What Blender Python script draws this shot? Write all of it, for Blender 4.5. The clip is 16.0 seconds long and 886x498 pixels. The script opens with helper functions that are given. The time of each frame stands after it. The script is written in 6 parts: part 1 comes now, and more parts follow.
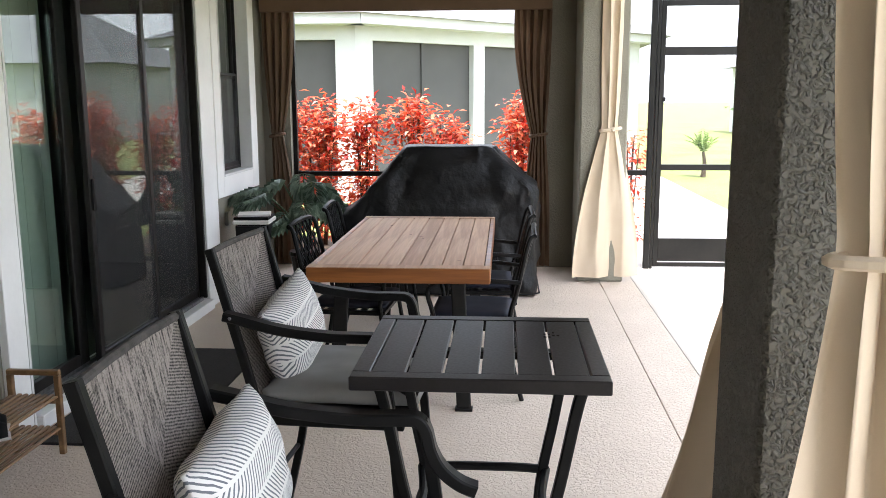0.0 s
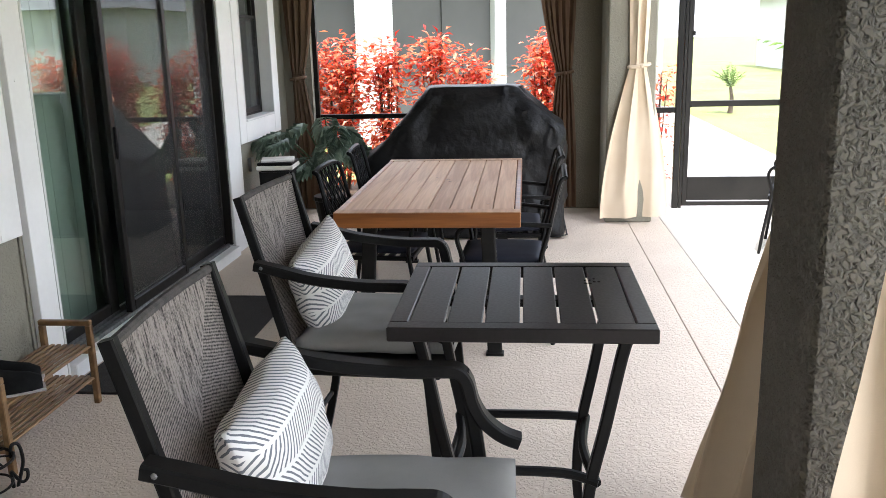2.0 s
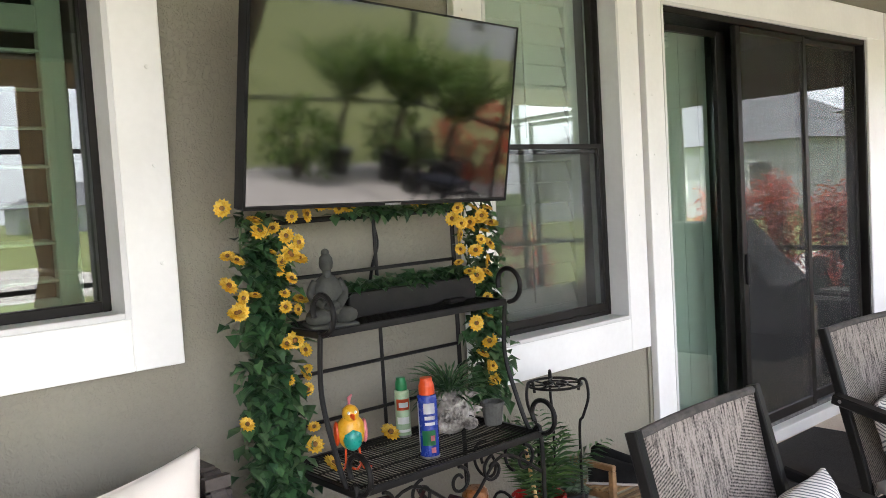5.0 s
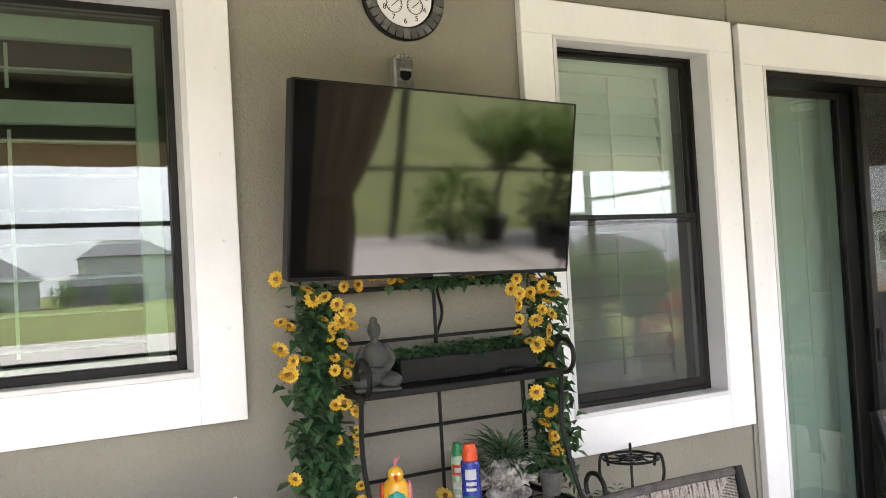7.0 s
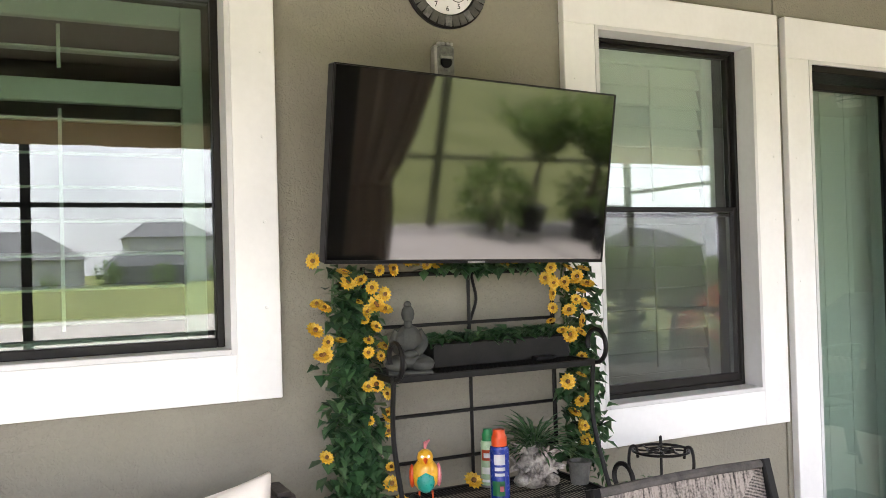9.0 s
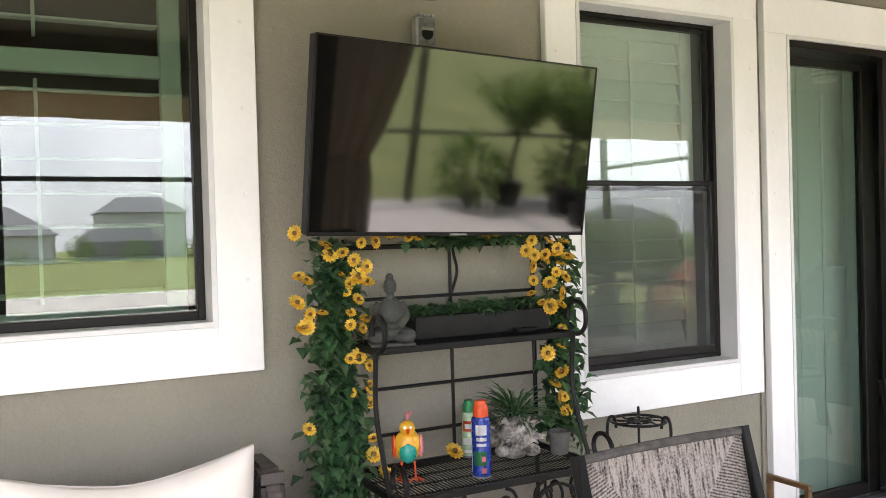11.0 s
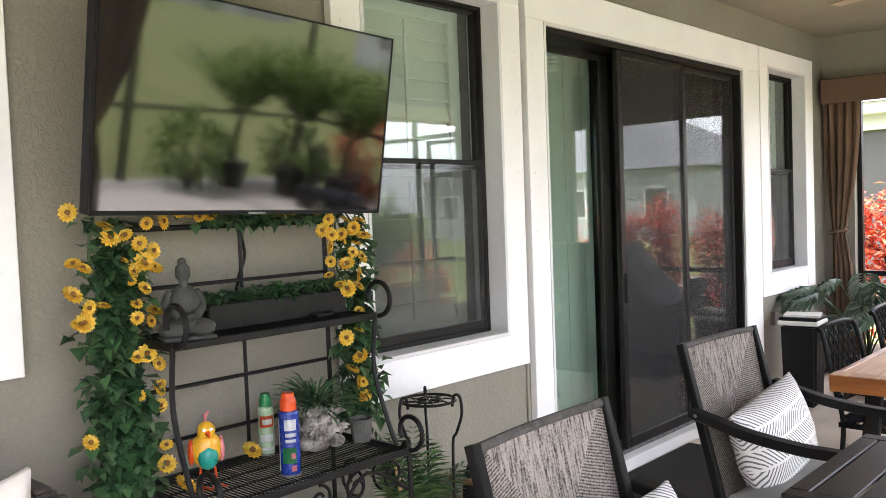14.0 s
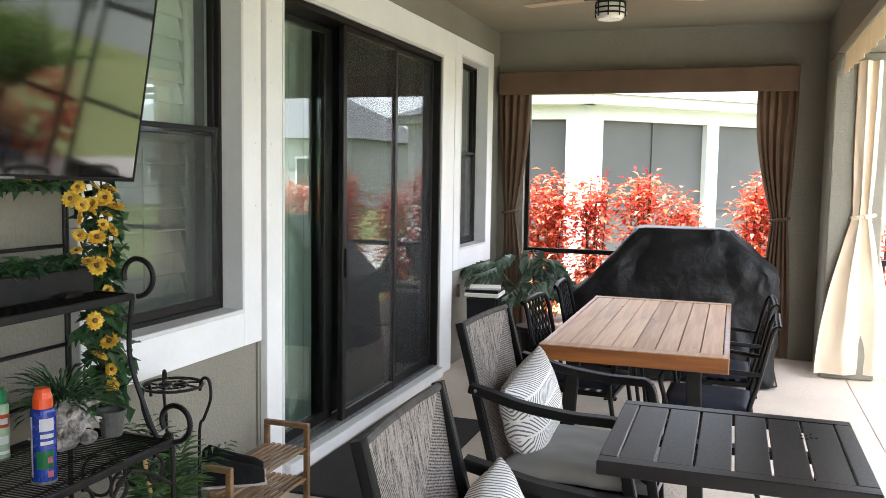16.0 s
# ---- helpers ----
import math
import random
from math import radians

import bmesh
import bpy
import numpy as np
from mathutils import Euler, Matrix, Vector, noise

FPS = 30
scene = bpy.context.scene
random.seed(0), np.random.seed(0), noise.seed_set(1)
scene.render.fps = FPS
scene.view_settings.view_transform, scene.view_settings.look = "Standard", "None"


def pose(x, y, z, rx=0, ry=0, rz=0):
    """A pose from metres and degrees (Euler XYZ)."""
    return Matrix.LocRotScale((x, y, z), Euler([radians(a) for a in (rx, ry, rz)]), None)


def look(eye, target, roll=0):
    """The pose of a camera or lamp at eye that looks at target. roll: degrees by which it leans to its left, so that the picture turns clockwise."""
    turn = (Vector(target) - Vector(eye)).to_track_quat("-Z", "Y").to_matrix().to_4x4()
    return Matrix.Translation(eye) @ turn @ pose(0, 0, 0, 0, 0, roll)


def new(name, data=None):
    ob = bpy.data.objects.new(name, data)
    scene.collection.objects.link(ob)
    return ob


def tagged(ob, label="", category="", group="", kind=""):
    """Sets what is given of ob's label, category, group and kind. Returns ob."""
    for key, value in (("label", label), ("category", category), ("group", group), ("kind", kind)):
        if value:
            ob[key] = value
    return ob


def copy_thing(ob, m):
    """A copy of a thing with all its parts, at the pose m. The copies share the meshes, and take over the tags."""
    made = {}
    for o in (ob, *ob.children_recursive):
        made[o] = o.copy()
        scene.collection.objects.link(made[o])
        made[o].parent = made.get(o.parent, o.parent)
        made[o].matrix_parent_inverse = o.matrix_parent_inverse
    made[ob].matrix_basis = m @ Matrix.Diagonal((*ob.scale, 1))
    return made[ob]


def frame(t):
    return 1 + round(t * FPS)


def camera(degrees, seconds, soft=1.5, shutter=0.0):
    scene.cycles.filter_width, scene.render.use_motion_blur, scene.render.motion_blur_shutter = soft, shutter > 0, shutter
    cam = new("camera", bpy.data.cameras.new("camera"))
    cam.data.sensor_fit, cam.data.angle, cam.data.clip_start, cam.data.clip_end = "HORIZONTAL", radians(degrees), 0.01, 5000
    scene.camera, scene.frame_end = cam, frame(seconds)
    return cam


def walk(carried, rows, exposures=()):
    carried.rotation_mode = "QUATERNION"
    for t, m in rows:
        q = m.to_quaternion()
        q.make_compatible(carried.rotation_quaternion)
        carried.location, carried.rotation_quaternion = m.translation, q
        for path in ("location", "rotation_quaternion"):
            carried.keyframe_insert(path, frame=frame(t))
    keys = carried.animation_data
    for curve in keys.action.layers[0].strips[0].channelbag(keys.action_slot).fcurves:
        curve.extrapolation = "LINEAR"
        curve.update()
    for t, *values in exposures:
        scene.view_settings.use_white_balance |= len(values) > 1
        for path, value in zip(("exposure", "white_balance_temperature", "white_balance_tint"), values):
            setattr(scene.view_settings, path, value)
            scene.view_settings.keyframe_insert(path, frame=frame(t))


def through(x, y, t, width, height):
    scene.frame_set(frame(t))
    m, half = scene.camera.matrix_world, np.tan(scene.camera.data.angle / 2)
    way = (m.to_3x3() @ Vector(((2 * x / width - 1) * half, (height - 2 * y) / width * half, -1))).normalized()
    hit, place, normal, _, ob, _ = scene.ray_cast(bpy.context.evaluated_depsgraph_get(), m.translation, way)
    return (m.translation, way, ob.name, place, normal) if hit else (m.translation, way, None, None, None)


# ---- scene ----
cam = camera(55.0, 16.0, soft=0.85)
PATH = [
    (0, (0.463, 0.136, 1.585), (0.319, 2.101, 1.239), -0.2),
    (0.5, (0.436, 0.138, 1.565), (0.268, 2.082, 1.128), -0.6),
    (1, (0.414, 0.171, 1.584), (0.218, 2.108, 1.13), -1.4),
    (1.5, (0.411, 0.207, 1.583), (0.216, 2.142, 1.115), -1.6),
    (2, (0.417, 0.208, 1.582), (0.224, 2.14, 1.103), -1.4),
    (2.5, (0.417, 0.208, 1.573), (0.217, 2.132, 1.066), -1.2),
    (3, (0.428, 0.207, 1.573), (0.185, 2.12, 1.045), -1.4),
    (3.5, (0.512, 0.253, 1.574), (-0.017, 2.121, 1.094), -2.1),
    (4, (0.628, 0.322, 1.584), (-0.379, 2.012, 1.227), -3.0),
    (4.5, (0.692, 0.193, 1.635), (-0.645, 1.664, 1.412), -3.7),
    (5, (0.745, 0.109, 1.607), (-0.759, 1.422, 1.481), -3.4),
    (5.2, (0.828, 0.091, 1.588), (-0.748, 1.321, 1.537), -2.4),
    (7.3, (1.144, 0.462, 1.604), (-0.616, 1.412, 1.654), -3.3),
    (7.5, (1.151, 0.448, 1.589), (-0.605, 1.404, 1.644), -3.3),
    (8, (1.149, 0.425, 1.608), (-0.625, 1.347, 1.653), -2.8),
    (8.5, (1.159, 0.429, 1.592), (-0.633, 1.314, 1.649), -1.7),
    (8.7, (1.16, 0.437, 1.591), (-0.639, 1.309, 1.631), -1.5),
    (10.8, (1.15, 0.416, 1.584), (-0.633, 1.322, 1.564), -1.6),
    (11, (1.153, 0.414, 1.58), (-0.621, 1.337, 1.552), -1.6),
    (11.5, (1.134, 0.423, 1.589), (-0.594, 1.427, 1.529), -2.2),
    (12, (1.116, 0.411, 1.606), (-0.586, 1.461, 1.564), -1.6),
    (12.5, (1.055, 0.343, 1.6), (-0.583, 1.49, 1.558), -0.8),
    (13, (0.98, 0.233, 1.61), (-0.539, 1.532, 1.516), -1.7),
    (13.5, (0.896, 0.211, 1.597), (-0.494, 1.643, 1.469), -2.1),
    (14, (0.796, 0.233, 1.575), (-0.553, 1.706, 1.484), -2.1),
    (14.5, (0.667, 0.26, 1.585), (-0.672, 1.74, 1.458), -1.4),
    (15, (0.557, 0.211, 1.606), (-0.568, 1.859, 1.466), -0.2),
    (15.5, (0.429, 0.082, 1.621), (-0.383, 1.904, 1.468), 0.4),
    (16, (0.383, 0.049, 1.616), (-0.26, 1.934, 1.44), 0.9),
]
walk(cam, [(t, look(eye, target, roll)) for t, eye, target, roll in PATH], exposures=[(0.0, 2.06, 6050, 11), (3.0, 2.30, 6030, 11), (5.0, 2.68, 6180, 15), (8.0, 2.76, 6320, 17), (12.0, 2.74, 6300, 17), (14.0, 2.8, 6220, 16), (16.0, 2.55, 6050, 11)])

# ---- light ----
world = bpy.data.worlds.new("sky")
scene.world = world
world.use_nodes = True
wn = world.node_tree.nodes
wl = world.node_tree.links
sky = wn.new("ShaderNodeTexSky")
sky.sky_type = "NISHITA"
sky.sun_disc = False
sky.sun_elevation = radians(71)
sky.sun_rotation = radians(163)
sky.air_density = 1.0
sky.dust_density = 2.5
wn["Background"].inputs["Strength"].default_value = 0.15
# bright broken cloud over the whole dome
wtc = wn.new("ShaderNodeTexCoord")
cloud = wn.new("ShaderNodeTexNoise")
cloud.inputs["Scale"].default_value, cloud.inputs["Detail"].default_value = 3.0, 6
wl.new(wtc.outputs["Generated"], cloud.inputs["Vector"])
veil = wn.new("ShaderNodeMapRange")
veil.inputs["From Min"].default_value, veil.inputs["From Max"].default_value = 0.38, 0.60
veil.inputs["To Min"].default_value, veil.inputs["To Max"].default_value = 0.45, 1.0
wl.new(cloud.outputs["Fac"], veil.inputs["Value"])
wmix = wn.new("ShaderNodeMix")
wmix.data_type = "RGBA"
wl.new(veil.outputs["Result"], wmix.inputs[0])
wl.new(sky.outputs["Color"], wmix.inputs[6])
wmix.inputs[7].default_value = (9.0, 9.1, 9.3, 1)
wl.new(wmix.outputs[2], wn["Background"].inputs["Color"])
sun = new("sun", bpy.data.lights.new("sun", "SUN"))
sun.data.energy = 3.0
sun.data.angle = radians(3.0)
sun.data.color = (1.0, 0.965, 0.91)
sun.matrix_world = look((1.0, -3.3, 10.0), (0, 0, 0))

# ---- materials ----


def nodes_of(name):
    m = bpy.data.materials.new(name)
    m.use_nodes = True
    return m, m.node_tree.nodes, m.node_tree.links


def surface(name, a, b, rough=0.6, metal=0.0, scale=6.0, fine=60.0, bump=0.2, depth=0.004, spec=0.5,
            stretch=(1, 1, 1), island=0.0, per_object=0.0, sheen=0.0, rough_var=0.12, through=0.0):
    """Paint, stone, cloth: two tones mixed by broad noise, fine grain as relief and gloss."""
    m, n, l = nodes_of(name)
    p = n["Principled BSDF"]
    tc = n.new("ShaderNodeTexCoord")
    mp = n.new("ShaderNodeMapping")
    mp.inputs["Scale"].default_value = stretch
    l.new(tc.outputs["Object"], mp.inputs["Vector"])
    n1 = n.new("ShaderNodeTexNoise")
    n1.inputs["Scale"].default_value = scale
    n1.inputs["Detail"].default_value = 5
    n2 = n.new("ShaderNodeTexNoise")
    n2.inputs["Scale"].default_value = fine
    n2.inputs["Detail"].default_value = 4
    for q in (n1, n2):
        l.new(mp.outputs["Vector"], q.inputs["Vector"])
    ramp = n.new("ShaderNodeValToRGB")
    ramp.color_ramp.elements[0].position, ramp.color_ramp.elements[1].position = 0.3, 0.72
    ramp.color_ramp.elements[0].color = (*a, 1)
    ramp.color_ramp.elements[1].color = (*b, 1)
    mixv = n.new("ShaderNodeMath")
    mixv.operation = "MULTIPLY_ADD"
    l.new(n2.outputs["Fac"], mixv.inputs[0])
    mixv.inputs[1].default_value = 0.35
    sub = n.new("ShaderNodeMath")
    sub.operation = "SUBTRACT"
    l.new(n1.outputs["Fac"], sub.inputs[0])
    sub.inputs[1].default_value = 0.17
    l.new(sub.outputs[0], mixv.inputs[2])
    last = mixv.outputs[0]
    for amount, source in ((island, "ShaderNodeNewGeometry"), (per_object, "ShaderNodeObjectInfo")):
        if amount:
            g = n.new(source)
            r = n.new("ShaderNodeMath")
            r.operation = "MULTIPLY_ADD"
            l.new(g.outputs["Random Per Island" if island and source.endswith("Geometry") else "Random"], r.inputs[0])
            r.inputs[1].default_value = amount
            s2 = n.new("ShaderNodeMath")
            s2.operation = "SUBTRACT"
            l.new(last, s2.inputs[0])
            s2.inputs[1].default_value = amount / 2
            l.new(s2.outputs[0], r.inputs[2])
            last = r.outputs[0]
    l.new(last, ramp.inputs["Fac"])
    l.new(ramp.outputs["Color"], p.inputs["Base Color"])
    p.inputs["Metallic"].default_value = metal
    p.inputs["Specular IOR Level"].default_value = spec
    rr = n.new("ShaderNodeMapRange")
    l.new(n2.outputs["Fac"], rr.inputs["Value"])
    rr.inputs["To Min"].default_value = max(0.02, rough - rough_var)
    rr.inputs["To Max"].default_value = min(1, rough + rough_var)
    l.new(rr.outputs["Result"], p.inputs["Roughness"])
    if sheen:
        p.inputs["Sheen Weight"].default_value = sheen
    if bump:
        bp = n.new("ShaderNodeBump")
        bp.inputs["Strength"].default_value = bump
        bp.inputs["Distance"].default_value = depth
        l.new(n2.outputs["Fac"], bp.inputs["Height"])
        l.new(bp.outputs["Normal"], p.inputs["Normal"])
    if through:
        t = n.new("ShaderNodeBsdfTranslucent")
        l.new(ramp.outputs["Color"], t.inputs["Color"])
        ms = n.new("ShaderNodeMixShader")
        ms.inputs["Fac"].default_value = through
        l.new(p.outputs["BSDF"], ms.inputs[1])
        l.new(t.outputs["BSDF"], ms.inputs[2])
        l.new(ms.outputs["Shader"], n["Material Output"].inputs["Surface"])
    return m


def knockdown(name, a, b, size, strength, depth, rough=0.8, low=0.42, high=0.56):
    """Trowelled stucco or splattered concrete: blobs with flattened tops."""
    m = surface(name, a, b, rough=rough, scale=1.6, fine=140, bump=0)
    n, l = m.node_tree.nodes, m.node_tree.links
    p = n["Principled BSDF"]
    tc = n.new("ShaderNodeTexCoord")
    nz = n.new("ShaderNodeTexNoise")
    nz.inputs["Scale"].default_value = size
    nz.inputs["Detail"].default_value = 3
    nz.inputs["Distortion"].default_value = 0.8
    l.new(tc.outputs["Object"], nz.inputs["Vector"])
    mr = n.new("ShaderNodeMapRange")
    mr.interpolation_type = "SMOOTHSTEP"
    mr.inputs["From Min"].default_value, mr.inputs["From Max"].default_value = low, high
    l.new(nz.outputs["Fac"], mr.inputs["Value"])
    bp = n.new("ShaderNodeBump")
    bp.inputs["Strength"].default_value = strength
    bp.inputs["Distance"].default_value = depth
    l.new(mr.outputs["Result"], bp.inputs["Height"])
    l.new(bp.outputs["Normal"], p.inputs["Normal"])
    return m


def wood(name, dark, light, rough=0.5, along="y", coarse=3.0, bump=0.15):
    st = {"x": (0.06, 1, 1), "y": (1, 0.06, 1), "z": (1, 1, 0.06)}[along]
    return surface(name, dark, light, rough=rough, scale=coarse * 7, fine=90, bump=bump, depth=0.002,
                   stretch=st, per_object=0.35)


def math_node(n, l, op, a, b=None, c=None):
    q = n.new("ShaderNodeMath")
    q.operation = op
    for i, v in enumerate((a, b, c)):
        if v is None:
            continue
        if isinstance(v, (int, float)):
            q.inputs[i].default_value = v
        else:
            l.new(v, q.inputs[i])
    return q.outputs[0]


def glass(name, tint, ior=0.06, rough=0.0):
    """A window pane: tinted clear body, with reflection that grows towards grazing."""
    m, n, l = nodes_of(name)
    n.remove(n["Principled BSDF"])
    t = n.new("ShaderNodeBsdfTransparent")
    t.inputs["Color"].default_value = (*tint, 1)
    g = n.new("ShaderNodeBsdfGlossy")
    g.inputs["Roughness"].default_value = rough
    f = n.new("ShaderNodeLayerWeight")
    f.inputs["Blend"].default_value = 0.5
    fac = math_node(n, l, "MULTIPLY_ADD", math_node(n, l, "POWER", f.outputs["Facing"], 4.0), 1.0 - ior, ior)
    ms = n.new("ShaderNodeMixShader")
    l.new(fac, ms.inputs["Fac"])
    l.new(t.outputs["BSDF"], ms.inputs[1])
    l.new(g.outputs["BSDF"], ms.inputs[2])
    l.new(ms.outputs["Shader"], n["Material Output"].inputs["Surface"])
    return m


def mesh_screen(name, color, cover, gloss=0.0):
    """Insect screen: fine threads that cover a part of the view."""
    m, n, l = nodes_of(name)
    p = n["Principled BSDF"]
    p.inputs["Base Color"].default_value = (*color, 1)
    p.inputs["Roughness"].default_value = 0.7
    t = n.new("ShaderNodeBsdfTransparent")
    ms = n.new("ShaderNodeMixShader")
    ms.inputs["Fac"].default_value = cover
    l.new(t.outputs["BSDF"], ms.inputs[1])
    l.new(p.outputs["BSDF"], ms.inputs[2])
    l.new(ms.outputs["Shader"], n["Material Output"].inputs["Surface"])
    return m


def chevron(name, light, dark, across, up, bands, lines, width):
    """Cloth printed with rows of slanted strokes that turn about from row to row."""
    m, n, l = nodes_of(name)
    p = n["Principled BSDF"]
    tc = n.new("ShaderNodeTexCoord")
    xyz = n.new("ShaderNodeSeparateXYZ")
    l.new(tc.outputs["Object"], xyz.inputs[0])
    u, v = xyz.outputs[across], xyz.outputs[up]
    wob = n.new("ShaderNodeTexNoise")
    wob.inputs["Scale"].default_value = 25
    l.new(tc.outputs["Object"], wob.inputs["Vector"])
    tri = math_node(n, l, "PINGPONG", math_node(n, l, "ADD", u, 5.0), bands)
    ph = math_node(n, l, "ADD", math_node(n, l, "MULTIPLY", tri, lines * 0.9), math_node(n, l, "MULTIPLY", v, lines))
    ph = math_node(n, l, "ADD", ph, math_node(n, l, "MULTIPLY", wob.outputs["Fac"], 0.5))
    stroke = math_node(n, l, "LESS_THAN", math_node(n, l, "FRACT", ph), width)
    off_seam = math_node(n, l, "GREATER_THAN", tri, 0.004)
    off_seam = math_node(n, l, "MULTIPLY", off_seam, math_node(n, l, "LESS_THAN", tri, bands - 0.004))
    stroke = math_node(n, l, "MULTIPLY", stroke, off_seam)
    mix = n.new("ShaderNodeMix")
    mix.data_type = "RGBA"
    l.new(stroke, mix.inputs[0])
    mix.inputs[6].default_value = (*light, 1)
    mix.inputs[7].default_value = (*dark, 1)
    l.new(mix.outputs[2], p.inputs["Base Color"])
    p.inputs["Roughness"].default_value = 0.9
    nz = n.new("ShaderNodeTexNoise")
    nz.inputs["Scale"].default_value = 400
    l.new(tc.outputs["Object"], nz.inputs["Vector"])
    bp = n.new("ShaderNodeBump")
    bp.inputs["Strength"].default_value = 0.3
    bp.inputs["Distance"].default_value = 0.001
    l.new(nz.outputs["Fac"], bp.inputs["Height"])
    l.new(bp.outputs["Normal"], p.inputs["Normal"])
    return m


def woven_back(name):
    """Grey rope woven in a V: slanted strands at the sides, upright ones in the middle."""
    m, n, l = nodes_of(name)
    p = n["Principled BSDF"]
    tc = n.new("ShaderNodeTexCoord")
    xyz = n.new("ShaderNodeSeparateXYZ")
    l.new(tc.outputs["Object"], xyz.inputs[0])
    au = math_node(n, l, "ABSOLUTE", xyz.outputs["Y"])
    v = xyz.outputs["Z"]
    wob = n.new("ShaderNodeTexNoise")
    wob.inputs["Scale"].default_value = 18
    wob.inputs["Detail"].default_value = 4
    l.new(tc.outputs["Object"], wob.inputs["Vector"])
    w = math_node(n, l, "MULTIPLY", wob.outputs["Fac"], 0.9)
    side = math_node(n, l, "ADD", math_node(n, l, "ADD", math_node(n, l, "MULTIPLY", v, 140.0), math_node(n, l, "MULTIPLY", au, 45.0)), w)
    inside = math_node(n, l, "GREATER_THAN", v, math_node(n, l, "MULTIPLY_ADD", au, 1.15, 0.875))
    mp = n.new("ShaderNodeMapping")
    mp.inputs["Rotation"].default_value = (radians(14), 0, 0)
    mp.inputs["Scale"].default_value = (20, 150, 17)
    l.new(tc.outputs["Object"], mp.inputs["Vector"])
    streak = n.new("ShaderNodeTexNoise")
    streak.inputs["Scale"].default_value, streak.inputs["Detail"].default_value = 1.0, 2
    l.new(mp.outputs["Vector"], streak.inputs["Vector"])
    mid = math_node(n, l, "MULTIPLY_ADD", streak.outputs["Fac"], 1.5, -0.42)
    pick = n.new("ShaderNodeMix")
    l.new(inside, pick.inputs[0])
    l.new(math_node(n, l, "PINGPONG", side, 0.5), pick.inputs[2])
    l.new(mid, pick.inputs[3])
    s = pick.outputs[0]
    f = n.new("ShaderNodeTexNoise")
    f.inputs["Scale"].default_value = 190
    l.new(tc.outputs["Object"], f.inputs["Vector"])
    h = math_node(n, l, "MULTIPLY_ADD", f.outputs["Fac"], 1.0, s)
    ramp = n.new("ShaderNodeValToRGB")
    ramp.color_ramp.elements[0].position, ramp.color_ramp.elements[0].color = 0.46, (0.035, 0.031, 0.029, 1)
    ramp.color_ramp.elements[1].position, ramp.color_ramp.elements[1].color = 0.98, (0.47, 0.42, 0.385, 1)
    l.new(h, ramp.inputs["Fac"])
    l.new(ramp.outputs["Color"], p.inputs["Base Color"])
    p.inputs["Roughness"].default_value = 0.75
    bp = n.new("ShaderNodeBump")
    bp.inputs["Strength"].default_value = 0.7
    bp.inputs["Distance"].default_value = 0.004
    l.new(s, bp.inputs["Height"])
    l.new(bp.outputs["Normal"], p.inputs["Normal"])
    return m


def foliage(name, colors, rough=0.5, through=0.25):
    """Leaves: each island takes a tone of its own."""
    m, n, l = nodes_of(name)
    p = n["Principled BSDF"]
    g = n.new("ShaderNodeNewGeometry")
    ramp = n.new("ShaderNodeValToRGB")
    e = ramp.color_ramp.elements
    while len(e) < len(colors):
        e.new(0.5)
    for i, c in enumerate(colors):
        e[i].position = i / (len(colors) - 1)
        e[i].color = (*c, 1)
    l.new(g.outputs["Random Per Island"], ramp.inputs["Fac"])
    tc = n.new("ShaderNodeTexCoord")
    nz = n.new("ShaderNodeTexNoise")
    nz.inputs["Scale"].default_value = 45
    l.new(tc.outputs["Object"], nz.inputs["Vector"])
    hs = n.new("ShaderNodeHueSaturation")
    l.new(ramp.outputs["Color"], hs.inputs["Color"])
    l.new(math_node(n, l, "MULTIPLY_ADD", nz.outputs["Fac"], 0.7, 0.65), hs.inputs["Value"])
    l.new(hs.outputs["Color"], p.inputs["Base Color"])
    p.inputs["Roughness"].default_value = rough
    t = n.new("ShaderNodeBsdfTranslucent")
    l.new(hs.outputs["Color"], t.inputs["Color"])
    ms = n.new("ShaderNodeMixShader")
    ms.inputs["Fac"].default_value = through
    l.new(p.outputs["BSDF"], ms.inputs[1])
    l.new(t.outputs["BSDF"], ms.inputs[2])
    l.new(ms.outputs["Shader"], n["Material Output"].inputs["Surface"])
    return m


M_STUCCO = knockdown("olive_stucco", (0.215, 0.20, 0.158), (0.255, 0.24, 0.188), 55, 0.45, 0.005)
M_STUCCO_ROUGH = knockdown("rough_grey_stucco", (0.17, 0.165, 0.14), (0.23, 0.22, 0.185), 62, 1.0, 0.02, low=0.40, high=0.60)
M_CEIL = knockdown("painted_ceiling", (0.25, 0.225, 0.16), (0.29, 0.265, 0.19), 45, 0.25, 0.004)
M_FLOOR = knockdown("splattered_concrete", (0.57, 0.48, 0.395), (0.66, 0.56, 0.465), 48, 0.7, 0.004, rough=0.7)
M_DECK = knockdown("pale_deck_concrete", (0.50, 0.455, 0.40), (0.56, 0.52, 0.465), 50, 0.3, 0.003, rough=0.75)
M_TRIM = surface("white_trim_paint", (0.74, 0.74, 0.72), (0.82, 0.82, 0.80), rough=0.55, scale=2.5, fine=35, bump=0.05)
# white of the reveals, greyed to carry the shade inside the openings
M_JAMB = surface("shaded_white_reveal", (0.56, 0.56, 0.55), (0.64, 0.64, 0.63), rough=0.6, scale=3, fine=40, bump=0.08)
M_BRONZE = surface("dark_bronze_frame", (0.008, 0.0075, 0.007), (0.015, 0.0135, 0.012), spec=0.18, rough=0.42, scale=3, fine=50, bump=0.03)
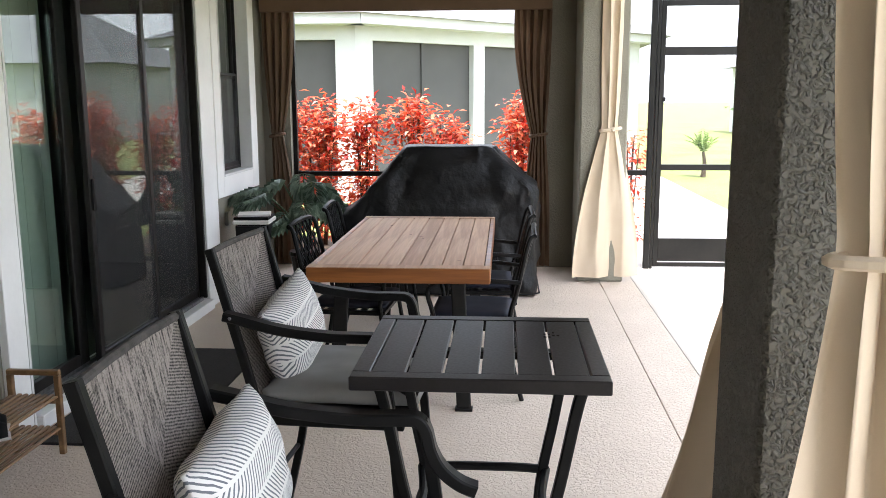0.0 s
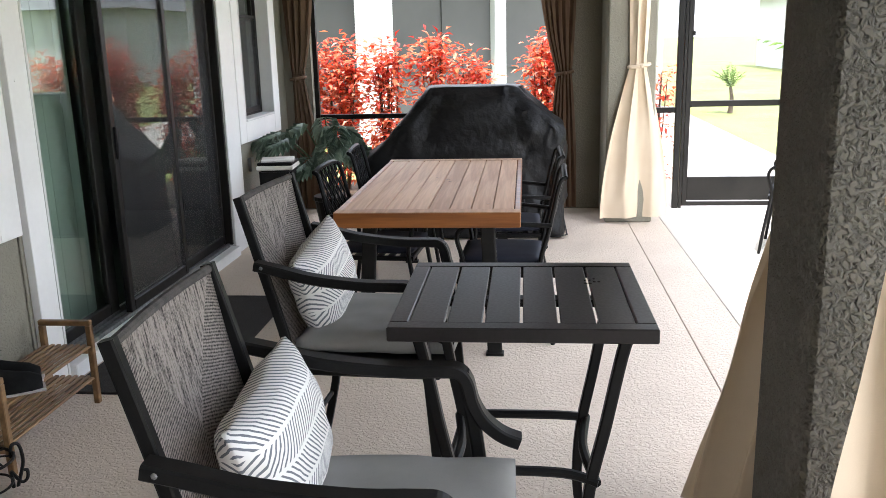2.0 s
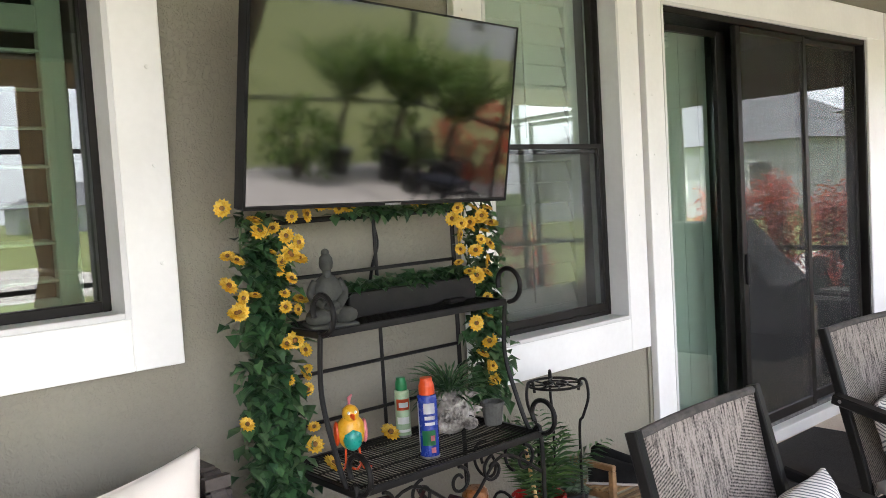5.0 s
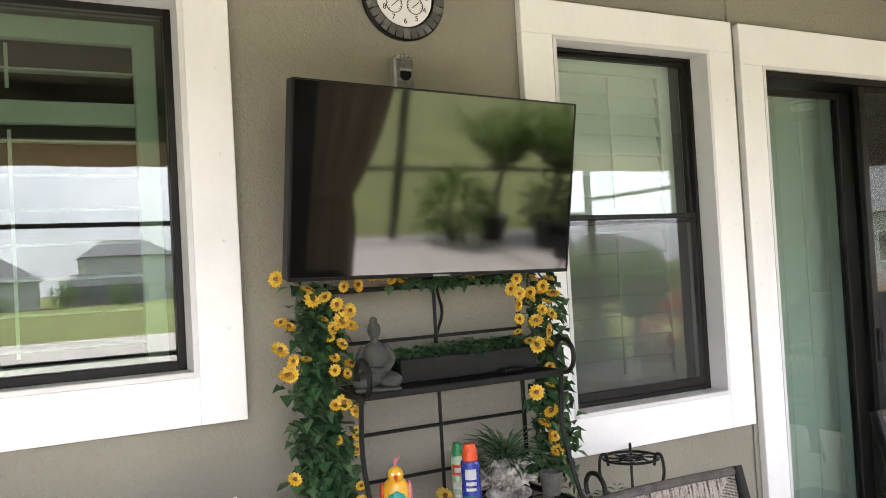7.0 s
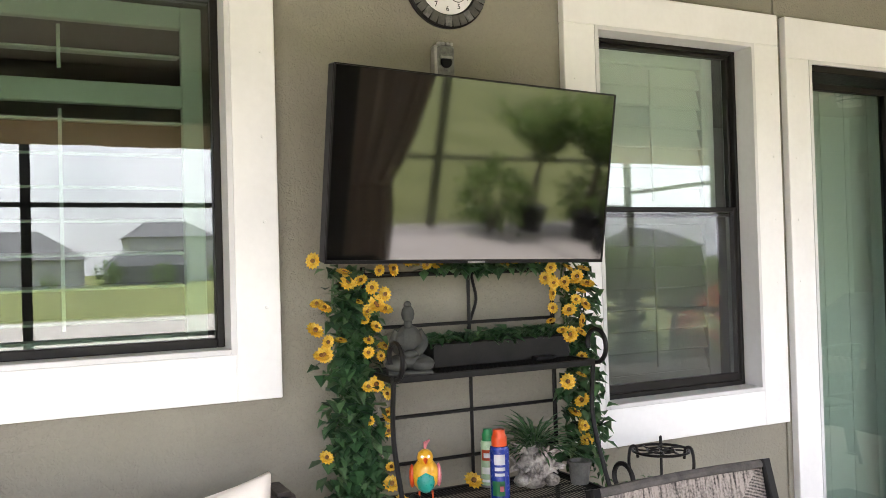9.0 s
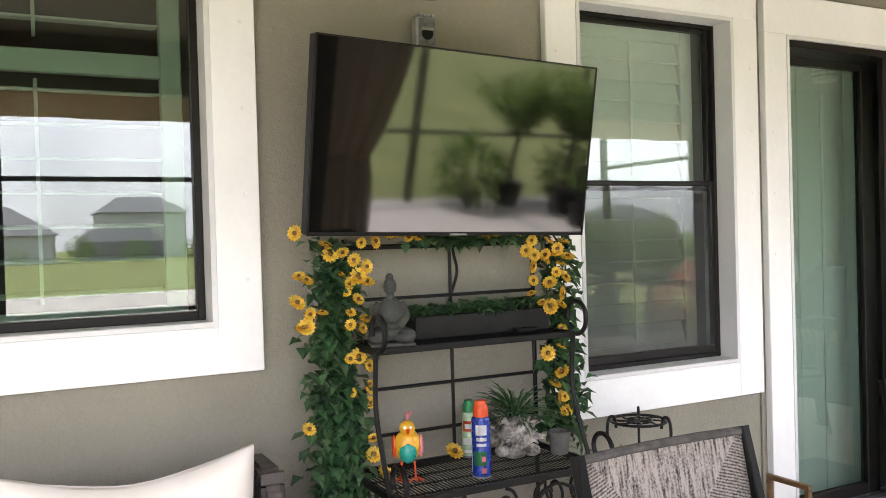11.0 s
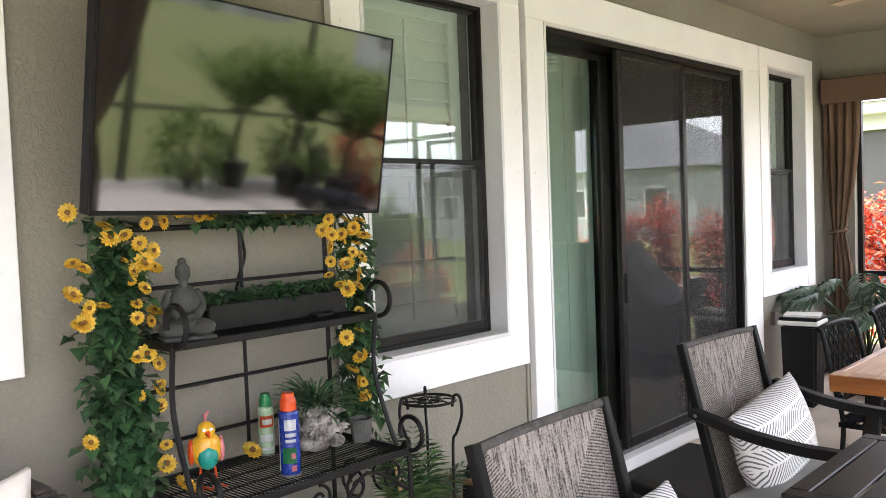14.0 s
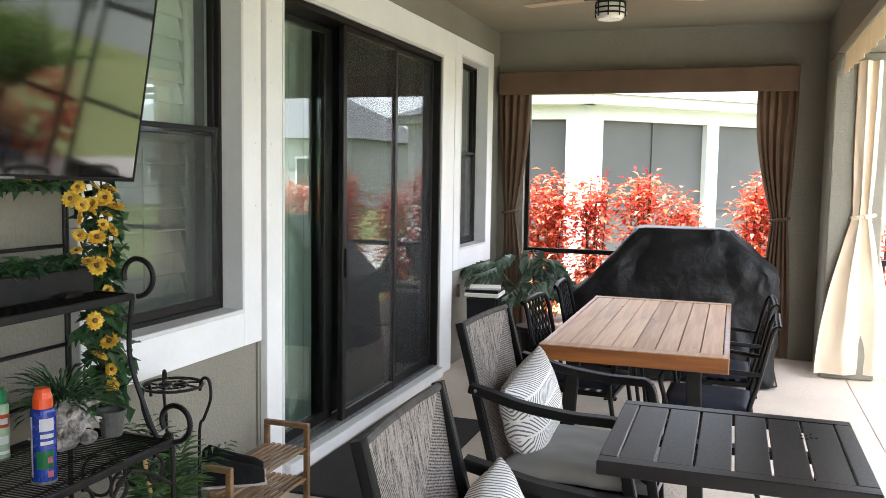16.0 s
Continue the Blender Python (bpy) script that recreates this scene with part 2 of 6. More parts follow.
M_BLACK = surface("black_powder_coat", (0.006, 0.006, 0.006), (0.012, 0.0115, 0.0115), spec=0.1, rough=0.42, scale=8, fine=220, bump=0.12, depth=0.001)
M_IRON = surface("black_wrought_iron", (0.005, 0.005, 0.005), (0.013, 0.012, 0.011), spec=0.2, rough=0.45, scale=14, fine=160, bump=0.2, depth=0.001)
M_TABLE_DARK = surface("brown_black_slats", (0.011, 0.0095, 0.0095), (0.021, 0.018, 0.0175), spec=0.2, rough=0.36, scale=3, fine=120, bump=0.06, depth=0.001, per_object=0.2)
M_TEAK = wood("weathered_teak", (0.36, 0.205, 0.12), (0.60, 0.385, 0.245), rough=0.6, along="y")
M_TEAK_EDGE = wood("orange_teak_edge", (0.15, 0.048, 0.011), (0.34, 0.125, 0.03), rough=0.35, along="x")
M_BAMBOO = wood("brown_bamboo", (0.13, 0.070, 0.029), (0.28, 0.168, 0.075), rough=0.45, along="y")
M_GREY_CLOTH = surface("grey_cushion_cloth", (0.20, 0.197, 0.19), (0.25, 0.245, 0.238), rough=0.9, scale=6, fine=350, bump=0.25, depth=0.001)
M_NAVY = surface("navy_cushion_cloth", (0.004, 0.005, 0.013), (0.008, 0.010, 0.022), rough=0.9, scale=6, fine=300, bump=0.2, depth=0.001)
M_PILLOW = chevron("striped_pillow_cloth", (0.72, 0.71, 0.69), (0.15, 0.16, 0.18), "Z", "Y", 0.062, 70.0, 0.38)
M_WEAVE = woven_back("woven_rope_back")
M_CREAM = surface("cream_curtain_cloth", (0.63, 0.515, 0.375), (0.70, 0.585, 0.44), rough=0.85, scale=3, fine=300, bump=0.15, depth=0.001, through=0.05)
M_BROWN = surface("brown_curtain_cloth", (0.105, 0.062, 0.036), (0.145, 0.088, 0.052), rough=0.8, scale=4, fine=300, bump=0.2, depth=0.001, through=0.12)
M_COVER = surface("black_grill_cover", (0.004, 0.004, 0.0045), (0.009, 0.009, 0.0095), spec=0.26, rough=0.52, scale=5, fine=11, bump=0.55, depth=0.03)
M_SOFA = surface("cream_sofa_cloth", (0.62, 0.57, 0.51), (0.69, 0.64, 0.58), rough=0.9, scale=5, fine=350, bump=0.25, depth=0.001)
M_WICKER = surface("dark_wicker", (0.012, 0.009, 0.008), (0.055, 0.045, 0.04), rough=0.5, scale=30, fine=90, bump=0.5, depth=0.003, island=0.5)
M_GLASS = glass("green_window_glass", (0.88, 0.935, 0.895), ior=0.095)
M_GLASS_BRIGHT = glass("mirror_like_window_glass", (0.64, 0.72, 0.65), ior=0.11)
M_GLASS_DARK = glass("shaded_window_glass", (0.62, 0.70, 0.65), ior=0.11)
M_SCREEN = mesh_screen("insect_screen", (0.04, 0.04, 0.037), 0.20)
M_CAGE_SCREEN = mesh_screen("enclosure_screen", (0.05, 0.05, 0.05), 0.12)
M_HOUSE_SCREEN = surface("grey_screen_cloth", (0.045, 0.045, 0.045), (0.065, 0.065, 0.064), rough=0.8, scale=0.8, fine=30, bump=0.0)
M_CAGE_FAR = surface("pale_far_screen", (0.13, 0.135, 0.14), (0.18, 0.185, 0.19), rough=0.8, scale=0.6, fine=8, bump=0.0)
M_SHUTTER = surface("white_shutter_paint", (0.68, 0.69, 0.67), (0.74, 0.75, 0.73), rough=0.45, scale=3, fine=40, bump=0.03)
# dark tone that stands in for unlit interiors
M_ROOM = surface("unlit_interior_tone", (0.10, 0.10, 0.09), (0.13, 0.13, 0.115), rough=0.8, scale=1, fine=20, bump=0)
M_BLIND = surface("pale_green_shade", (0.40, 0.45, 0.415), (0.48, 0.53, 0.49), rough=0.7, scale=1.5, fine=30, bump=0.05, stretch=(1, 1, 0.2))
M_MAT = surface("dark_brown_doormat", (0.008, 0.006, 0.005), (0.016, 0.013, 0.011), rough=0.95, scale=12, fine=300, bump=0.8, depth=0.004)
M_SCREENGLASS = surface("black_television_glass", (0.002, 0.002, 0.002), (0.003, 0.003, 0.003), rough=0.05, scale=2, fine=9, bump=0.0, spec=0.9, rough_var=0.01)
M_SCREENGLASS.node_tree.nodes["Principled BSDF"].inputs["IOR"].default_value = 1.48
M_STATUE = surface("dark_slate_cast_stone", (0.028, 0.030, 0.026), (0.055, 0.058, 0.05), rough=0.8, scale=18, fine=140, bump=0.5, depth=0.003)
M_HEM = surface("dark_rope_hem", (0.03, 0.028, 0.026), (0.08, 0.072, 0.066), rough=0.85, scale=40, fine=260, bump=0.6, depth=0.002)
M_STONE = surface("grey_cast_stone", (0.06, 0.06, 0.055), (0.12, 0.12, 0.108), rough=0.85, scale=18, fine=140, bump=0.5, depth=0.003)
M_WHITE_STONE = surface("whitewashed_cast_stone", (0.07, 0.062, 0.055), (0.48, 0.45, 0.41), rough=0.8, scale=22, fine=90, bump=0.6, depth=0.004)
M_WHITE = surface("white_enamel", (0.74, 0.74, 0.74), (0.80, 0.80, 0.80), rough=0.35, scale=6, fine=60, bump=0.02)
M_GREY_METAL = surface("pewter_metal", (0.10, 0.10, 0.10), (0.24, 0.24, 0.235), rough=0.45, metal=0.5, scale=40, fine=160, bump=0.3, depth=0.002)
M_ALUMINIUM = surface("cast_aluminium", (0.30, 0.30, 0.29), (0.44, 0.44, 0.43), rough=0.4, metal=0.5, scale=30, fine=120, bump=0.15, depth=0.001)
M_GREY_PLASTIC = surface("grey_outlet_plastic", (0.16, 0.16, 0.155), (0.20, 0.20, 0.19), rough=0.5, scale=6, fine=60, bump=0.02)
M_LEAF = foliage("dark_vine_leaf", [(0.012, 0.040, 0.016), (0.035, 0.095, 0.034), (0.08, 0.17, 0.065), (0.03, 0.075, 0.034), (0.12, 0.20, 0.09)], rough=0.4)
M_FERN = foliage("fern_leaf", [(0.018, 0.05, 0.016), (0.04, 0.105, 0.028), (0.085, 0.17, 0.045)])
M_MONSTERA = foliage("grey_green_leaf", [(0.05, 0.085, 0.055), (0.11, 0.16, 0.11), (0.21, 0.27, 0.20)])
M_RED = foliage("red_hedge_leaf", [(0.34, 0.016, 0.012), (0.60, 0.060, 0.025), (0.72, 0.14, 0.05), (0.74, 0.26, 0.16), (0.44, 0.024, 0.018), (0.66, 0.20, 0.07), (0.80, 0.40, 0.28)], through=0.42)
M_MAROON = foliage("maroon_leaf", [(0.02, 0.006, 0.008), (0.05, 0.012, 0.016)])
M_SHRUB = foliage("shrub_leaf", [(0.06, 0.13, 0.025), (0.15, 0.26, 0.05), (0.27, 0.36, 0.09)], through=0.5)
M_STEM = surface("woody_stem", (0.06, 0.04, 0.025), (0.12, 0.085, 0.055), rough=0.8, scale=20, fine=90, bump=0.3)
M_GREENSTEM = surface("green_stem", (0.03, 0.06, 0.02), (0.06, 0.10, 0.035), rough=0.6, scale=20, fine=90, bump=0.1)
M_PETAL = foliage("yellow_petal", [(0.64, 0.36, 0.02), (0.74, 0.50, 0.05), (0.76, 0.56, 0.10)], through=0.25)
M_DISC = surface("brown_seed_head", (0.08, 0.035, 0.010), (0.34, 0.16, 0.03), rough=0.9, scale=60, fine=300, bump=0.8, depth=0.003)
M_REDPOT = surface("red_glazed_pot", (0.36, 0.012, 0.012), (0.46, 0.02, 0.018), rough=0.25, scale=5, fine=50, bump=0.03)
M_BAG = surface("mustard_cloth", (0.70, 0.46, 0.19), (0.78, 0.54, 0.26), rough=0.9, scale=8, fine=260, bump=0.3, depth=0.002)
M_BARREL = wood("varnished_log", (0.10, 0.035, 0.012), (0.26, 0.10, 0.03), rough=0.3, along="z")
M_GRASS = surface("lawn_grass", (0.15, 0.18, 0.04), (0.24, 0.26, 0.08), rough=0.9, scale=0.5, fine=30, bump=0.6, depth=0.03)
M_HOUSE = knockdown("white_house_stucco", (0.40, 0.415, 0.405), (0.46, 0.475, 0.465), 30, 0.2, 0.004)
M_ROOF = surface("grey_roof_shingle", (0.14, 0.14, 0.145), (0.24, 0.24, 0.245), rough=0.9, scale=3, fine=25, bump=0.1, depth=0.004)
M_BLUE = surface("blue_can_enamel", (0.012, 0.03, 0.20), (0.016, 0.04, 0.25), rough=0.25, scale=6, fine=60, bump=0)
M_ORANGE = surface("orange_plastic", (0.55, 0.06, 0.008), (0.62, 0.08, 0.012), rough=0.35, scale=6, fine=60, bump=0)
M_GREEN = surface("green_plastic", (0.01, 0.16, 0.05), (0.015, 0.20, 0.065), rough=0.35, scale=6, fine=60, bump=0)
M_PALEGREEN = surface("pale_green_can", (0.30, 0.42, 0.27), (0.36, 0.48, 0.32), rough=0.3, scale=6, fine=60, bump=0)
M_TEAL = surface("teal_enamel", (0.01, 0.22, 0.18), (0.015, 0.30, 0.24), rough=0.3, scale=30, fine=100, bump=0.05)
M_YELLOW = surface("yellow_enamel", (0.66, 0.32, 0.015), (0.74, 0.42, 0.03), rough=0.3, scale=30, fine=100, bump=0.05)
M_PINK = surface("pink_enamel", (0.60, 0.16, 0.18), (0.68, 0.24, 0.26), rough=0.3, scale=30, fine=100, bump=0.05)
M_SHOE = surface("dark_grey_shoe_cloth", (0.006, 0.006, 0.006), (0.014, 0.014, 0.014), rough=0.95, spec=0.1, scale=20, fine=300, bump=0.4, depth=0.001)
M_SOLE = surface("pale_rubber_sole", (0.4, 0.37, 0.36), (0.5, 0.47, 0.45), rough=0.7, scale=20, fine=200, bump=0.1)
M_PAPER = surface("white_paper", (0.6, 0.58, 0.54), (0.7, 0.68, 0.64), rough=0.8, scale=9, fine=90, bump=0.05)
M_LAMP = surface("frosted_lamp_glass", (0.80, 0.78, 0.72), (0.85, 0.83, 0.78), rough=0.3, scale=6, fine=60, bump=0)
M_FANBLADE = wood("pale_fan_blade", (0.42, 0.33, 0.22), (0.55, 0.45, 0.32), along="x")

# ---- kit ----


def finish(bm, name, material, smooth=False):
    bmesh.ops.recalc_face_normals(bm, faces=bm.faces)
    me = bpy.data.meshes.new(name)
    bm.to_mesh(me)
    bm.free()
    for mm in (material if isinstance(material, (list, tuple)) else [material]):
        me.materials.append(mm)
    if smooth:
        me.polygons.foreach_set("use_smooth", [True] * len(me.polygons))
    return me


def part(name, bm, material, parent=None, label="", smooth=False):
    ob = new(name, finish(bm, name, material, smooth))
    if parent is not None:
        ob.parent = parent
    if label:
        tagged(ob, label=label)
    return ob


def thing(name, at, label, category, group="", rz=0.0, kind=""):
    e = new(name)
    e.empty_display_size = 0.1
    e.matrix_world = pose(at[0], at[1], at[2], 0, 0, rz)
    return tagged(e, label=label, category=category, group=group, kind=kind)


def solo(name, bm, material, label, category, at=(0, 0, 0), rz=0.0, kind="", group="", smooth=False):
    ob = part(name, bm, material, smooth=smooth)
    ob.matrix_world = pose(*at, 0, 0, rz)
    return tagged(ob, label=label, category=category, kind=kind, group=group)


def box(bm, x0, x1, y0, y1, z0, z1, bev=0.0, m=None, seg=1):
    g = bmesh.ops.create_cube(bm, size=1)
    vs = g["verts"]
    for v in vs:
        v.co = Vector(((x0 + x1) / 2 + v.co.x * (x1 - x0), (y0 + y1) / 2 + v.co.y * (y1 - y0), (z0 + z1) / 2 + v.co.z * (z1 - z0)))
    if bev:
        es = list({e for v in vs for e in v.link_edges})
        r = bmesh.ops.bevel(bm, geom=es, offset=bev, segments=seg, affect="EDGES", profile=0.5)
        vs = list({v for f in r["faces"] for v in f.verts} | {v for v in vs if v.is_valid})
    if m is not None:
        bmesh.ops.transform(bm, matrix=m, verts=vs)
    return vs


def new_box(*a, **k):
    bm = bmesh.new()
    box(bm, *a, **k)
    return bm


def sweep(bm, pts, r, n=8, flat=1.0, cap=True, closed=False):
    """A tube along points; r a number or one per point; flat squeezes it sideways."""
    pts = [Vector(p) for p in pts]
    rs = r if isinstance(r, (list, tuple)) else [r] * len(pts)
    rings = []
    up = None
    k = len(pts)
    for i, p in enumerate(pts):
        if closed:
            d = pts[(i + 1) % k] - pts[i - 1]
        else:
            d = pts[min(i + 1, k - 1)] - pts[max(i - 1, 0)]
        d.normalize()
        if up is None:
            up = Vector((0, 0, 1)) if abs(d.z) < 0.9 else Vector((1, 0, 0))
        s = d.cross(up)
        if s.length < 1e-4:
            s = d.orthogonal()
        s.normalize()
        up = s.cross(d).normalized()
        rings.append([bm.verts.new(p + (s * math.cos(a) * flat + up * math.sin(a)) * rs[i]) for a in [2 * math.pi * (j + 0.5) / n for j in range(n)]])
    m = k if closed else k - 1
    for i in range(m):
        a, b = rings[i], rings[(i + 1) % k]
        for j in range(n):
            bm.faces.new((a[j], a[(j + 1) % n], b[(j + 1) % n], b[j]))
    if cap and not closed:
        bm.faces.new(rings[0][::-1])
        bm.faces.new(rings[-1])


def tube(pts, r, n=8, flat=1.0, closed=False):
    bm = bmesh.new()
    sweep(bm, pts, r, n, flat, closed=closed)
    return bm


def bar(bm, pts, w, t, side=(0, 1, 0)):
    """A flat bar of width w across `side` and thickness t along points."""
    pts = [Vector(p) for p in pts]
    sd = Vector(side).normalized()
    rings = []
    for i, p in enumerate(pts):
        d = (pts[min(i + 1, len(pts) - 1)] - pts[max(i - 1, 0)]).normalized()
        nn = d.cross(sd).normalized()
        rings.append([bm.verts.new(p + sd * a * w / 2 + nn * b * t / 2) for a, b in ((-1, -0.7), (-0.8, -1), (0.8, -1), (1, -0.7), (1, 0.7), (0.8, 1), (-0.8, 1), (-1, 0.7))])
    for a, b in zip(rings, rings[1:]):
        for j in range(8):
            bm.faces.new((a[j], a[(j + 1) % 8], b[(j + 1) % 8], b[j]))
    bm.faces.new(rings[0][::-1])
    bm.faces.new(rings[-1])


def arc(c, r, a0, a1, n=10, plane="xz"):
    out = []
    for i in range(n + 1):
        a = radians(a0 + (a1 - a0) * i / n)
        u, v = r * math.cos(a), r * math.sin(a)
        out.append({"xz": (c[0] + u, c[1], c[2] + v), "yz": (c[0], c[1] + u, c[2] + v), "xy": (c[0] + u, c[1] + v, c[2])}[plane])
    return out


def spiral(c, r0, r1, a0, a1, n=18, plane="yz"):
    out = []
    for i in range(n + 1):
        q = i / n
        out += arc(c, r0 + (r1 - r0) * q, a0 + (a1 - a0) * q, a0 + (a1 - a0) * q, 0 or 1, plane)[:1]
    return out


def smooth_path(pts, n=6):
    pts = [Vector(p) for p in pts]
    out = []
    for i in range(len(pts) - 1):
        p0, p1, p2, p3 = pts[max(i - 1, 0)], pts[i], pts[i + 1], pts[min(i + 2, len(pts) - 1)]
        for j in range(n):
            t = j / n
            out.append(0.5 * (2 * p1 + (p2 - p0) * t + (2 * p0 - 5 * p1 + 4 * p2 - p3) * t * t + (3 * p1 - p0 - 3 * p2 + p3) * t ** 3))
    out.append(pts[-1])
    return out


def lathe(bm, prof, n=20, c=(0, 0, 0)):
    rings = []
    for r, z in prof:
        rings.append([bm.verts.new((c[0] + r * math.cos(2 * math.pi * j / n), c[1] + r * math.sin(2 * math.pi * j / n), c[2] + z)) for j in range(n)])
    for a, b in zip(rings, rings[1:]):
        for j in range(n):
            bm.faces.new((a[j], a[(j + 1) % n], b[(j + 1) % n], b[j]))
    bm.faces.new(rings[0][::-1])
    bm.faces.new(rings[-1])


def turned(prof, n=20, c=(0, 0, 0)):
    bm = bmesh.new()
    lathe(bm, prof, n, c)
    return bm


def blob(bm, c, r, squash=(1, 1, 1), rough=0.0, sub=2, seed=0):
    g = bmesh.ops.create_icosphere(bm, subdivisions=sub, radius=1)
    for v in g["verts"]:
        k = 1 + rough * noise.noise(v.co * 2.3 + Vector((seed * 3.1, seed, 0)))
        v.co = Vector((c[0] + v.co.x * r * squash[0] * k, c[1] + v.co.y * r * squash[1] * k, c[2] + v.co.z * r * squash[2] * k))


def cushion(bm, sx, sy, sz, n=14, puff=0.5, m=None, pinch=0.0, wr=0.004, seed=0):
    """A stuffed cushion, sx by sy, sz thick in the middle and thin at the seams."""
    top, bot = [], []
    for i in range(n + 1):
        rt, rb = [], []
        for j in range(n + 1):
            u, v = 2 * i / n - 1, 2 * j / n - 1
            e = max(0.0, (1 - abs(u) ** 3.2)) * max(0.0, (1 - abs(v) ** 3.2))
            h = sz / 2 * ((1 - puff) * (1 if e > 0 else 0.6) + puff * e ** 0.55)
            cx = sx / 2 * u * (1 - pinch * (1 - abs(v) ** 2) * abs(u) ** 4)
            cy = sy / 2 * v * (1 - pinch * (1 - abs(u) ** 2) * abs(v) ** 4)
            w = wr * noise.noise(Vector((u * 2.5 + seed, v * 2.5, seed * 1.7)))
            rt.append(bm.verts.new((cx, cy, h + w)))
            rb.append(bm.verts.new((cx, cy, -h + w * 0.5)))
        top.append(rt)
        bot.append(rb)
    for i in range(n):
        for j in range(n):
            bm.faces.new((top[i][j], top[i + 1][j], top[i + 1][j + 1], top[i][j + 1]))
            bm.faces.new((bot[i][j], bot[i][j + 1], bot[i + 1][j + 1], bot[i + 1][j]))
    rim_t = [top[i][0] for i in range(n)] + [top[n][j] for j in range(n)] + [top[i][n] for i in range(n, 0, -1)] + [top[0][j] for j in range(n, 0, -1)]
    rim_b = [bot[i][0] for i in range(n)] + [bot[n][j] for j in range(n)] + [bot[i][n] for i in range(n, 0, -1)] + [bot[0][j] for j in range(n, 0, -1)]
    for i in range(len(rim_t)):
        k = (i + 1) % len(rim_t)
        bm.faces.new((rim_t[i], rim_b[i], rim_b[k], rim_t[k]))
    if m is not None:
        bmesh.ops.transform(bm, matrix=m, verts=[v for r in top + bot for v in r])


class Leaves:
    """Many leaves gathered into one mesh."""

    def __init__(self, seed):
        self.v, self.f, self.r = [], [], random.Random(seed)

    def leaf(self, base, way, length, width, fold=0.25, droop=0.3, up=(0, 0, 1)):
        d = Vector(way).normalized()
        s = d.cross(Vector(up))
        if s.length < 1e-3:
            s = d.orthogonal()
        s.normalize()
        nn = s.cross(d)
        b = Vector(base)
        i = len(self.v)
        mid = b + d * length * 0.5
        tip = b + d * length - nn * droop * length
        self.v += [b, mid + s * width / 2 + nn * fold * width, mid - nn * droop * length * 0.25, mid - s * width / 2 + nn * fold * width, tip]
        self.f += [(i, i + 1, i + 2), (i, i + 2, i + 3), (i + 1, i + 4, i + 2), (i + 2, i + 4, i + 3)]

    def any_way(self, tilt=1.0):
        a = self.r.uniform(0, 2 * math.pi)
        return Vector((math.cos(a), math.sin(a), self.r.uniform(-0.4, 0.7) * tilt))

    def ob(self, name, material, parent=None, label=""):
        me = bpy.data.meshes.new(name)
        me.from_pydata([tuple(p) for p in self.v], [], self.f)
        me.materials.append(material)
        o = new(name, me)
        if parent is not None:
            o.parent = parent
        if label:
            tagged(o, label=label)
        return o


def pierced(axis, at, thick, a_cuts, z_cuts, holes):
    """A wall slab with openings right through. axis 'x': a wall across x, running along y."""
    bm = bmesh.new()
    grid = {}

    def vert(a, z):
        if (a, z) not in grid:
            grid[a, z] = bm.verts.new((at, a, z) if axis == "x" else (a, at, z))
        return grid[a, z]
    for a0, a1 in zip(a_cuts, a_cuts[1:]):
        for z0, z1 in zip(z_cuts, z_cuts[1:]):
            ca, cz = (a0 + a1) / 2, (z0 + z1) / 2
            if any(h[0] < ca < h[1] and h[2] < cz < h[3] for h in holes):
                continue
            bm.faces.new((vert(a0, z0), vert(a1, z0), vert(a1, z1), vert(a0, z1)))
    g = bmesh.ops.extrude_face_region(bm, geom=bm.faces[:])
    mv = Vector((thick, 0, 0)) if axis == "x" else Vector((0, thick, 0))
    bmesh.ops.translate(bm, vec=mv, verts=[v for v in g["geom"] if isinstance(v, bmesh.types.BMVert)])
    return bm


def cuts(lo, hi, holes, i, j):
    return sorted({lo, hi, *[h[i] for h in holes], *[h[j] for h in holes]})

# ---- the lanai ----
WX, FACE = -1.84, -1.80          # stucco face and face of the white trim
YF, YB = 8.2, -4.0               # far wall, wall behind the walk
CEIL = 2.98
RX = 1.10                        # inner face of the columns on the open side

# window and door openings in the house wall: y0, y1, z0, z1
W1 = (-0.75, 1.071, 1.291, 2.59)
W2 = (2.619, 3.537, 0.943, 2.585)
DOOR = (3.90, 6.40, 0.0, 2.535)
W3 = (6.86, 7.665, 0.975, 2.60)
HOLES = [W1, W2, DOOR, W3]
solo("wall_house", pierced("x", WX, -0.16, cuts(YB, YF + 0.25, HOLES, 0, 1), cuts(0.0, CEIL + 0.1, HOLES, 2, 3), HOLES), M_STUCCO,
     "olive grey textured stucco house wall", "wall", kind="structure")
FAR = [(-1.58, 0.74, 0.0, 2.47)]
solo("wall_far", pierced("y", YF, 0.25, cuts(WX, RX + 0.4, FAR, 0, 1), cuts(0.0, CEIL + 0.1, FAR, 2, 3), FAR), M_STUCCO,
     "olive stucco end wall with a wide screened opening", "wall", kind="structure")
solo("wall_back", new_box(WX, RX + 0.4, YB - 0.2, YB, 0, CEIL + 0.1), M_STUCCO, "plain olive stucco end wall", "wall", kind="structure")
solo("ceiling", new_box(WX - 0.16, RX + 0.9, YB - 0.2, YF + 0.25, CEIL + 0.1, CEIL + 0.22), M_CEIL, "tan painted textured porch ceiling", "ceiling", kind="structure")
solo("ceiling_soffit", new_box(WX, RX, YB, YF, CEIL, CEIL + 0.1), M_CEIL, "tan painted textured porch ceiling", "ceiling", kind="structure")
solo("beam", new_box(RX, RX + 0.4, YB, YF, 2.62, CEIL + 0.1), M_STUCCO, "stucco beam over the open side", "beam", kind="structure")
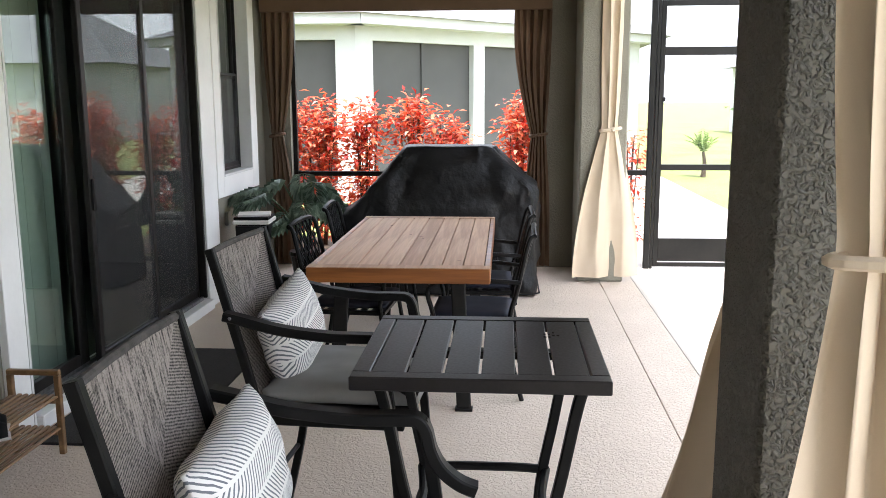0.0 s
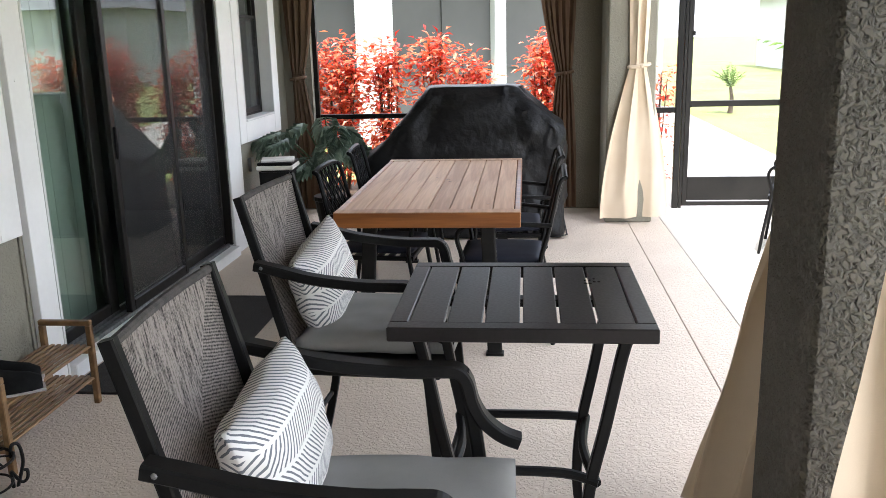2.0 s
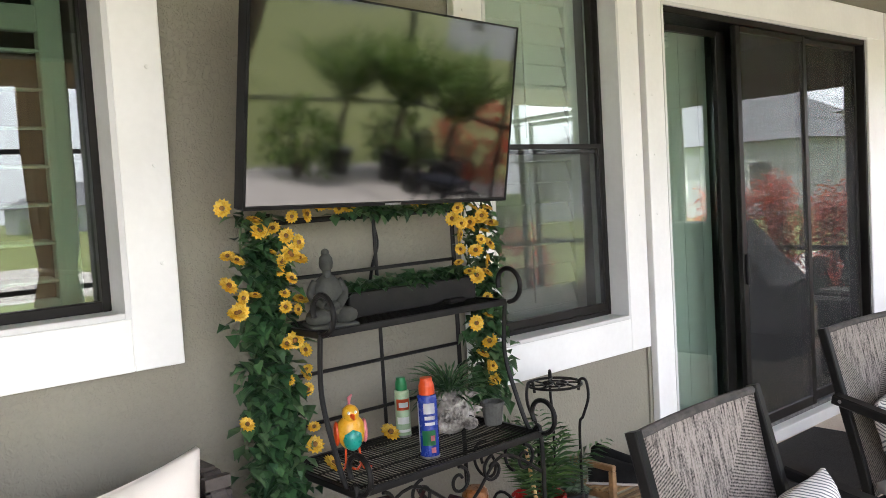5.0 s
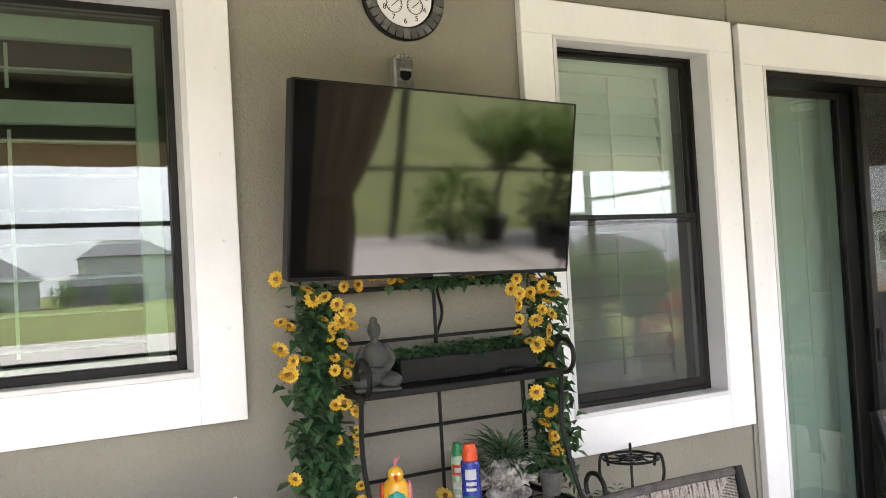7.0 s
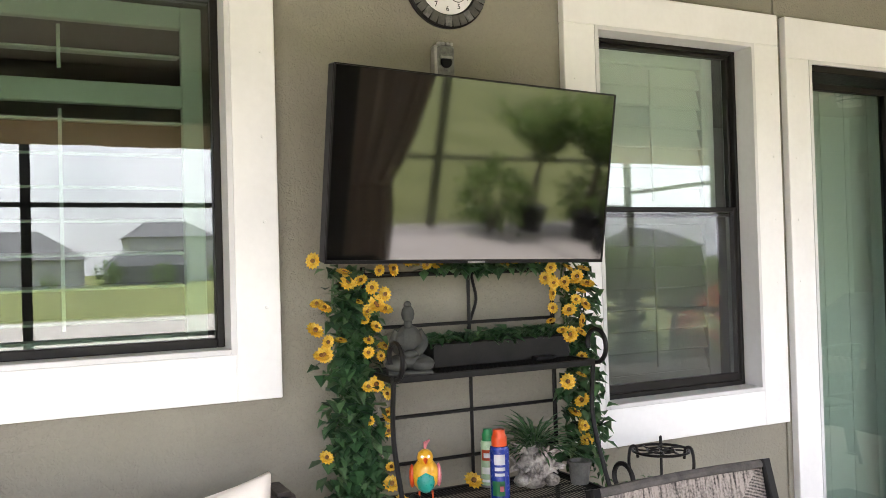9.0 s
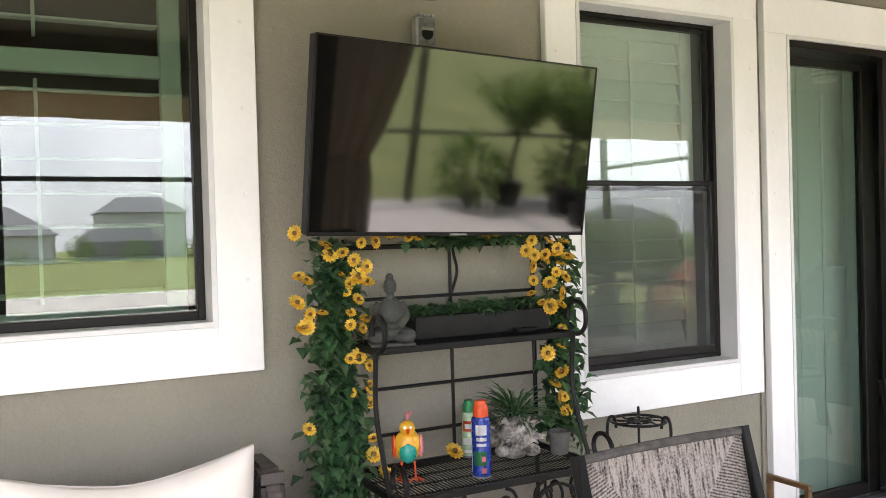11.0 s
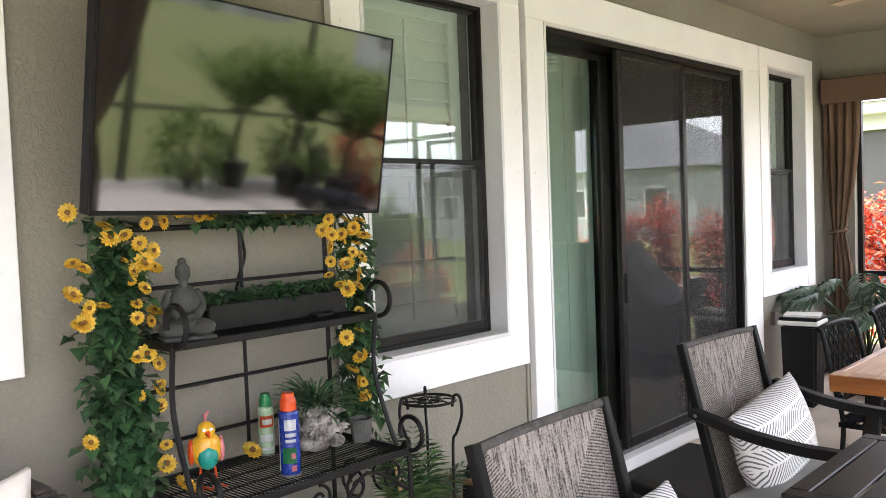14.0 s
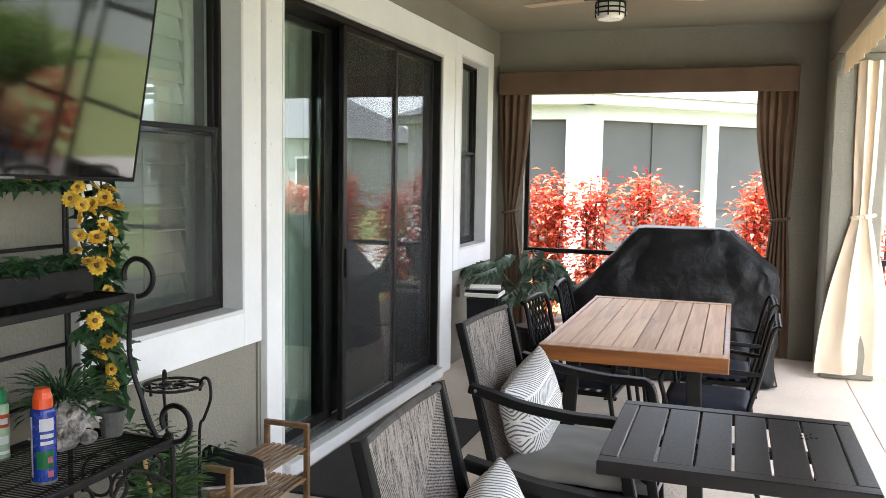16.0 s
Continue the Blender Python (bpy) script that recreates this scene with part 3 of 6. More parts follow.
for y0, y1 in ((2.20, 2.62), (7.55, YF), (-4.0, -3.6)):
    solo("column", new_box(RX, RX + 0.4, y0, y1, 0.0, 2.62, bev=0.012), M_STUCCO_ROUGH if y0 == 2.20 else M_STUCCO, "square column of coarse grey stucco", "column", kind="structure")

# floor slabs with open joints between them
fl = bmesh.new()
box(fl, WX - 0.16, 1.2985, YB - 0.2, YF + 0.25, -0.12, 0.0, bev=0.004)
solo("floor", fl, M_FLOOR, "beige splatter-textured concrete floor", "floor", kind="structure")
solo("floor_strip", new_box(1.3015, 1.5985, YB - 0.2, YF + 0.25, -0.12, 0.0, bev=0.004), M_FLOOR, "beige concrete strip along the open side", "floor", kind="structure")
solo("deck", new_box(1.6015, 4.9, YB - 3.0, YF + 0.25, -0.12, -0.002, bev=0.004), M_DECK, "pale textured concrete patio deck", "floor", kind="structure")
# added pad: its pale colour stands in for lawn whitened by glare
solo("pavement", new_box(1.5, 3.7, YF + 0.26, 20.0, -0.13, -0.01, bev=0.004), M_DECK, "pale pad outside the screen door, standing in for glaring lawn", "pavement", kind="structure")
gr = bmesh.new()
bmesh.ops.create_grid(gr, x_segments=40, y_segments=40, size=400)
for v in gr.verts:
    v.co.z = -0.10
solo("ground", gr, M_GRASS, "green mown lawn", "lawn", kind="structure")

# white boards round the openings
def casing(name, h, w=0.158, sill=True, top=2.735, left=None, right=None):
    y0, y1, z0, z1 = h
    left = y0 - w if left is None else left
    right = y1 + w if right is None else right
    e = thing(name, (0, 0, 0), "white painted board casing round the opening", "window trim", kind="structure")
    zb = z0 - 0.162 if sill else 0.0
    part("head_board", new_box(WX, FACE, left, right, z1, top, bev=0.003), M_TRIM, e)
    part("side_board", new_box(WX, FACE, left, y0, zb, z1, bev=0.003), M_TRIM, e)
    part("side_board", new_box(WX, FACE, y1, right, zb, z1, bev=0.003), M_TRIM, e)
    if sill:
        part("bottom_board", new_box(WX, FACE, y0, y1, zb, z0, bev=0.003), M_TRIM, e)
    d = -2.0
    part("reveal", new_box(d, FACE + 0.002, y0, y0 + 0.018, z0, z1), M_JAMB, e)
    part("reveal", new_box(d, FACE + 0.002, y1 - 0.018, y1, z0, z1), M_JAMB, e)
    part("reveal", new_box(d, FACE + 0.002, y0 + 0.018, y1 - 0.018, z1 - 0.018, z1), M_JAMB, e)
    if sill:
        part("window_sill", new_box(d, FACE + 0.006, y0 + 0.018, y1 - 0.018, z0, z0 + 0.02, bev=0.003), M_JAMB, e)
    nb = bmesh.new()
    for z in (1.45, 1.75, 2.05, 2.35):
        for y in (left + 0.05, right - 0.05):
            lathe(nb, [(0.007, 0), (0.005, 0.0025)], 8)
            vs = nb.verts[-16:]
            bmesh.ops.transform(nb, matrix=pose(FACE - 0.0005, y, z, 0, 90, 0), verts=vs)
    part("nail_heads", nb, M_TRIM, e)
    return e


casing("window_trim_1", W1)
casing("window_trim_2", W2)
casing("door_trim", DOOR, sill=False, left=3.745, right=6.69)
casing("window_trim_3", W3, left=6.71, right=7.84)


def frame_box(bm, x0, x1, y0, y1, z0, z1, w, wb=None):
    wb = wb or w
    box(bm, x0, x1, y0, y0 + w, z0, z1, bev=0.003)
    box(bm, x0, x1, y1 - w, y1, z0, z1, bev=0.003)
    box(bm, x0, x1, y0 + w, y1 - w, z1 - w, z1, bev=0.003)
    box(bm, x0, x1, y0 + w, y1 - w, z0, z0 + wb, bev=0.003)


def sash_window(name, h, rail, label, lower_screen=True):
    y0, y1, z0, z1 = h[0] + 0.018, h[1] - 0.018, h[2] + 0.02, h[3] - 0.018
    e = thing(name, (0, 0, 0), label, "window", kind="structure")
    bm = bmesh.new()
    frame_box(bm, -1.945, -1.905, y0, y1, z0, z1, 0.016, 0.022)
    part("window_frame", bm, M_BRONZE, e)
    bm = bmesh.new()
    frame_box(bm, -1.965, -1.93, y0 + 0.016, y1 - 0.016, rail, z1 - 0.016, 0.018)
    part("upper_sash", bm, M_BRONZE, e)
    bm = bmesh.new()
    frame_box(bm, -1.94, -1.909, y0 + 0.016, y1 - 0.016, z0 + 0.022, rail + 0.045, 0.022, 0.038)
    part("lower_sash", bm, M_BRONZE, e)
    p = part("pane", new_box(-1.952, -1.947, y0 + 0.03, y1 - 0.03, rail + 0.01, z1 - 0.03), M_GLASS, e)
    p.visible_shadow = False
    p = part("pane", new_box(-1.93, -1.925, y0 + 0.036, y1 - 0.036, z0 + 0.056, rail + 0.026), M_GLASS, e)
    p.visible_shadow = False
    if lower_screen:
        p = part("insect_screen", new_box(-1.9125, -1.9115, y0 + 0.037, y1 - 0.037, z0 + 0.059, rail + 0.024), M_SCREEN, e)
        p.visible_shadow = False
    return e


sash_window("window_2", W2, 1.77, "dark bronze sash window with a screened lower half")
sash_window("window_3", W3, 1.77, "narrow dark bronze sash window with a screened lower half")
w = thing("window_1", (0, 0, 0), "wide dark bronze picture window reflecting the garden", "window", kind="structure")
bm = bmesh.new()
frame_box(bm, -1.945, -1.905, W1[0] + 0.018, W1[1] - 0.018, W1[2] + 0.02, W1[3] - 0.018, 0.026, 0.032)
part("window_frame", bm, M_BRONZE, w)
p = part("pane", new_box(-1.935, -1.93, W1[0] + 0.04, W1[1] - 0.04, W1[2] + 0.045, W1[3] - 0.04), M_GLASS_BRIGHT, w)
p.visible_shadow = False


def shutters(name, y0, y1, z0, z1, tilt, label, rails):
    """Louvred indoor shutters behind a window."""
    e = thing(name, (0, 0, 0), label, "shutters")
    x = -2.06
    for a in (y0, y1 - 0.075):
        part("stile", new_box(x - 0.02, x + 0.02, a, a + 0.075, z0, z1, bev=0.004), M_SHUTTER, e)
    for r0, r1 in rails:
        part("rail", new_box(x - 0.02, x + 0.02, y0 + 0.075, y1 - 0.075, r0, r1, bev=0.004), M_SHUTTER, e)
    shape = bmesh.new()
    dp = 0.056 if tilt > 45 else 0.043
    box(shape, -dp, dp, y0 + 0.08, y1 - 0.08, -0.005, 0.005, bev=0.004)
    me = finish(shape, "louvre", M_SHUTTER)
    for (a, b), (c, d) in zip(rails, rails[1:]):
        k = max(1, int((c - b) / (0.092 if tilt > 45 else 0.108)))
        for i in range(k):
            o = new("louvre", me)
            o.parent = e
            o.matrix_basis = pose(x, 0, b + (i + 0.5) * (c - b) / k, 0, tilt, 0)
        part("tilt_rod", new_box(x + 0.05, x + 0.06, (y0 + y1) / 2 - 0.006, (y0 + y1) / 2 + 0.006, b + 0.03, c - 0.03), M_SHUTTER, e)
    return e


shutters("plantation_shutters", 0.05, 1.02, 1.30, 2.55, 6, "white louvred indoor shutters tilted open", [(1.30, 1.36), (2.18, 2.26), (2.47, 2.55)])
shutters("plantation_shutters", -0.74, 0.04, 1.30, 2.55, 6, "white louvred indoor shutters tilted open", [(1.30, 1.36), (2.18, 2.26), (2.47, 2.55)])
shutters("plantation_shutters", 2.66, 3.50, 0.96, 2.56, 74, "white louvred indoor shutters tilted shut", [(0.96, 1.04), (1.74, 1.82), (2.50, 2.56)])
shutters("plantation_shutters", 6.9, 7.63, 0.99, 2.58, 74, "white louvred indoor shutters tilted shut", [(0.99, 1.07), (1.74, 1.82), (2.52, 2.58)])

# room shell behind the glass, its dimness put into the wall colour
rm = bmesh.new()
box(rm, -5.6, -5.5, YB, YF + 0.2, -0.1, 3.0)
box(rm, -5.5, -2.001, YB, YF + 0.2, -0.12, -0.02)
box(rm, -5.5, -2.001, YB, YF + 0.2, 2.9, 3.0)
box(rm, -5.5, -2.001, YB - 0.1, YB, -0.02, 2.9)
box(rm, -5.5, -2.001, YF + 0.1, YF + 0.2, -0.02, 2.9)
solo("wall_room", rm, M_ROOM, "room inside the house, its walls coloured dark as if unlit", "wall", kind="structure")

# sliding door of three panels
d = thing("door_1", (0, 0, 0), "dark bronze three-panel sliding glass door with screens", "sliding door", kind="structure")
bm = bmesh.new()
box(bm, -2.02, -1.815, 3.918, 3.94, 0.09, 2.517, bev=0.003)
box(bm, -2.02, -1.812, 6.36, 6.382, 0.09, 2.517, bev=0.003)
box(bm, -2.02, -1.812, 3.94, 6.36, 2.482, 2.517, bev=0.003)
part("door_frame", bm, M_BRONZE, d)
part("threshold", new_box(-2.02, -1.765, 3.92, 6.40, 0.0, 0.075, bev=0.004), M_TRIM, d, "white sill under the door")
bm = bmesh.new()
for x in (-1.845, -1.885, -1.945):
    box(bm, x - 0.012, x + 0.012, 3.94, 6.36, 0.076, 0.10)
part("track", bm, M_GREY_METAL, d, "grey metal track")


def slider(y0, y1, x, screen, left, right, zt=2.48):
    q = bmesh.new()
    box(q, x - 0.018, x + 0.018, y0, y0 + left, 0.10, zt, bev=0.004)
    box(q, x - 0.018, x + 0.018, y1 - right, y1, 0.10, zt, bev=0.004)
    box(q, x - 0.018, x + 0.018, y0 + left, y1 - right, zt - 0.035, zt, bev=0.004)
    box(q, x - 0.018, x + 0.018, y0 + left, y1 - right, 0.10, 0.165, bev=0.004)
    o = part("door_panel", q, M_BRONZE, d)
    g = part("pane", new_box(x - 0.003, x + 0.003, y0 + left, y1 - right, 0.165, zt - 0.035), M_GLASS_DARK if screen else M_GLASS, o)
    g.visible_shadow = False
    if screen:
        g = part("insect_screen", new_box(x + 0.014, x + 0.015, y0 + left, y1 - right, 0.165, zt - 0.035), M_SCREEN, o)
        g.visible_shadow = False
    return o


slider(3.94, 4.725, -1.945, False, 0.02, 0.10, 2.46)
p2 = slider(4.67, 5.53, -1.845, True, 0.05, 0.045)
p3 = slider(5.50, 6.36, -1.885, True, 0.075, 0.03)
part("door_handle", new_box(-1.827, -1.81, 4.685, 4.705, 0.98, 1.16, bev=0.005), M_BLACK, p2)
bl = bmesh.new()
k = 9
for i in range(k):
    y = 3.96 + i * 0.095
    box(bl, -2.12 - 0.003 * (i % 2), -2.118 - 0.003 * (i % 2), y, y + 0.098, 0.03, 2.52)
solo("vertical_blind", bl, M_BLIND, "pale green vertical blind behind the glass door", "blind")

# ---- curtains ----


def curtain(bm, top_w, tie_w, bottom_w, tie_z, z0, z1, folds, depth, shift_tie=0.0, shift_bot=0.0, n=72, rows=34, seed=0, lean=0.0):
    """Gathered cloth, running along local x from 0, drawn in at tie_z."""
    ring = []
    for r in range(rows + 1):
        q = r / rows
        z = z1 + (z0 - z1) * q
        if z >= tie_z:
            s = max(0.0, (z1 - z) / (z1 - tie_z))
            s2 = s ** 2.2
            wd, sh = top_w + (tie_w - top_w) * s2, shift_tie * s2
        else:
            s = min(1.0, (tie_z - z) / (tie_z - z0))
            s2 = 1 - (1 - s) ** 1.7
            wd, sh = tie_w + (bottom_w - tie_w) * s2, shift_tie + (shift_bot - shift_tie) * s2
        ly = lean * (max(0.0, tie_z - z) / (tie_z - z0)) ** 0.7
        near = math.exp(-((z - tie_z) / 0.10) ** 2)
        row = []
        for i in range(n + 1):
            u = i / n
            ph = 2 * math.pi * folds * (u + 0.12 * noise.noise(Vector((u * 3, q * 1.5, seed))))
            am = depth * (1 - 0.45 * near) * (0.7 + 0.5 * noise.noise(Vector((u * 3 + 9, q * 2, seed + 4))))
            x = sh + wd * u + 0.25 * am * math.sin(ph * 2 + 1)
            y = ly * u + am * math.sin(ph) + 0.012 * noise.noise(Vector((u * 9, q * 9, seed)))
            row.append(bm.verts.new((x, y, z)))
        ring.append(row)
    for a, b in zip(ring, ring[1:]):
        for i in range(n):
            bm.faces.new((a[i], a[i + 1], b[i + 1], b[i]))


def hung(name, at, rz, material, label, tie, **k):
    e = thing(name, at, label, "curtain", rz=rz)
    bm = bmesh.new()
    curtain(bm, tie_z=tie, **k)
    part("cloth", bm, material, e, smooth=True)
    c = k.get("shift_tie", 0.0) + k["tie_w"] / 2
    pts = [(c + (k["tie_w"] / 2 + 0.012) * math.cos(a), 0.055 * math.sin(a), tie + 0.012 * math.cos(a)) for a in [2 * math.pi * i / 20 for i in range(20)]]
    tb = bmesh.new()
    sweep(tb, pts, 0.016, 6, closed=True)
    blob(tb, (c, -0.06, tie), 0.024, (1, 1, 1), sub=1)
    part("tie", tb, material, e)
    return e


hung("brown_curtain", (-1.80, 8.10, 0.03), 0, M_BROWN, "brown cloth curtain tied back beside the end opening", 1.23, top_w=0.30, tie_w=0.11, bottom_w=0.26, z0=0.0, z1=2.42, folds=4, depth=0.035, shift_tie=0.06, shift_bot=0.05, seed=1)
hung("brown_curtain", (0.53, 8.10, 0.03), 0, M_BROWN, "brown cloth curtain tied back beside the end opening", 1.23, top_w=0.34, tie_w=0.13, bottom_w=0.28, z0=0.0, z1=2.40, folds=5, depth=0.035, shift_tie=0.17, shift_bot=0.08, seed=2)
va_ = thing("valance", (0, 0, 0), "flat brown cloth-covered valance box over the opening", "valance")
part("front_panel", new_box(-1.795, 0.87, 8.02, 8.05, 2.375, 2.585, bev=0.006), M_BROWN, va_)
part("top_board", new_box(-1.795, 0.87, 8.05, 8.196, 2.56, 2.585), M_BROWN, va_)
part("end_panel", new_box(-1.795, -1.77, 8.05, 8.196, 2.375, 2.56), M_BROWN, va_)
part("end_panel", new_box(0.845, 0.87, 8.05, 8.196, 2.375, 2.56), M_BROWN, va_)
part("welt", tube([(-1.795, 8.018, 2.583), (0.87, 8.018, 2.583)], 0.005, 6), M_BROWN, va_)

hung("cream_curtain", (1.26, 7.50, 0.03), 12, M_CREAM, "cream cloth curtain tied back in the side opening", 1.30, top_w=0.20, tie_w=0.15, bottom_w=0.62, z0=0.02, z1=2.52, folds=2.3, depth=0.04, shift_tie=0.02, shift_bot=-0.22, seed=3)
hung("cream_curtain", (1.42, 2.67, 0.03), 90, M_CREAM, "cream cloth curtain tied back beside the column", 1.22, top_w=0.72, tie_w=0.40, bottom_w=0.27, z0=-0.01, z1=2.52, folds=4, depth=0.05, shift_tie=0.02, shift_bot=0.0, seed=5, lean=0.50)
hung("cream_curtain", (1.10, 1.97, 0.03), -20, M_CREAM, "cream cloth curtain tied back beside the column", 1.23, top_w=0.50, tie_w=0.34, bottom_w=0.70, z0=0.02, z1=2.52, folds=5, depth=0.055, shift_tie=0.06, shift_bot=-0.03, seed=7)
for y0, y1 in ((2.66, 7.52), (-3.55, 2.16)):
    cv = bmesh.new()
    k = 60
    rows = [[cv.verts.new((1.16 + 0.012 * math.sin(i * 1.9) * q, y0 + (y1 - y0) * i / k, 2.61 - 0.17 * q - 0.003 * q * math.sin(i * 0.8))) for i in range(k + 1)] for q in (0, 0.5, 1)]
    for a, b in zip(rows, rows[1:]):
        for i in range(k):
            cv.faces.new((a[i], a[i + 1], b[i + 1], b[i]))
    bmesh.ops.solidify(cv, geom=cv.faces[:], thickness=0.006)
    solo("cream_valance", cv, M_CREAM, "cream cloth valance under the side beam", "valance")

# screened end opening
sc = thing("window_screen", (0, 0, 0), "dark framed insect screen across the end opening", "screen", kind="structure")
bm = bmesh.new()
for x in (-1.58, 0.70):
    box(bm, x, x + 0.04, 8.28, 8.33, 0.0, 2.47)
box(bm, -1.54, 0.70, 8.28, 8.33, 2.43, 2.47)
box(bm, -1.54, 0.70, 8.28, 8.33, 0.0, 0.04)
part("screen_frame", bm, M_BRONZE, sc)
part("rail", new_box(-1.54, 0.70, 8.28, 8.33, 0.86, 0.905, bev=0.004), M_BRONZE, sc)

# ---- screen enclosure over the deck ----
cg = thing("screen_enclosure", (0, 0, 0), "dark aluminium screened pool enclosure with a roof of beams", "screen enclosure", kind="structure")
post = finish(new_box(-0.025, 0.025, -0.05, 0.05, 0, 3.3, bev=0.004), "post", M_BRONZE)
for y in (8.2, 5.6, 3.0, 0.4, -2.2, -4.8, -7.0):
    o = new("post", post)
    o.parent = cg
    o.matrix_basis = pose(4.8, y, -0.1)
    if y != 8.2:
        part("roof_beam", new_box(RX + 0.9, 4.8, y - 0.025, y + 0.025, 3.10, 3.2, bev=0.004), M_BRONZE, cg)
for z in (0.86, 2.30, 3.15):
    part("rail", new_box(4.775, 4.825, -7.0, 8.2, z - 0.02, z + 0.03), M_BRONZE, cg)
for x in (1.775, 3.0):
    part("post", new_box(x, x + 0.05, 8.17, 8.23, -0.05, 3.2, bev=0.004), M_BRONZE, cg)
part("rail", new_box(1.505, 1.775, 8.18, 8.22, 0.88, 0.93, bev=0.004), M_BRONZE, cg)
for z in (0.9, 2.5, 3.15):
    part("rail", new_box(2.86, 4.8, 8.18, 8.22, z - 0.02, z + 0.03), M_BRONZE, cg)
part("head_rail", new_box(1.505, 2.86, 8.18, 8.22, 2.48, 2.54, bev=0.004), M_BRONZE, cg)
for n_, (x0, x1, y0, y1, z0, z1) in enumerate(((4.799, 4.801, -7, 8.2, 0, 3.2), (1.5, 1.77, 8.199, 8.201, 0, 3.2), (2.86, 4.8, 8.199, 8.201, 0, 3.2))):
    s = part("screen_cloth", new_box(x0, x1, y0, y1, z0, z1), M_CAGE_SCREEN, cg)
    s.visible_shadow = False
sd = thing("screen_door", (1.862, 8.2, 0), "dark aluminium screen door with two cross rails", "door")
bm = bmesh.new()
box(bm, 0, 0.045, -0.02, 0.02, 0.02, 2.46, bev=0.003)
box(bm, 0.9, 0.95, -0.02, 0.02, 0.02, 2.46, bev=0.003)
part("door_frame", bm, M_BRONZE, sd)
for z0, z1 in ((0.02, 0.06), (0.07, 0.29), (0.93, 0.985), (1.975, 2.05), (2.41, 2.46)):
    part("cross_rail", new_box(0.045, 0.9, -0.015, 0.015, z0, z1, bev=0.003), M_BRONZE, sd)
part("door_post", new_box(-0.03, -0.005, -0.03, 0.03, 0.0, 2.48, bev=0.003), M_BRONZE, sd)
part("door_handle", tube(smooth_path([(0.83, -0.02, 0.965), (0.83, -0.06, 0.965), (0.88, -0.06, 0.965)]), 0.009), M_BLACK, sd)
part("hinge", new_box(0.035, 0.06, -0.035, -0.01, 1.56, 1.60, bev=0.003), M_BLACK, sd)
s = part("screen_cloth", new_box(0.045, 0.9, -0.001, 0.001, 0.29, 2.41), M_CAGE_SCREEN, sd)
s.visible_shadow = False

# ---- bar-height set ----


def bar_chair(at, rz, seed):
    """High sling chair, facing local +x, standing on the floor."""
    e = thing("bar_chair", at, "black high patio armchair with woven back and grey pad", "chair", "high chairs at the slatted table", rz)
    top, base = Vector((-0.34, 0, 1.125)), Vector((-0.215, 0, 0.62))
    # woven back, slightly hollow
    bm = bmesh.new()
    n, k = 14, 12
    grid = []
    for i in range(n + 1):
        q = i / n
        c = base + (top - base) * q
        row = []
        for j in range(k + 1):
            u = 2 * j / k - 1
            row.append(bm.verts.new((c.x - 0.008 * (1 - u * u) - 0.012 * math.sin(q * math.pi), u * 0.224, c.z + 0.001 * (1 - u * u) * q)))
        grid.append(row)
    for a, b in zip(grid, grid[1:]):
        for j in range(k):
            bm.faces.new((a[j], a[j + 1], b[j + 1], b[j]))
    bmesh.ops.solidify(bm, geom=bm.faces[:], thickness=0.014)
    part("backrest", bm, M_WEAVE, e, "grey and black woven rope back", smooth=True)
    # rolled hem over the top rail
    part("top_rail", tube([(-0.343, -0.223, 1.121), (-0.349, -0.1, 1.123), (-0.351, 0, 1.123), (-0.349, 0.1, 1.123), (-0.343, 0.223, 1.121)], 0.010, 8), M_HEM, e)
    for s in (-1, 1):
        y = 0.235 * s
        bm = bmesh.new()
        bar(bm, smooth_path([(-0.347, y, 1.13), (-0.285, y, 0.90), (-0.215, y, 0.62), (-0.21, y, 0.40), (-0.30, y, 0.0)]), 0.022, 0.028)
        part("back_leg", bm, M_BLACK, e)
        y = 0.278 * s
        bm = bmesh.new()
        bar(bm, smooth_path([(-0.29, y, 0.93), (-0.22, y, 0.915), (-0.11, y, 0.89), (0.04, y, 0.875), (0.14, y, 0.875), (0.18, y, 0.872), (0.200, y, 0.848), (0.212, y, 0.80), (0.235, y, 0.757), (0.275, y, 0.722), (0.315, y, 0.705)], 5), 0.044, 0.029)
        part("armrest", bm, M_BLACK, e)
        bm = bmesh.new()
        bar(bm, smooth_path([(0.19, y, 0.872), (0.215, y, 0.74), (0.235, y, 0.56), (0.255, y, 0.30), (0.28, y, 0.0)]), 0.024, 0.030)
        part("front_leg", bm, M_BLACK, e)
        part("side_rail", new_box(-0.22, 0.27, y - 0.012 * 1, y + 0.012, 0.585, 0.62, bev=0.004), M_BLACK, e)
        bm = bmesh.new()
        lathe(bm, [(0.006, 0), (0.004, 0.003)], 8)
        bmesh.ops.transform(bm, matrix=pose(-0.265, y - 0.0235 if s < 0 else y + 0.0235, 0.927, 90 if s < 0 else -90, 0, 0), verts=bm.verts)
        part("bolt", bm, M_GREY_METAL, e)
    part("seat_frame", new_box(-0.21, 0.28, -0.266, 0.266, 0.60, 0.625, bev=0.004), M_BLACK, e)
    part("foot_rail", tube([(0.26, -0.275, 0.22), (0.262, 0, 0.215), (0.26, 0.275, 0.22)], 0.012), M_BLACK, e)
    part("back_rail", tube([(-0.235, -0.235, 0.30), (-0.235, 0.235, 0.30)], 0.010), M_BLACK, e)
    bm = bmesh.new()
    cushion(bm, 0.50, 0.47, 0.085, n=20, puff=0.45, m=pose(0.055, 0, 0.668), seed=seed, wr=0.008)
    part("seat_pad", bm, M_GREY_CLOTH, e, "grey cloth seat pad", smooth=True)
    return e


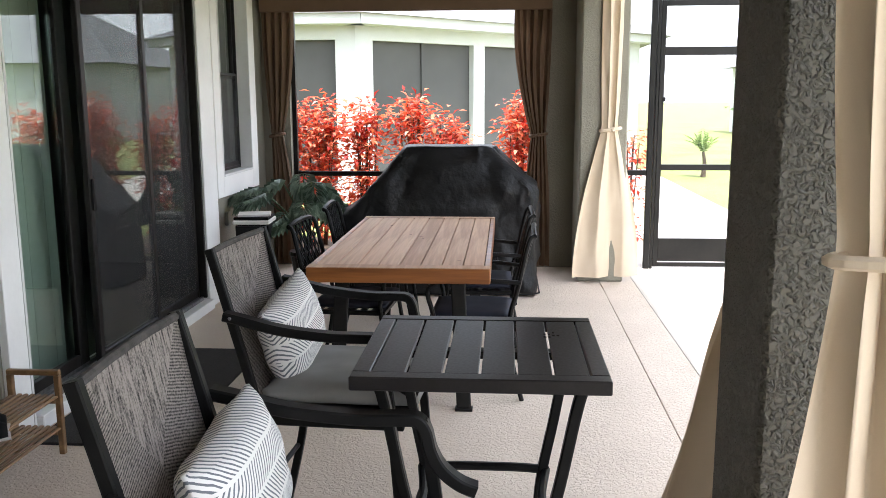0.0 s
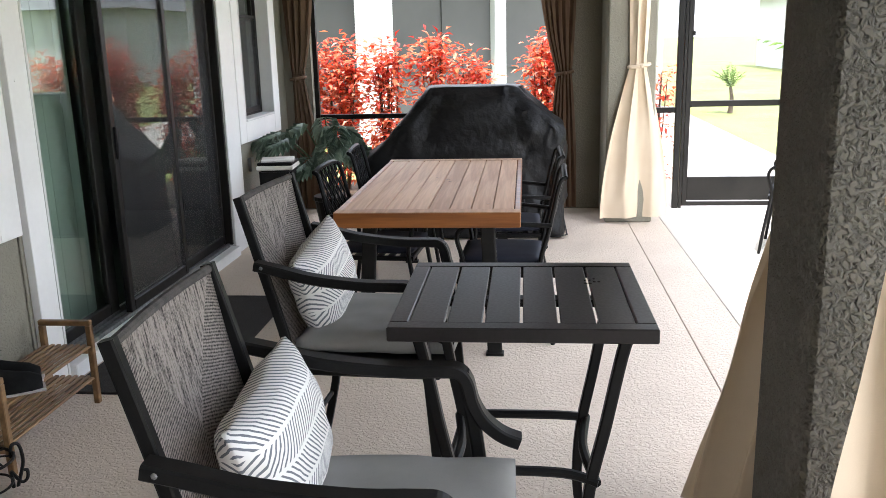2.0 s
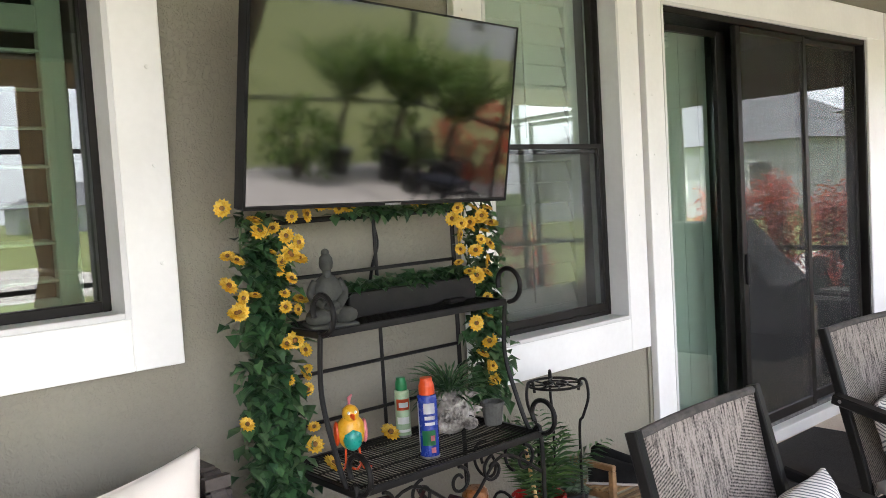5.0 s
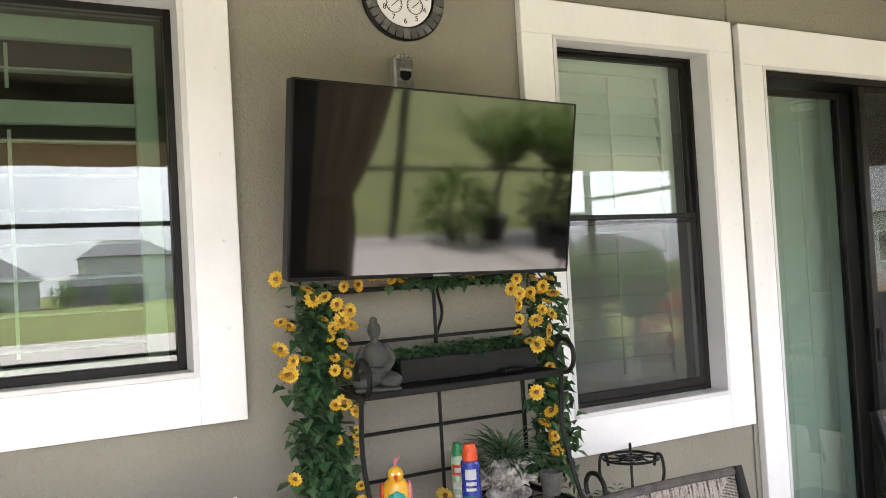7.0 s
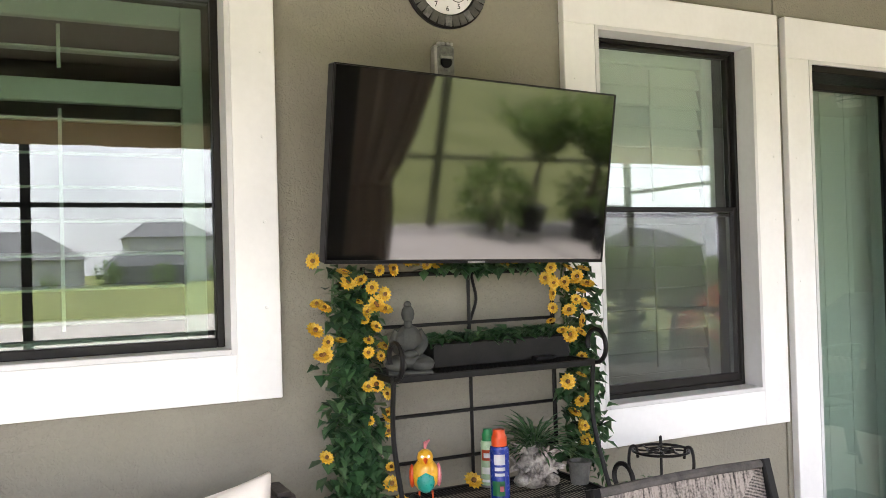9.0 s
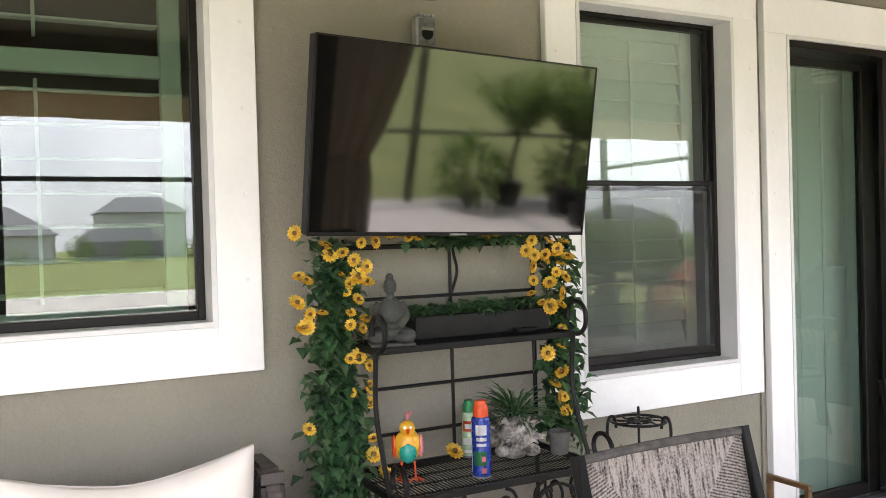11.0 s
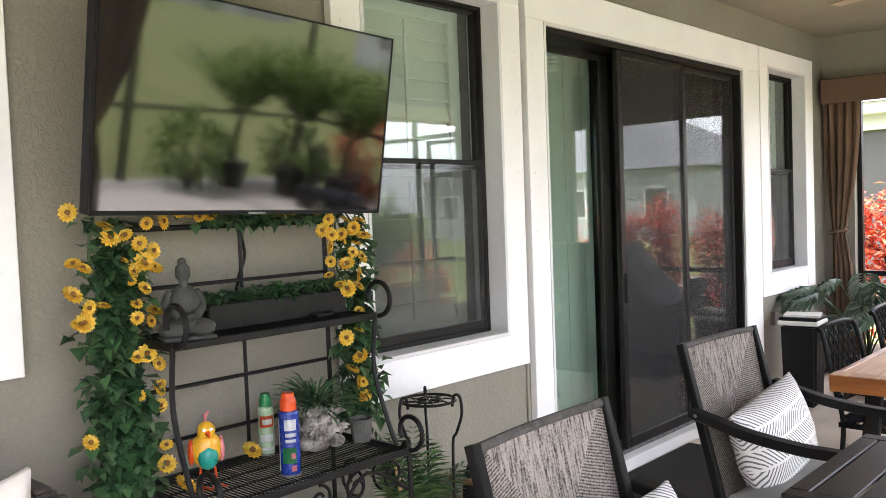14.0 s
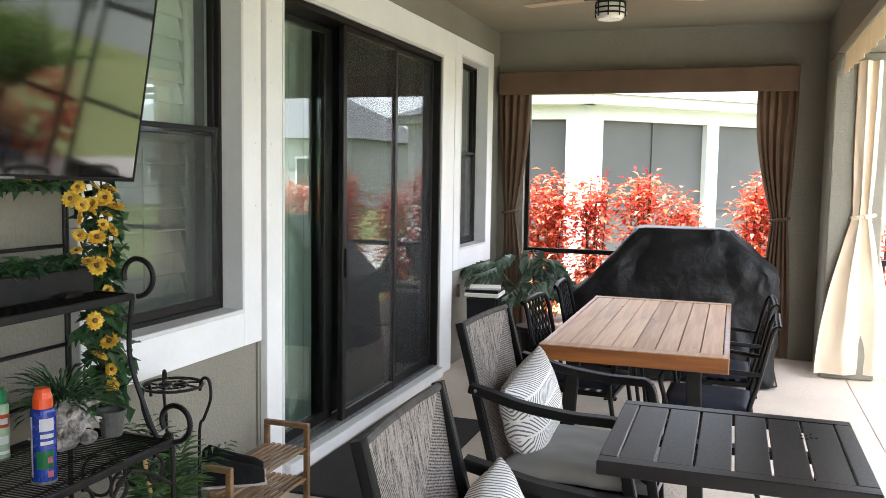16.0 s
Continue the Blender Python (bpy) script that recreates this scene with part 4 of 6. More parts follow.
def pillow(at, m, seed, sx=0.46, sz=0.285):
    bm = bmesh.new()
    cushion(bm, sz, sx, 0.15, n=18, puff=0.9, pinch=0.05, seed=seed, wr=0.012)
    bmesh.ops.transform(bm, matrix=pose(0, 0, 0, 0, -90, 0), verts=bm.verts)
    ob = part("pillow", bm, M_PILLOW, smooth=True)
    ob.matrix_world = m
    return tagged(ob, label="white lumbar pillow printed with dark slanted strokes", category="pillow", group="pillows on the high chairs")


C1 = pose(0.095, 1.676, 0, 0, 0, 1.3)
C2 = pose(-0.089, 2.891, 0, 0, 0, -3.8)
bar_chair((0.095, 1.676, 0), 1.3, 1)
bar_chair((-0.089, 2.891, 0), -3.8, 2)
pillow(0, C1 @ pose(-0.165, 0.05, 0.808, 3, -13, 0), 3, 0.43)
pillow(0, C2 @ pose(-0.17, 0.02, 0.815, 9, -13, 0), 4, 0.43)

bt = thing("bar_table", (0.407, 2.34, 0), "brown-black slatted metal high table", "table")
hx, hy, zt = 0.31, 0.295, 0.94
bm = bmesh.new()
box(bm, -hx, hx, -hy, -hy + 0.045, zt - 0.035, zt, bev=0.003)
box(bm, -hx, hx, hy - 0.045, hy, zt - 0.035, zt, bev=0.003)
box(bm, -hx, -hx + 0.045, -hy + 0.045, hy - 0.045, zt - 0.035, zt, bev=0.003)
box(bm, hx - 0.045, hx, -hy + 0.045, hy - 0.045, zt - 0.035, zt, bev=0.003)
part("table_frame", bm, M_TABLE_DARK, bt)
k = 6
pitch = (2 * hx - 0.09) / k
slat = finish(new_box(-pitch / 2 + 0.0035, pitch / 2 - 0.0035, -hy + 0.046, hy - 0.046, -0.012, 0.0, bev=0.002), "slat", M_TABLE_DARK)
for i in range(k):
    o = new("slat", slat)
    o.parent = bt
    o.matrix_basis = pose(-hx + 0.045 + pitch * (i + 0.5), 0, zt - 0.0015)
part("cross_bar", new_box(-hx + 0.02, hx - 0.02, -0.02, 0.02, zt - 0.036, zt - 0.016), M_BLACK, bt)
for sx in (-1, 1):
    for sy in (-1, 1):
        bm = bmesh.new()
        bar(bm, smooth_path([(sx * 0.27, sy * 0.20, zt - 0.035), (sx * 0.245, sy * 0.20, zt - 0.07), (sx * 0.205, sy * 0.19, 0.66), (sx * 0.165, sy * 0.18, 0.44), (sx * 0.17, sy * 0.20, 0.22), (sx * 0.24, sy * 0.24, 0.0)]), 0.028, 0.028)
        part("leg", bm, M_BLACK, bt)
for sy in (-1, 1):
    part("foot_rail", tube(smooth_path([(-0.19, sy * 0.19, 0.50), (-0.10, sy * 0.17, 0.515), (0.10, sy * 0.17, 0.515), (0.19, sy * 0.19, 0.50)]), 0.013, 8), M_BLACK, bt)
for sx in (-1, 1):
    part("side_rail", tube(smooth_path([(sx * 0.185, -0.19, 0.50), (sx * 0.165, 0, 0.50), (sx * 0.185, 0.19, 0.50)]), 0.013, 8), M_BLACK, bt)
# a couple of drops of dirt on the top
bm = bmesh.new()
for i in range(7):
    lathe(bm, [(0.006 - 0.0005 * i, 0.0), (0.003, 0.0015)], 7, (0.17 + 0.012 * (i % 4), 0.08 + 0.014 * (i // 2), zt - 0.001))
part("dirt_specks", bm, M_MAT, bt, "dark specks of dirt")

# ---- dining set ----
dt = thing("dining_table", (-0.074, 5.267, 0), "teak plank dining table with dark steel legs", "table")
hx, hy, zt, th = 0.468, 0.96, 0.75, 0.078
for sy in (-1, 1):
    y0, y1 = sorted((sy * hy, sy * (hy - 0.085)))
    part("end_board", new_box(-hx, hx, y0, y1, zt - th, zt, bev=0.004), M_TEAK_EDGE, dt, "orange-stained end board")
for sx in (-1, 1):
    x0, x1 = sorted((sx * hx, sx * (hx - 0.03)))
    part("side_board", new_box(x0, x1, -hy + 0.087, hy - 0.087, zt - th, zt, bev=0.004), M_TEAK_EDGE, dt)
k = 8
pitch = (2 * hx - 0.064) / k
plank = finish(new_box(-pitch / 2 + 0.0022, pitch / 2 - 0.0022, -hy + 0.0875, hy - 0.0875, -0.03, 0, bev=0.0025), "plank", M_TEAK)
for i in range(k):
    o = new("plank", plank)
    o.parent = dt
    o.matrix_basis = pose(-hx + 0.032 + pitch * (i + 0.5), 0, zt + 0.001 * (i % 2))
part("end_cap", new_box(-hx + 0.002, hx - 0.002, -hy + 0.002, -hy + 0.084, zt - 0.002, zt + 0.0015), M_TEAK, dt)
part("end_cap", new_box(-hx + 0.002, hx - 0.002, hy - 0.084, hy - 0.002, zt - 0.002, zt + 0.0015), M_TEAK, dt)
for i, (x, y, r) in enumerate(((0.02, 0.05, 0.016), (0.04, -0.02, 0.010), (-0.05, 0.12, 0.008), (0.30, -0.74, 0.010), (-0.22, 0.5, 0.009))):
    part("knot", turned([(r, 0), (r * 0.8, 0.0012)], 9, (x, y, zt + 0.001)), M_BARREL, dt, "dark knot in the planks")
for sx in (-1, 1):
    for sy in (-1, 1):
        bm = bmesh.new()
        bar(bm, [(sx * 0.30, sy * 0.86, zt - th), (sx * 0.335, sy * 0.93, 0.012)], 0.075, 0.02, side=(1, 0, 0))
        box(bm, sx * 0.335 - 0.045, sx * 0.335 + 0.045, sy * 0.93 - 0.03, sy * 0.93 + 0.03, 0, 0.012)
        part("leg", bm, M_IRON, dt, "flat dark steel leg")
    part("under_rail", new_box(sx * 0.30 - 0.02, sx * 0.30 + 0.02, -0.84, 0.84, zt - th - 0.03, zt - th), M_IRON, dt)


def dining_chair():
    """Cast metal armchair, facing local +x."""
    e = thing("dining_chair", (0, 0, 0), "black cast metal dining armchair with a lattice back and navy pad", "chair", "chairs round the dining table")
    top, low = (-0.30, 0.87), (-0.20, 0.43)

    def at(q):
        return (low[0] + (top[0] - low[0]) * q - 0.03 * math.sin(q * math.pi) * 0.4, low[1] + (top[1] - low[1]) * q)
    for s in (-1, 1):
        bm = bmesh.new()
        sweep(bm, smooth_path([(-0.325, 0.205 * s, 0.885), (-0.295, 0.215 * s, 0.85), (-0.245, 0.225 * s, 0.62), (-0.20, 0.225 * s, 0.43), (-0.22, 0.22 * s, 0.2), (-0.27, 0.22 * s, 0.0)]), 0.013, 8)
        part("back_leg", bm, M_BLACK, e)
        bm = bmesh.new()
        sweep(bm, smooth_path([(-0.255, 0.235 * s, 0.645), (-0.05, 0.265 * s, 0.66), (0.16, 0.27 * s, 0.652), (0.225, 0.27 * s, 0.60), (0.205, 0.265 * s, 0.50), (0.20, 0.25 * s, 0.43), (0.235, 0.25 * s, 0.2), (0.26, 0.25 * s, 0.0)], 5), 0.0125, 8, flat=1.3)
        part("arm_and_front_leg", bm, M_BLACK, e)
    part("top_rail", tube(smooth_path([(-0.325, -0.205, 0.885), (-0.32, -0.1, 0.902), (-0.32, 0.1, 0.902), (-0.325, 0.205, 0.885)]), 0.014, 8), M_BLACK, e)
    part("lower_back_rail", tube([(-0.225, -0.22, 0.53), (-0.23, 0.22, 0.53)], 0.010, 8), M_BLACK, e)
    bm = bmesh.new()
    for i in range(-5, 6):
        for s in (-1, 1):
            pts = []
            for j in range(9):
                q = j / 8
                y = i * 0.065 + s * (q - 0.5) * 0.22
                if abs(y) > 0.205:
                    continue
                z = 0.535 + q * 0.355
                pts.append((-0.23 - (z - 0.53) * 0.25, y, z))
            if len(pts) > 1:
                sweep(bm, pts, 0.0065, 5)
    part("lattice", bm, M_BLACK, e)
    bm = bmesh.new()
    box(bm, -0.215, 0.225, -0.25, -0.225, 0.405, 0.43, bev=0.003)
    box(bm, -0.215, 0.225, 0.225, 0.25, 0.405, 0.43, bev=0.003)
    box(bm, 0.205, 0.225, -0.225, 0.225, 0.405, 0.43, bev=0.003)
    box(bm, -0.215, -0.195, -0.225, 0.225, 0.405, 0.43, bev=0.003)
    part("seat_frame", bm, M_BLACK, e)
    sl = finish(new_box(0, 0.035, -0.235, 0.235, 0.412, 0.424, bev=0.002), "seat_slat", M_BLACK)
    for i in range(6):
        o = new("seat_slat", sl)
        o.parent = e
        o.matrix_basis = pose(-0.185 + i * 0.064, 0, 0)
    bm = bmesh.new()
    cushion(bm, 0.42, 0.44, 0.055, n=12, puff=0.5, m=pose(0.01, 0, 0.452), seed=9)
    part("seat_pad", bm, M_NAVY, e, "navy cloth seat pad", smooth=True)
    return e


dc = dining_chair()
dc.matrix_basis = pose(-0.40, 4.94, 0, 0, 0, -4)
copy_thing(dc, pose(-0.39, 5.76, 0, 0, 0, 2))
copy_thing(dc, pose(0.30, 4.72, 0, 0, 0, 178))
copy_thing(dc, pose(0.31, 5.48, 0, 0, 0, 181))
far_chair = copy_thing(dc, pose(2.45, 6.6, -0.002, 0, 0, 160))
far_chair["group"] = "patio chairs"
far_chair["label"] = "black cast metal armchair standing out on the deck"

# ---- covered grill ----
gm = bmesh.new()
n = 220
prof = [(0.0, 1.0), (0.25, 1.0), (0.45, 0.995), (0.62, 0.985), (0.78, 0.97), (0.9, 0.95), (1.0, 0.90)]
rings = []
levels = [0.02 + 0.03 * i for i in range(38)] + [1.15, 1.17, 1.185, 1.197, 1.205]
for z in levels:
    if z < 0.66:
        x0, x1 = -0.86, 0.72
    else:
        q = (z - 0.66) / (1.205 - 0.66)
        x0 = -0.86 + 0.50 * q ** 0.85
        x1 = 0.72 - (0.0 if z < 0.88 else 0.36 * ((z - 0.88) / 0.325) ** 0.9)
    y0, y1 = 6.93, 7.62
    if z > 0.85:
        q = (z - 0.85) / 0.355
        y0 += 0.16 * q ** 1.5
        y1 -= 0.10 * q ** 1.5
    ring = []
    for i in range(n):
        a = 2 * math.pi * i / n
        ca, sa = math.cos(a), math.sin(a)
        ex = 0.22
        px = (abs(ca) ** ex) * (1 if ca > 0 else -1)
        py = (abs(sa) ** ex) * (1 if sa > 0 else -1)
        x = (x0 + x1) / 2 + px * (x1 - x0) / 2
        y = (y0 + y1) / 2 + py * (y1 - y0) / 2
        dr = (1.2 - z) * 0.06
        w = noise.noise(Vector((x * 5.5, y * 5.5, z * 1.1))) * dr + 0.028 * noise.noise(Vector((x * 2.2 + 5, y * 3, z * 3.0))) + 0.05 * abs(noise.noise(Vector((x * 3.2 + z * 1.2, y * 3.2 + 3, z * 2.2)))) + 0.022 * abs(noise.noise(Vector((x * 7 - z * 4, y * 7, z * 5 + 8))))
        ridge = max(0.0, 1 - 5.5 * abs(noise.noise(Vector((x * 2.6 + 0.5 * z, y * 2.6 + 9, z * 0.9)))))
        crease = max(0.0, 1 - 7 * abs(noise.noise(Vector((x * 3.4 - 2.4 * z, y * 3.4 + 1.6 * z, z * 2.4 + 4)))))
        w += 0.026 * ridge ** 1.5 + 0.016 * crease ** 1.5
        out = Vector((px * 0.4, py, 0)).normalized()
        ring.append(gm.verts.new((x + out.x * w, y + out.y * w, z + (0.012 * noise.noise(Vector((x * 4, y * 4, 2))) if z > 1.1 else 0))))
    rings.append(ring)
for a, b in zip(rings, rings[1:]):
    for i in range(n):
        gm.faces.new((a[i], a[(i + 1) % n], b[(i + 1) % n], b[i]))
gm.faces.new(rings[-1])
gm.faces.new(rings[0][::-1])
gl = thing("grill", (0, 0, 0), "barbecue grill under a creased black cover", "grill")
part("cover", gm, M_COVER, gl, smooth=True)
hem = [(-0.90, 6.95, 0.03), (-0.88, 6.90, 0.03), (0.70, 6.90, 0.03), (0.75, 6.95, 0.03), (0.75, 7.60, 0.03), (0.70, 7.65, 0.03), (-0.86, 7.65, 0.03), (-0.90, 7.60, 0.03)]
part("hem", tube(hem, 0.006, 6, closed=True), M_COVER, gl)
for s_ in (-0.52, 0.40):
    part("strap", tube(smooth_path([(s_, 6.90, 0.35), (s_ + 0.01, 6.885, 0.22), (s_, 6.89, 0.06)]), 0.010, 6), M_COVER, gl, "hanging black strap")

# ---- doormat, bin, bench, sofa ----
bm = bmesh.new()
box(bm, -0.335, 0.335, -0.775, 0.775, 0.0, 0.014, bev=0.004)
solo("doormat", bm, M_MAT, "dark brown ribbed doormat by the sliding door", "doormat", at=(-1.41, 4.525, 0.0), rz=0)

bn = thing("trash_bin", (-1.545, 6.80, 0), "tall dark trash bin with papers on its lid", "trash bin", rz=4)
bm = bmesh.new()
for z0, z1, w0, w1 in ((0, 0.62, 0.115, 0.132),):
    vs = box(bm, -1, 1, -1, 1, z0, z1, bev=0.0)
    for v in vs:
        s = w0 if v.co.z < 0.1 else w1
        v.co.x, v.co.y = v.co.x * s, v.co.y * s
    bmesh.ops.bevel(bm, geom=bm.edges[:], offset=0.02, segments=2, affect="EDGES")
part("body", bm, M_COVER, bn)
part("rim", new_box(-0.145, 0.145, -0.145, 0.145, 0.615, 0.65, bev=0.008), M_PAPER, bn, "white liner folded over the rim")
part("lid", new_box(-0.138, 0.138, -0.138, 0.138, 0.65, 0.675, bev=0.006), M_BLACK, bn)
bm = bmesh.new()
box(bm, -0.13, 0.125, -0.105, 0.11, 0.6755, 0.692, bev=0.002)
solo("book", bm, M_PAPER, "white paper-covered book lying on the bin", "book", at=(-1.54, 6.80, 0.0), rz=14)

be = thing("shoe_bench", (-1.645, 3.33, 0), "two-tier brown slatted bamboo shoe bench", "bench")
for sy in (-1, 1):
    for sx in (-1, 1):
        part("leg", new_box(sx * 0.11 - 0.013, sx * 0.11 + 0.013, sy * 0.335 - 0.013, sy * 0.335 + 0.013, 0, 0.372, bev=0.003), M_BAMBOO, be)
    part("hand_rail", new_box(-0.123, 0.123, sy * 0.335 - 0.013, sy * 0.335 + 0.013, 0.372, 0.397, bev=0.004), M_BAMBOO, be)
    for z in (0.12, 0.27):
        part("end_rail", new_box(-0.097, 0.097, sy * 0.335 - 0.01, sy * 0.335 + 0.01, z - 0.03, z, bev=0.003), M_BAMBOO, be)
bs = finish(new_box(-0.0095, 0.0095, -0.345, 0.345, 0, 0.01, bev=0.003), "slat", M_BAMBOO)
for z in (0.12, 0.27):
    for i in range(8):
        o = new("slat", bs)
        o.parent = be
        o.matrix_basis = pose(-0.105 + i * 0.03, 0, z)


def shoe(at, rz):
    e = thing("shoe", at, "dark grey cloth slip-on shoe", "shoe", "shoes on the bench", rz)
    bm = bmesh.new()
    pts = [(-0.13, 0.035, 0.07), (-0.10, 0.036, 0.085), (-0.04, 0.037, 0.07), (0.03, 0.04, 0.055), (0.09, 0.042, 0.045), (0.13, 0.03, 0.03)]
    rings = []
    for x, w, h in pts:
        rings.append([bm.verts.new((x, w * math.cos(a), 0.014 + 1.5 * h * max(0, math.sin(a)))) for a in [math.pi * i / 8 for i in range(9)]])
    for a, b in zip(rings, rings[1:]):
        for i in range(8):
            bm.faces.new((a[i], a[i + 1], b[i + 1], b[i]))
    bm.faces.new(rings[0])
    bm.faces.new(rings[-1][::-1])
    part("upper", bm, M_SHOE, e, smooth=True)
    bm = bmesh.new()
    cushion(bm, 0.28, 0.082, 0.014, n=10, puff=0.2, m=pose(0.0, 0, 0.007))
    part("sole", bm, M_SOLE, e, "pale rubber sole")
    return e


shoe((-1.585, 3.10, 0.281), 34)
shoe((-1.65, 3.20, 0.281), 26)

sf = thing("sofa", (-1.20, 0.035, 0), "dark wicker sofa with cream cushions against the wall", "sofa")
part("base", new_box(-0.46, 0.36, -1.07, 1.07, 0.06, 0.32, bev=0.02), M_WICKER, sf)
for fx in (-0.44, 0.32):
    for fy in (-1.04, 1.06):
        part("foot", turned([(0.025, 0.0), (0.03, 0.07)], 12, (fx, fy, 0)), M_BLACK, sf)
part("back", new_box(-0.50, -0.38, -1.07, 1.07, 0.32, 0.82, bev=0.02), M_WICKER, sf)
for y in (-1.15, 1.085):
    ab = bmesh.new()
    side = [(-0.50, 0.06), (0.38, 0.06), (0.38, 0.56), (0.0, 0.59), (-0.18, 0.64), (-0.27, 0.80), (-0.33, 0.865), (-0.50, 0.865)]
    lo_ = [ab.verts.new((x, y, z)) for x, z in side]
    hi_ = [ab.verts.new((x, y + 0.07, z)) for x, z in side]
    ab.faces.new(lo_)
    ab.faces.new(hi_[::-1])
    for i in range(8):
        ab.faces.new((lo_[i], hi_[i], hi_[(i + 1) % 8], lo_[(i + 1) % 8]))
    bmesh.ops.bevel(ab, geom=ab.edges[:], offset=0.012, segments=2, affect="EDGES")
    a = part("arm", ab, M_WICKER, sf)
    st = bmesh.new()
    for i in range(24):
        for j in range(20):
            x, z = -0.48 + i * 0.035, 0.09 + j * 0.042 + (0.012 if i % 2 else 0)
            top_ = 0.56 if x > 0.0 else (0.86 if x < -0.30 else 0.56 + (0.0 - x) * 0.5)
            if z + 0.04 < top_:
                box(st, x, x + 0.028, y - 0.004, y + 0.074, z, z + 0.034)
    part("woven_skin", st, M_WICKER, a)
def sag(dy, z):
    return 0.075 * max(0.0, (z - 0.36) / 0.6) * (1 - min(1.0, abs(dy) / 0.35) ** 1.6)


for i, y in enumerate((-0.73, -0.03, 0.70)):
    bm = bmesh.new()
    cushion(bm, 0.66, 0.70, 0.16, n=12, puff=0.5, m=pose(0.02, y, 0.40), seed=i)
    part("seat_cushion", bm, M_SOFA, sf, "cream seat cushion", smooth=True)
    bm = bmesh.new()
    cushion(bm, 0.62, 0.70, 0.18, n=20, puff=0.8, m=pose(-0.29, y, 0.655, 0, -80, 0), seed=i + 5, pinch=0.0, wr=0.012)
    for v in bm.verts:
        v.co.z -= sag(v.co.y - y, v.co.z)
    bc = part("back_cushion", bm, M_SOFA, sf, "cream back cushion with a piped edge", smooth=True)
    m_ = pose(-0.29, y, 0.655, 0, -80, 0)
    pts = []
    for k_ in range(40):
        a = 2 * math.pi * k_ / 40
        ca, sa = math.cos(a), math.sin(a)
        q_ = (abs(ca) ** 8 + abs(sa) ** 8) ** (-1 / 8)
        p_ = m_ @ Vector((0.306 * q_ * ca, 0.346 * q_ * sa, 0.012))
        pts.append((p_.x, p_.y, p_.z - sag(p_.y - y, p_.z)))
    part("piping", tube(pts, 0.0055, 6, closed=True), M_SOFA, bc)

# ---- ceiling fan with a lantern light ----
fn = thing("ceiling_fan", (-0.50, 6.20, 0), "ceiling fan with pale blades and a caged drum light", "ceiling fan")
part("rod", tube([(0, 0, CEIL), (0, 0, 2.90)], 0.014), M_BRONZE, fn)
part("motor", turned([(0.05, 2.93), (0.10, 2.915), (0.115, 2.88), (0.10, 2.845), (0.06, 2.835)], 24), M_BRONZE, fn)
for i in range(5):
    bm = bmesh.new()
    vs = box(bm, 0.16, 0.68, -0.06, 0.06, 2.868, 2.876, bev=0.003)
    bmesh.ops.transform(bm, matrix=Matrix.Rotation(radians(72 * i + 20), 4, "Z"), verts=bm.verts)
    part("blade", bm, M_FANBLADE, fn)
    bm = bmesh.new()
    box(bm, 0.09, 0.20, -0.018, 0.018, 2.862, 2.867)
    bmesh.ops.transform(bm, matrix=Matrix.Rotation(radians(72 * i + 20), 4, "Z"), verts=bm.verts)
    part("blade_iron", bm, M_BRONZE, fn)
part("lamp_glass", turned([(0.09, 2.835), (0.098, 2.80), (0.098, 2.735), (0.085, 2.715)], 28), M_LAMP, fn, "frosted drum glass")
bm = bmesh.new()
for z in (2.825, 2.79, 2.755):
    sweep(bm, arc((0, 0, z), 0.104, 0, 345, 23, "xy"), 0.006, 6, closed=True)
for i in range(8):
    a = radians(45 * i)
    sweep(bm, [(0.104 * math.cos(a), 0.104 * math.sin(a), 2.835), (0.104 * math.cos(a), 0.104 * math.sin(a), 2.73)], 0.005, 6)
part("cage", bm, M_BRONZE, fn)

# windblown scraps on the floor
dbr = bmesh.new()
rr = random.Random(3)
for i in range(26):
    q = rr.uniform(-1, 1)
    x, y = -1.24 + 0.12 * q, 2.725 + 0.05 * q + rr.gauss(0, 0.012)
    vs = box(dbr, -0.5, 0.5, -0.5, 0.5, 0, 1)
    bmesh.ops.transform(dbr, matrix=pose(x, y, 0.0, 0, 0, rr.uniform(0, 180)) @ Matrix.Diagonal((rr.uniform(0.008, 0.035), rr.uniform(0.002, 0.006), 0.003, 1)), verts=vs)
solo("debris", dbr, M_MAT, "dark scraps of leaf litter on the floor", "litter", kind="stuff")

# ---- television on the wall ----
tv = thing("television", (-1.455, 1.855, 1.901), "wide flat black television tilted down on a wall bracket", "television")


def tilted(bm):
    bmesh.ops.transform(bm, matrix=pose(0, 0, 0, -1.1, 8.8, 3.2), verts=bm.verts)
    return bm


part("case", tilted(new_box(-0.035, 0.014, -0.567, 0.567, -0.318, 0.318, bev=0.004)), M_BLACK, tv)
part("display", tilted(new_box(0.0145, 0.017, -0.559, 0.559, -0.305, 0.312)), M_SCREENGLASS, tv, "glossy dark screen")
bm = bmesh.new()
box(bm, 0.0145, 0.019, -0.567, 0.567, -0.318, -0.308)
box(bm, 0.0145, 0.019, -0.567, 0.567, 0.314, 0.318)
box(bm, 0.0145, 0.019, -0.567, -0.561, -0.308, 0.314)
box(bm, 0.0145, 0.019, 0.561, 0.567, -0.308, 0.314)
part("bezel", tilted(bm), M_BLACK, tv)
part("badge", tilted(new_box(0.019, 0.0205, -0.035, 0.035, -0.317, -0.310)), M_GREY_METAL, tv)
bm = bmesh.new()
box(bm, -0.37, -0.04, -0.03, 0.03, -0.08, 0.08)
box(bm, -0.378, -0.362, -0.2, 0.2, -0.15, 0.15)
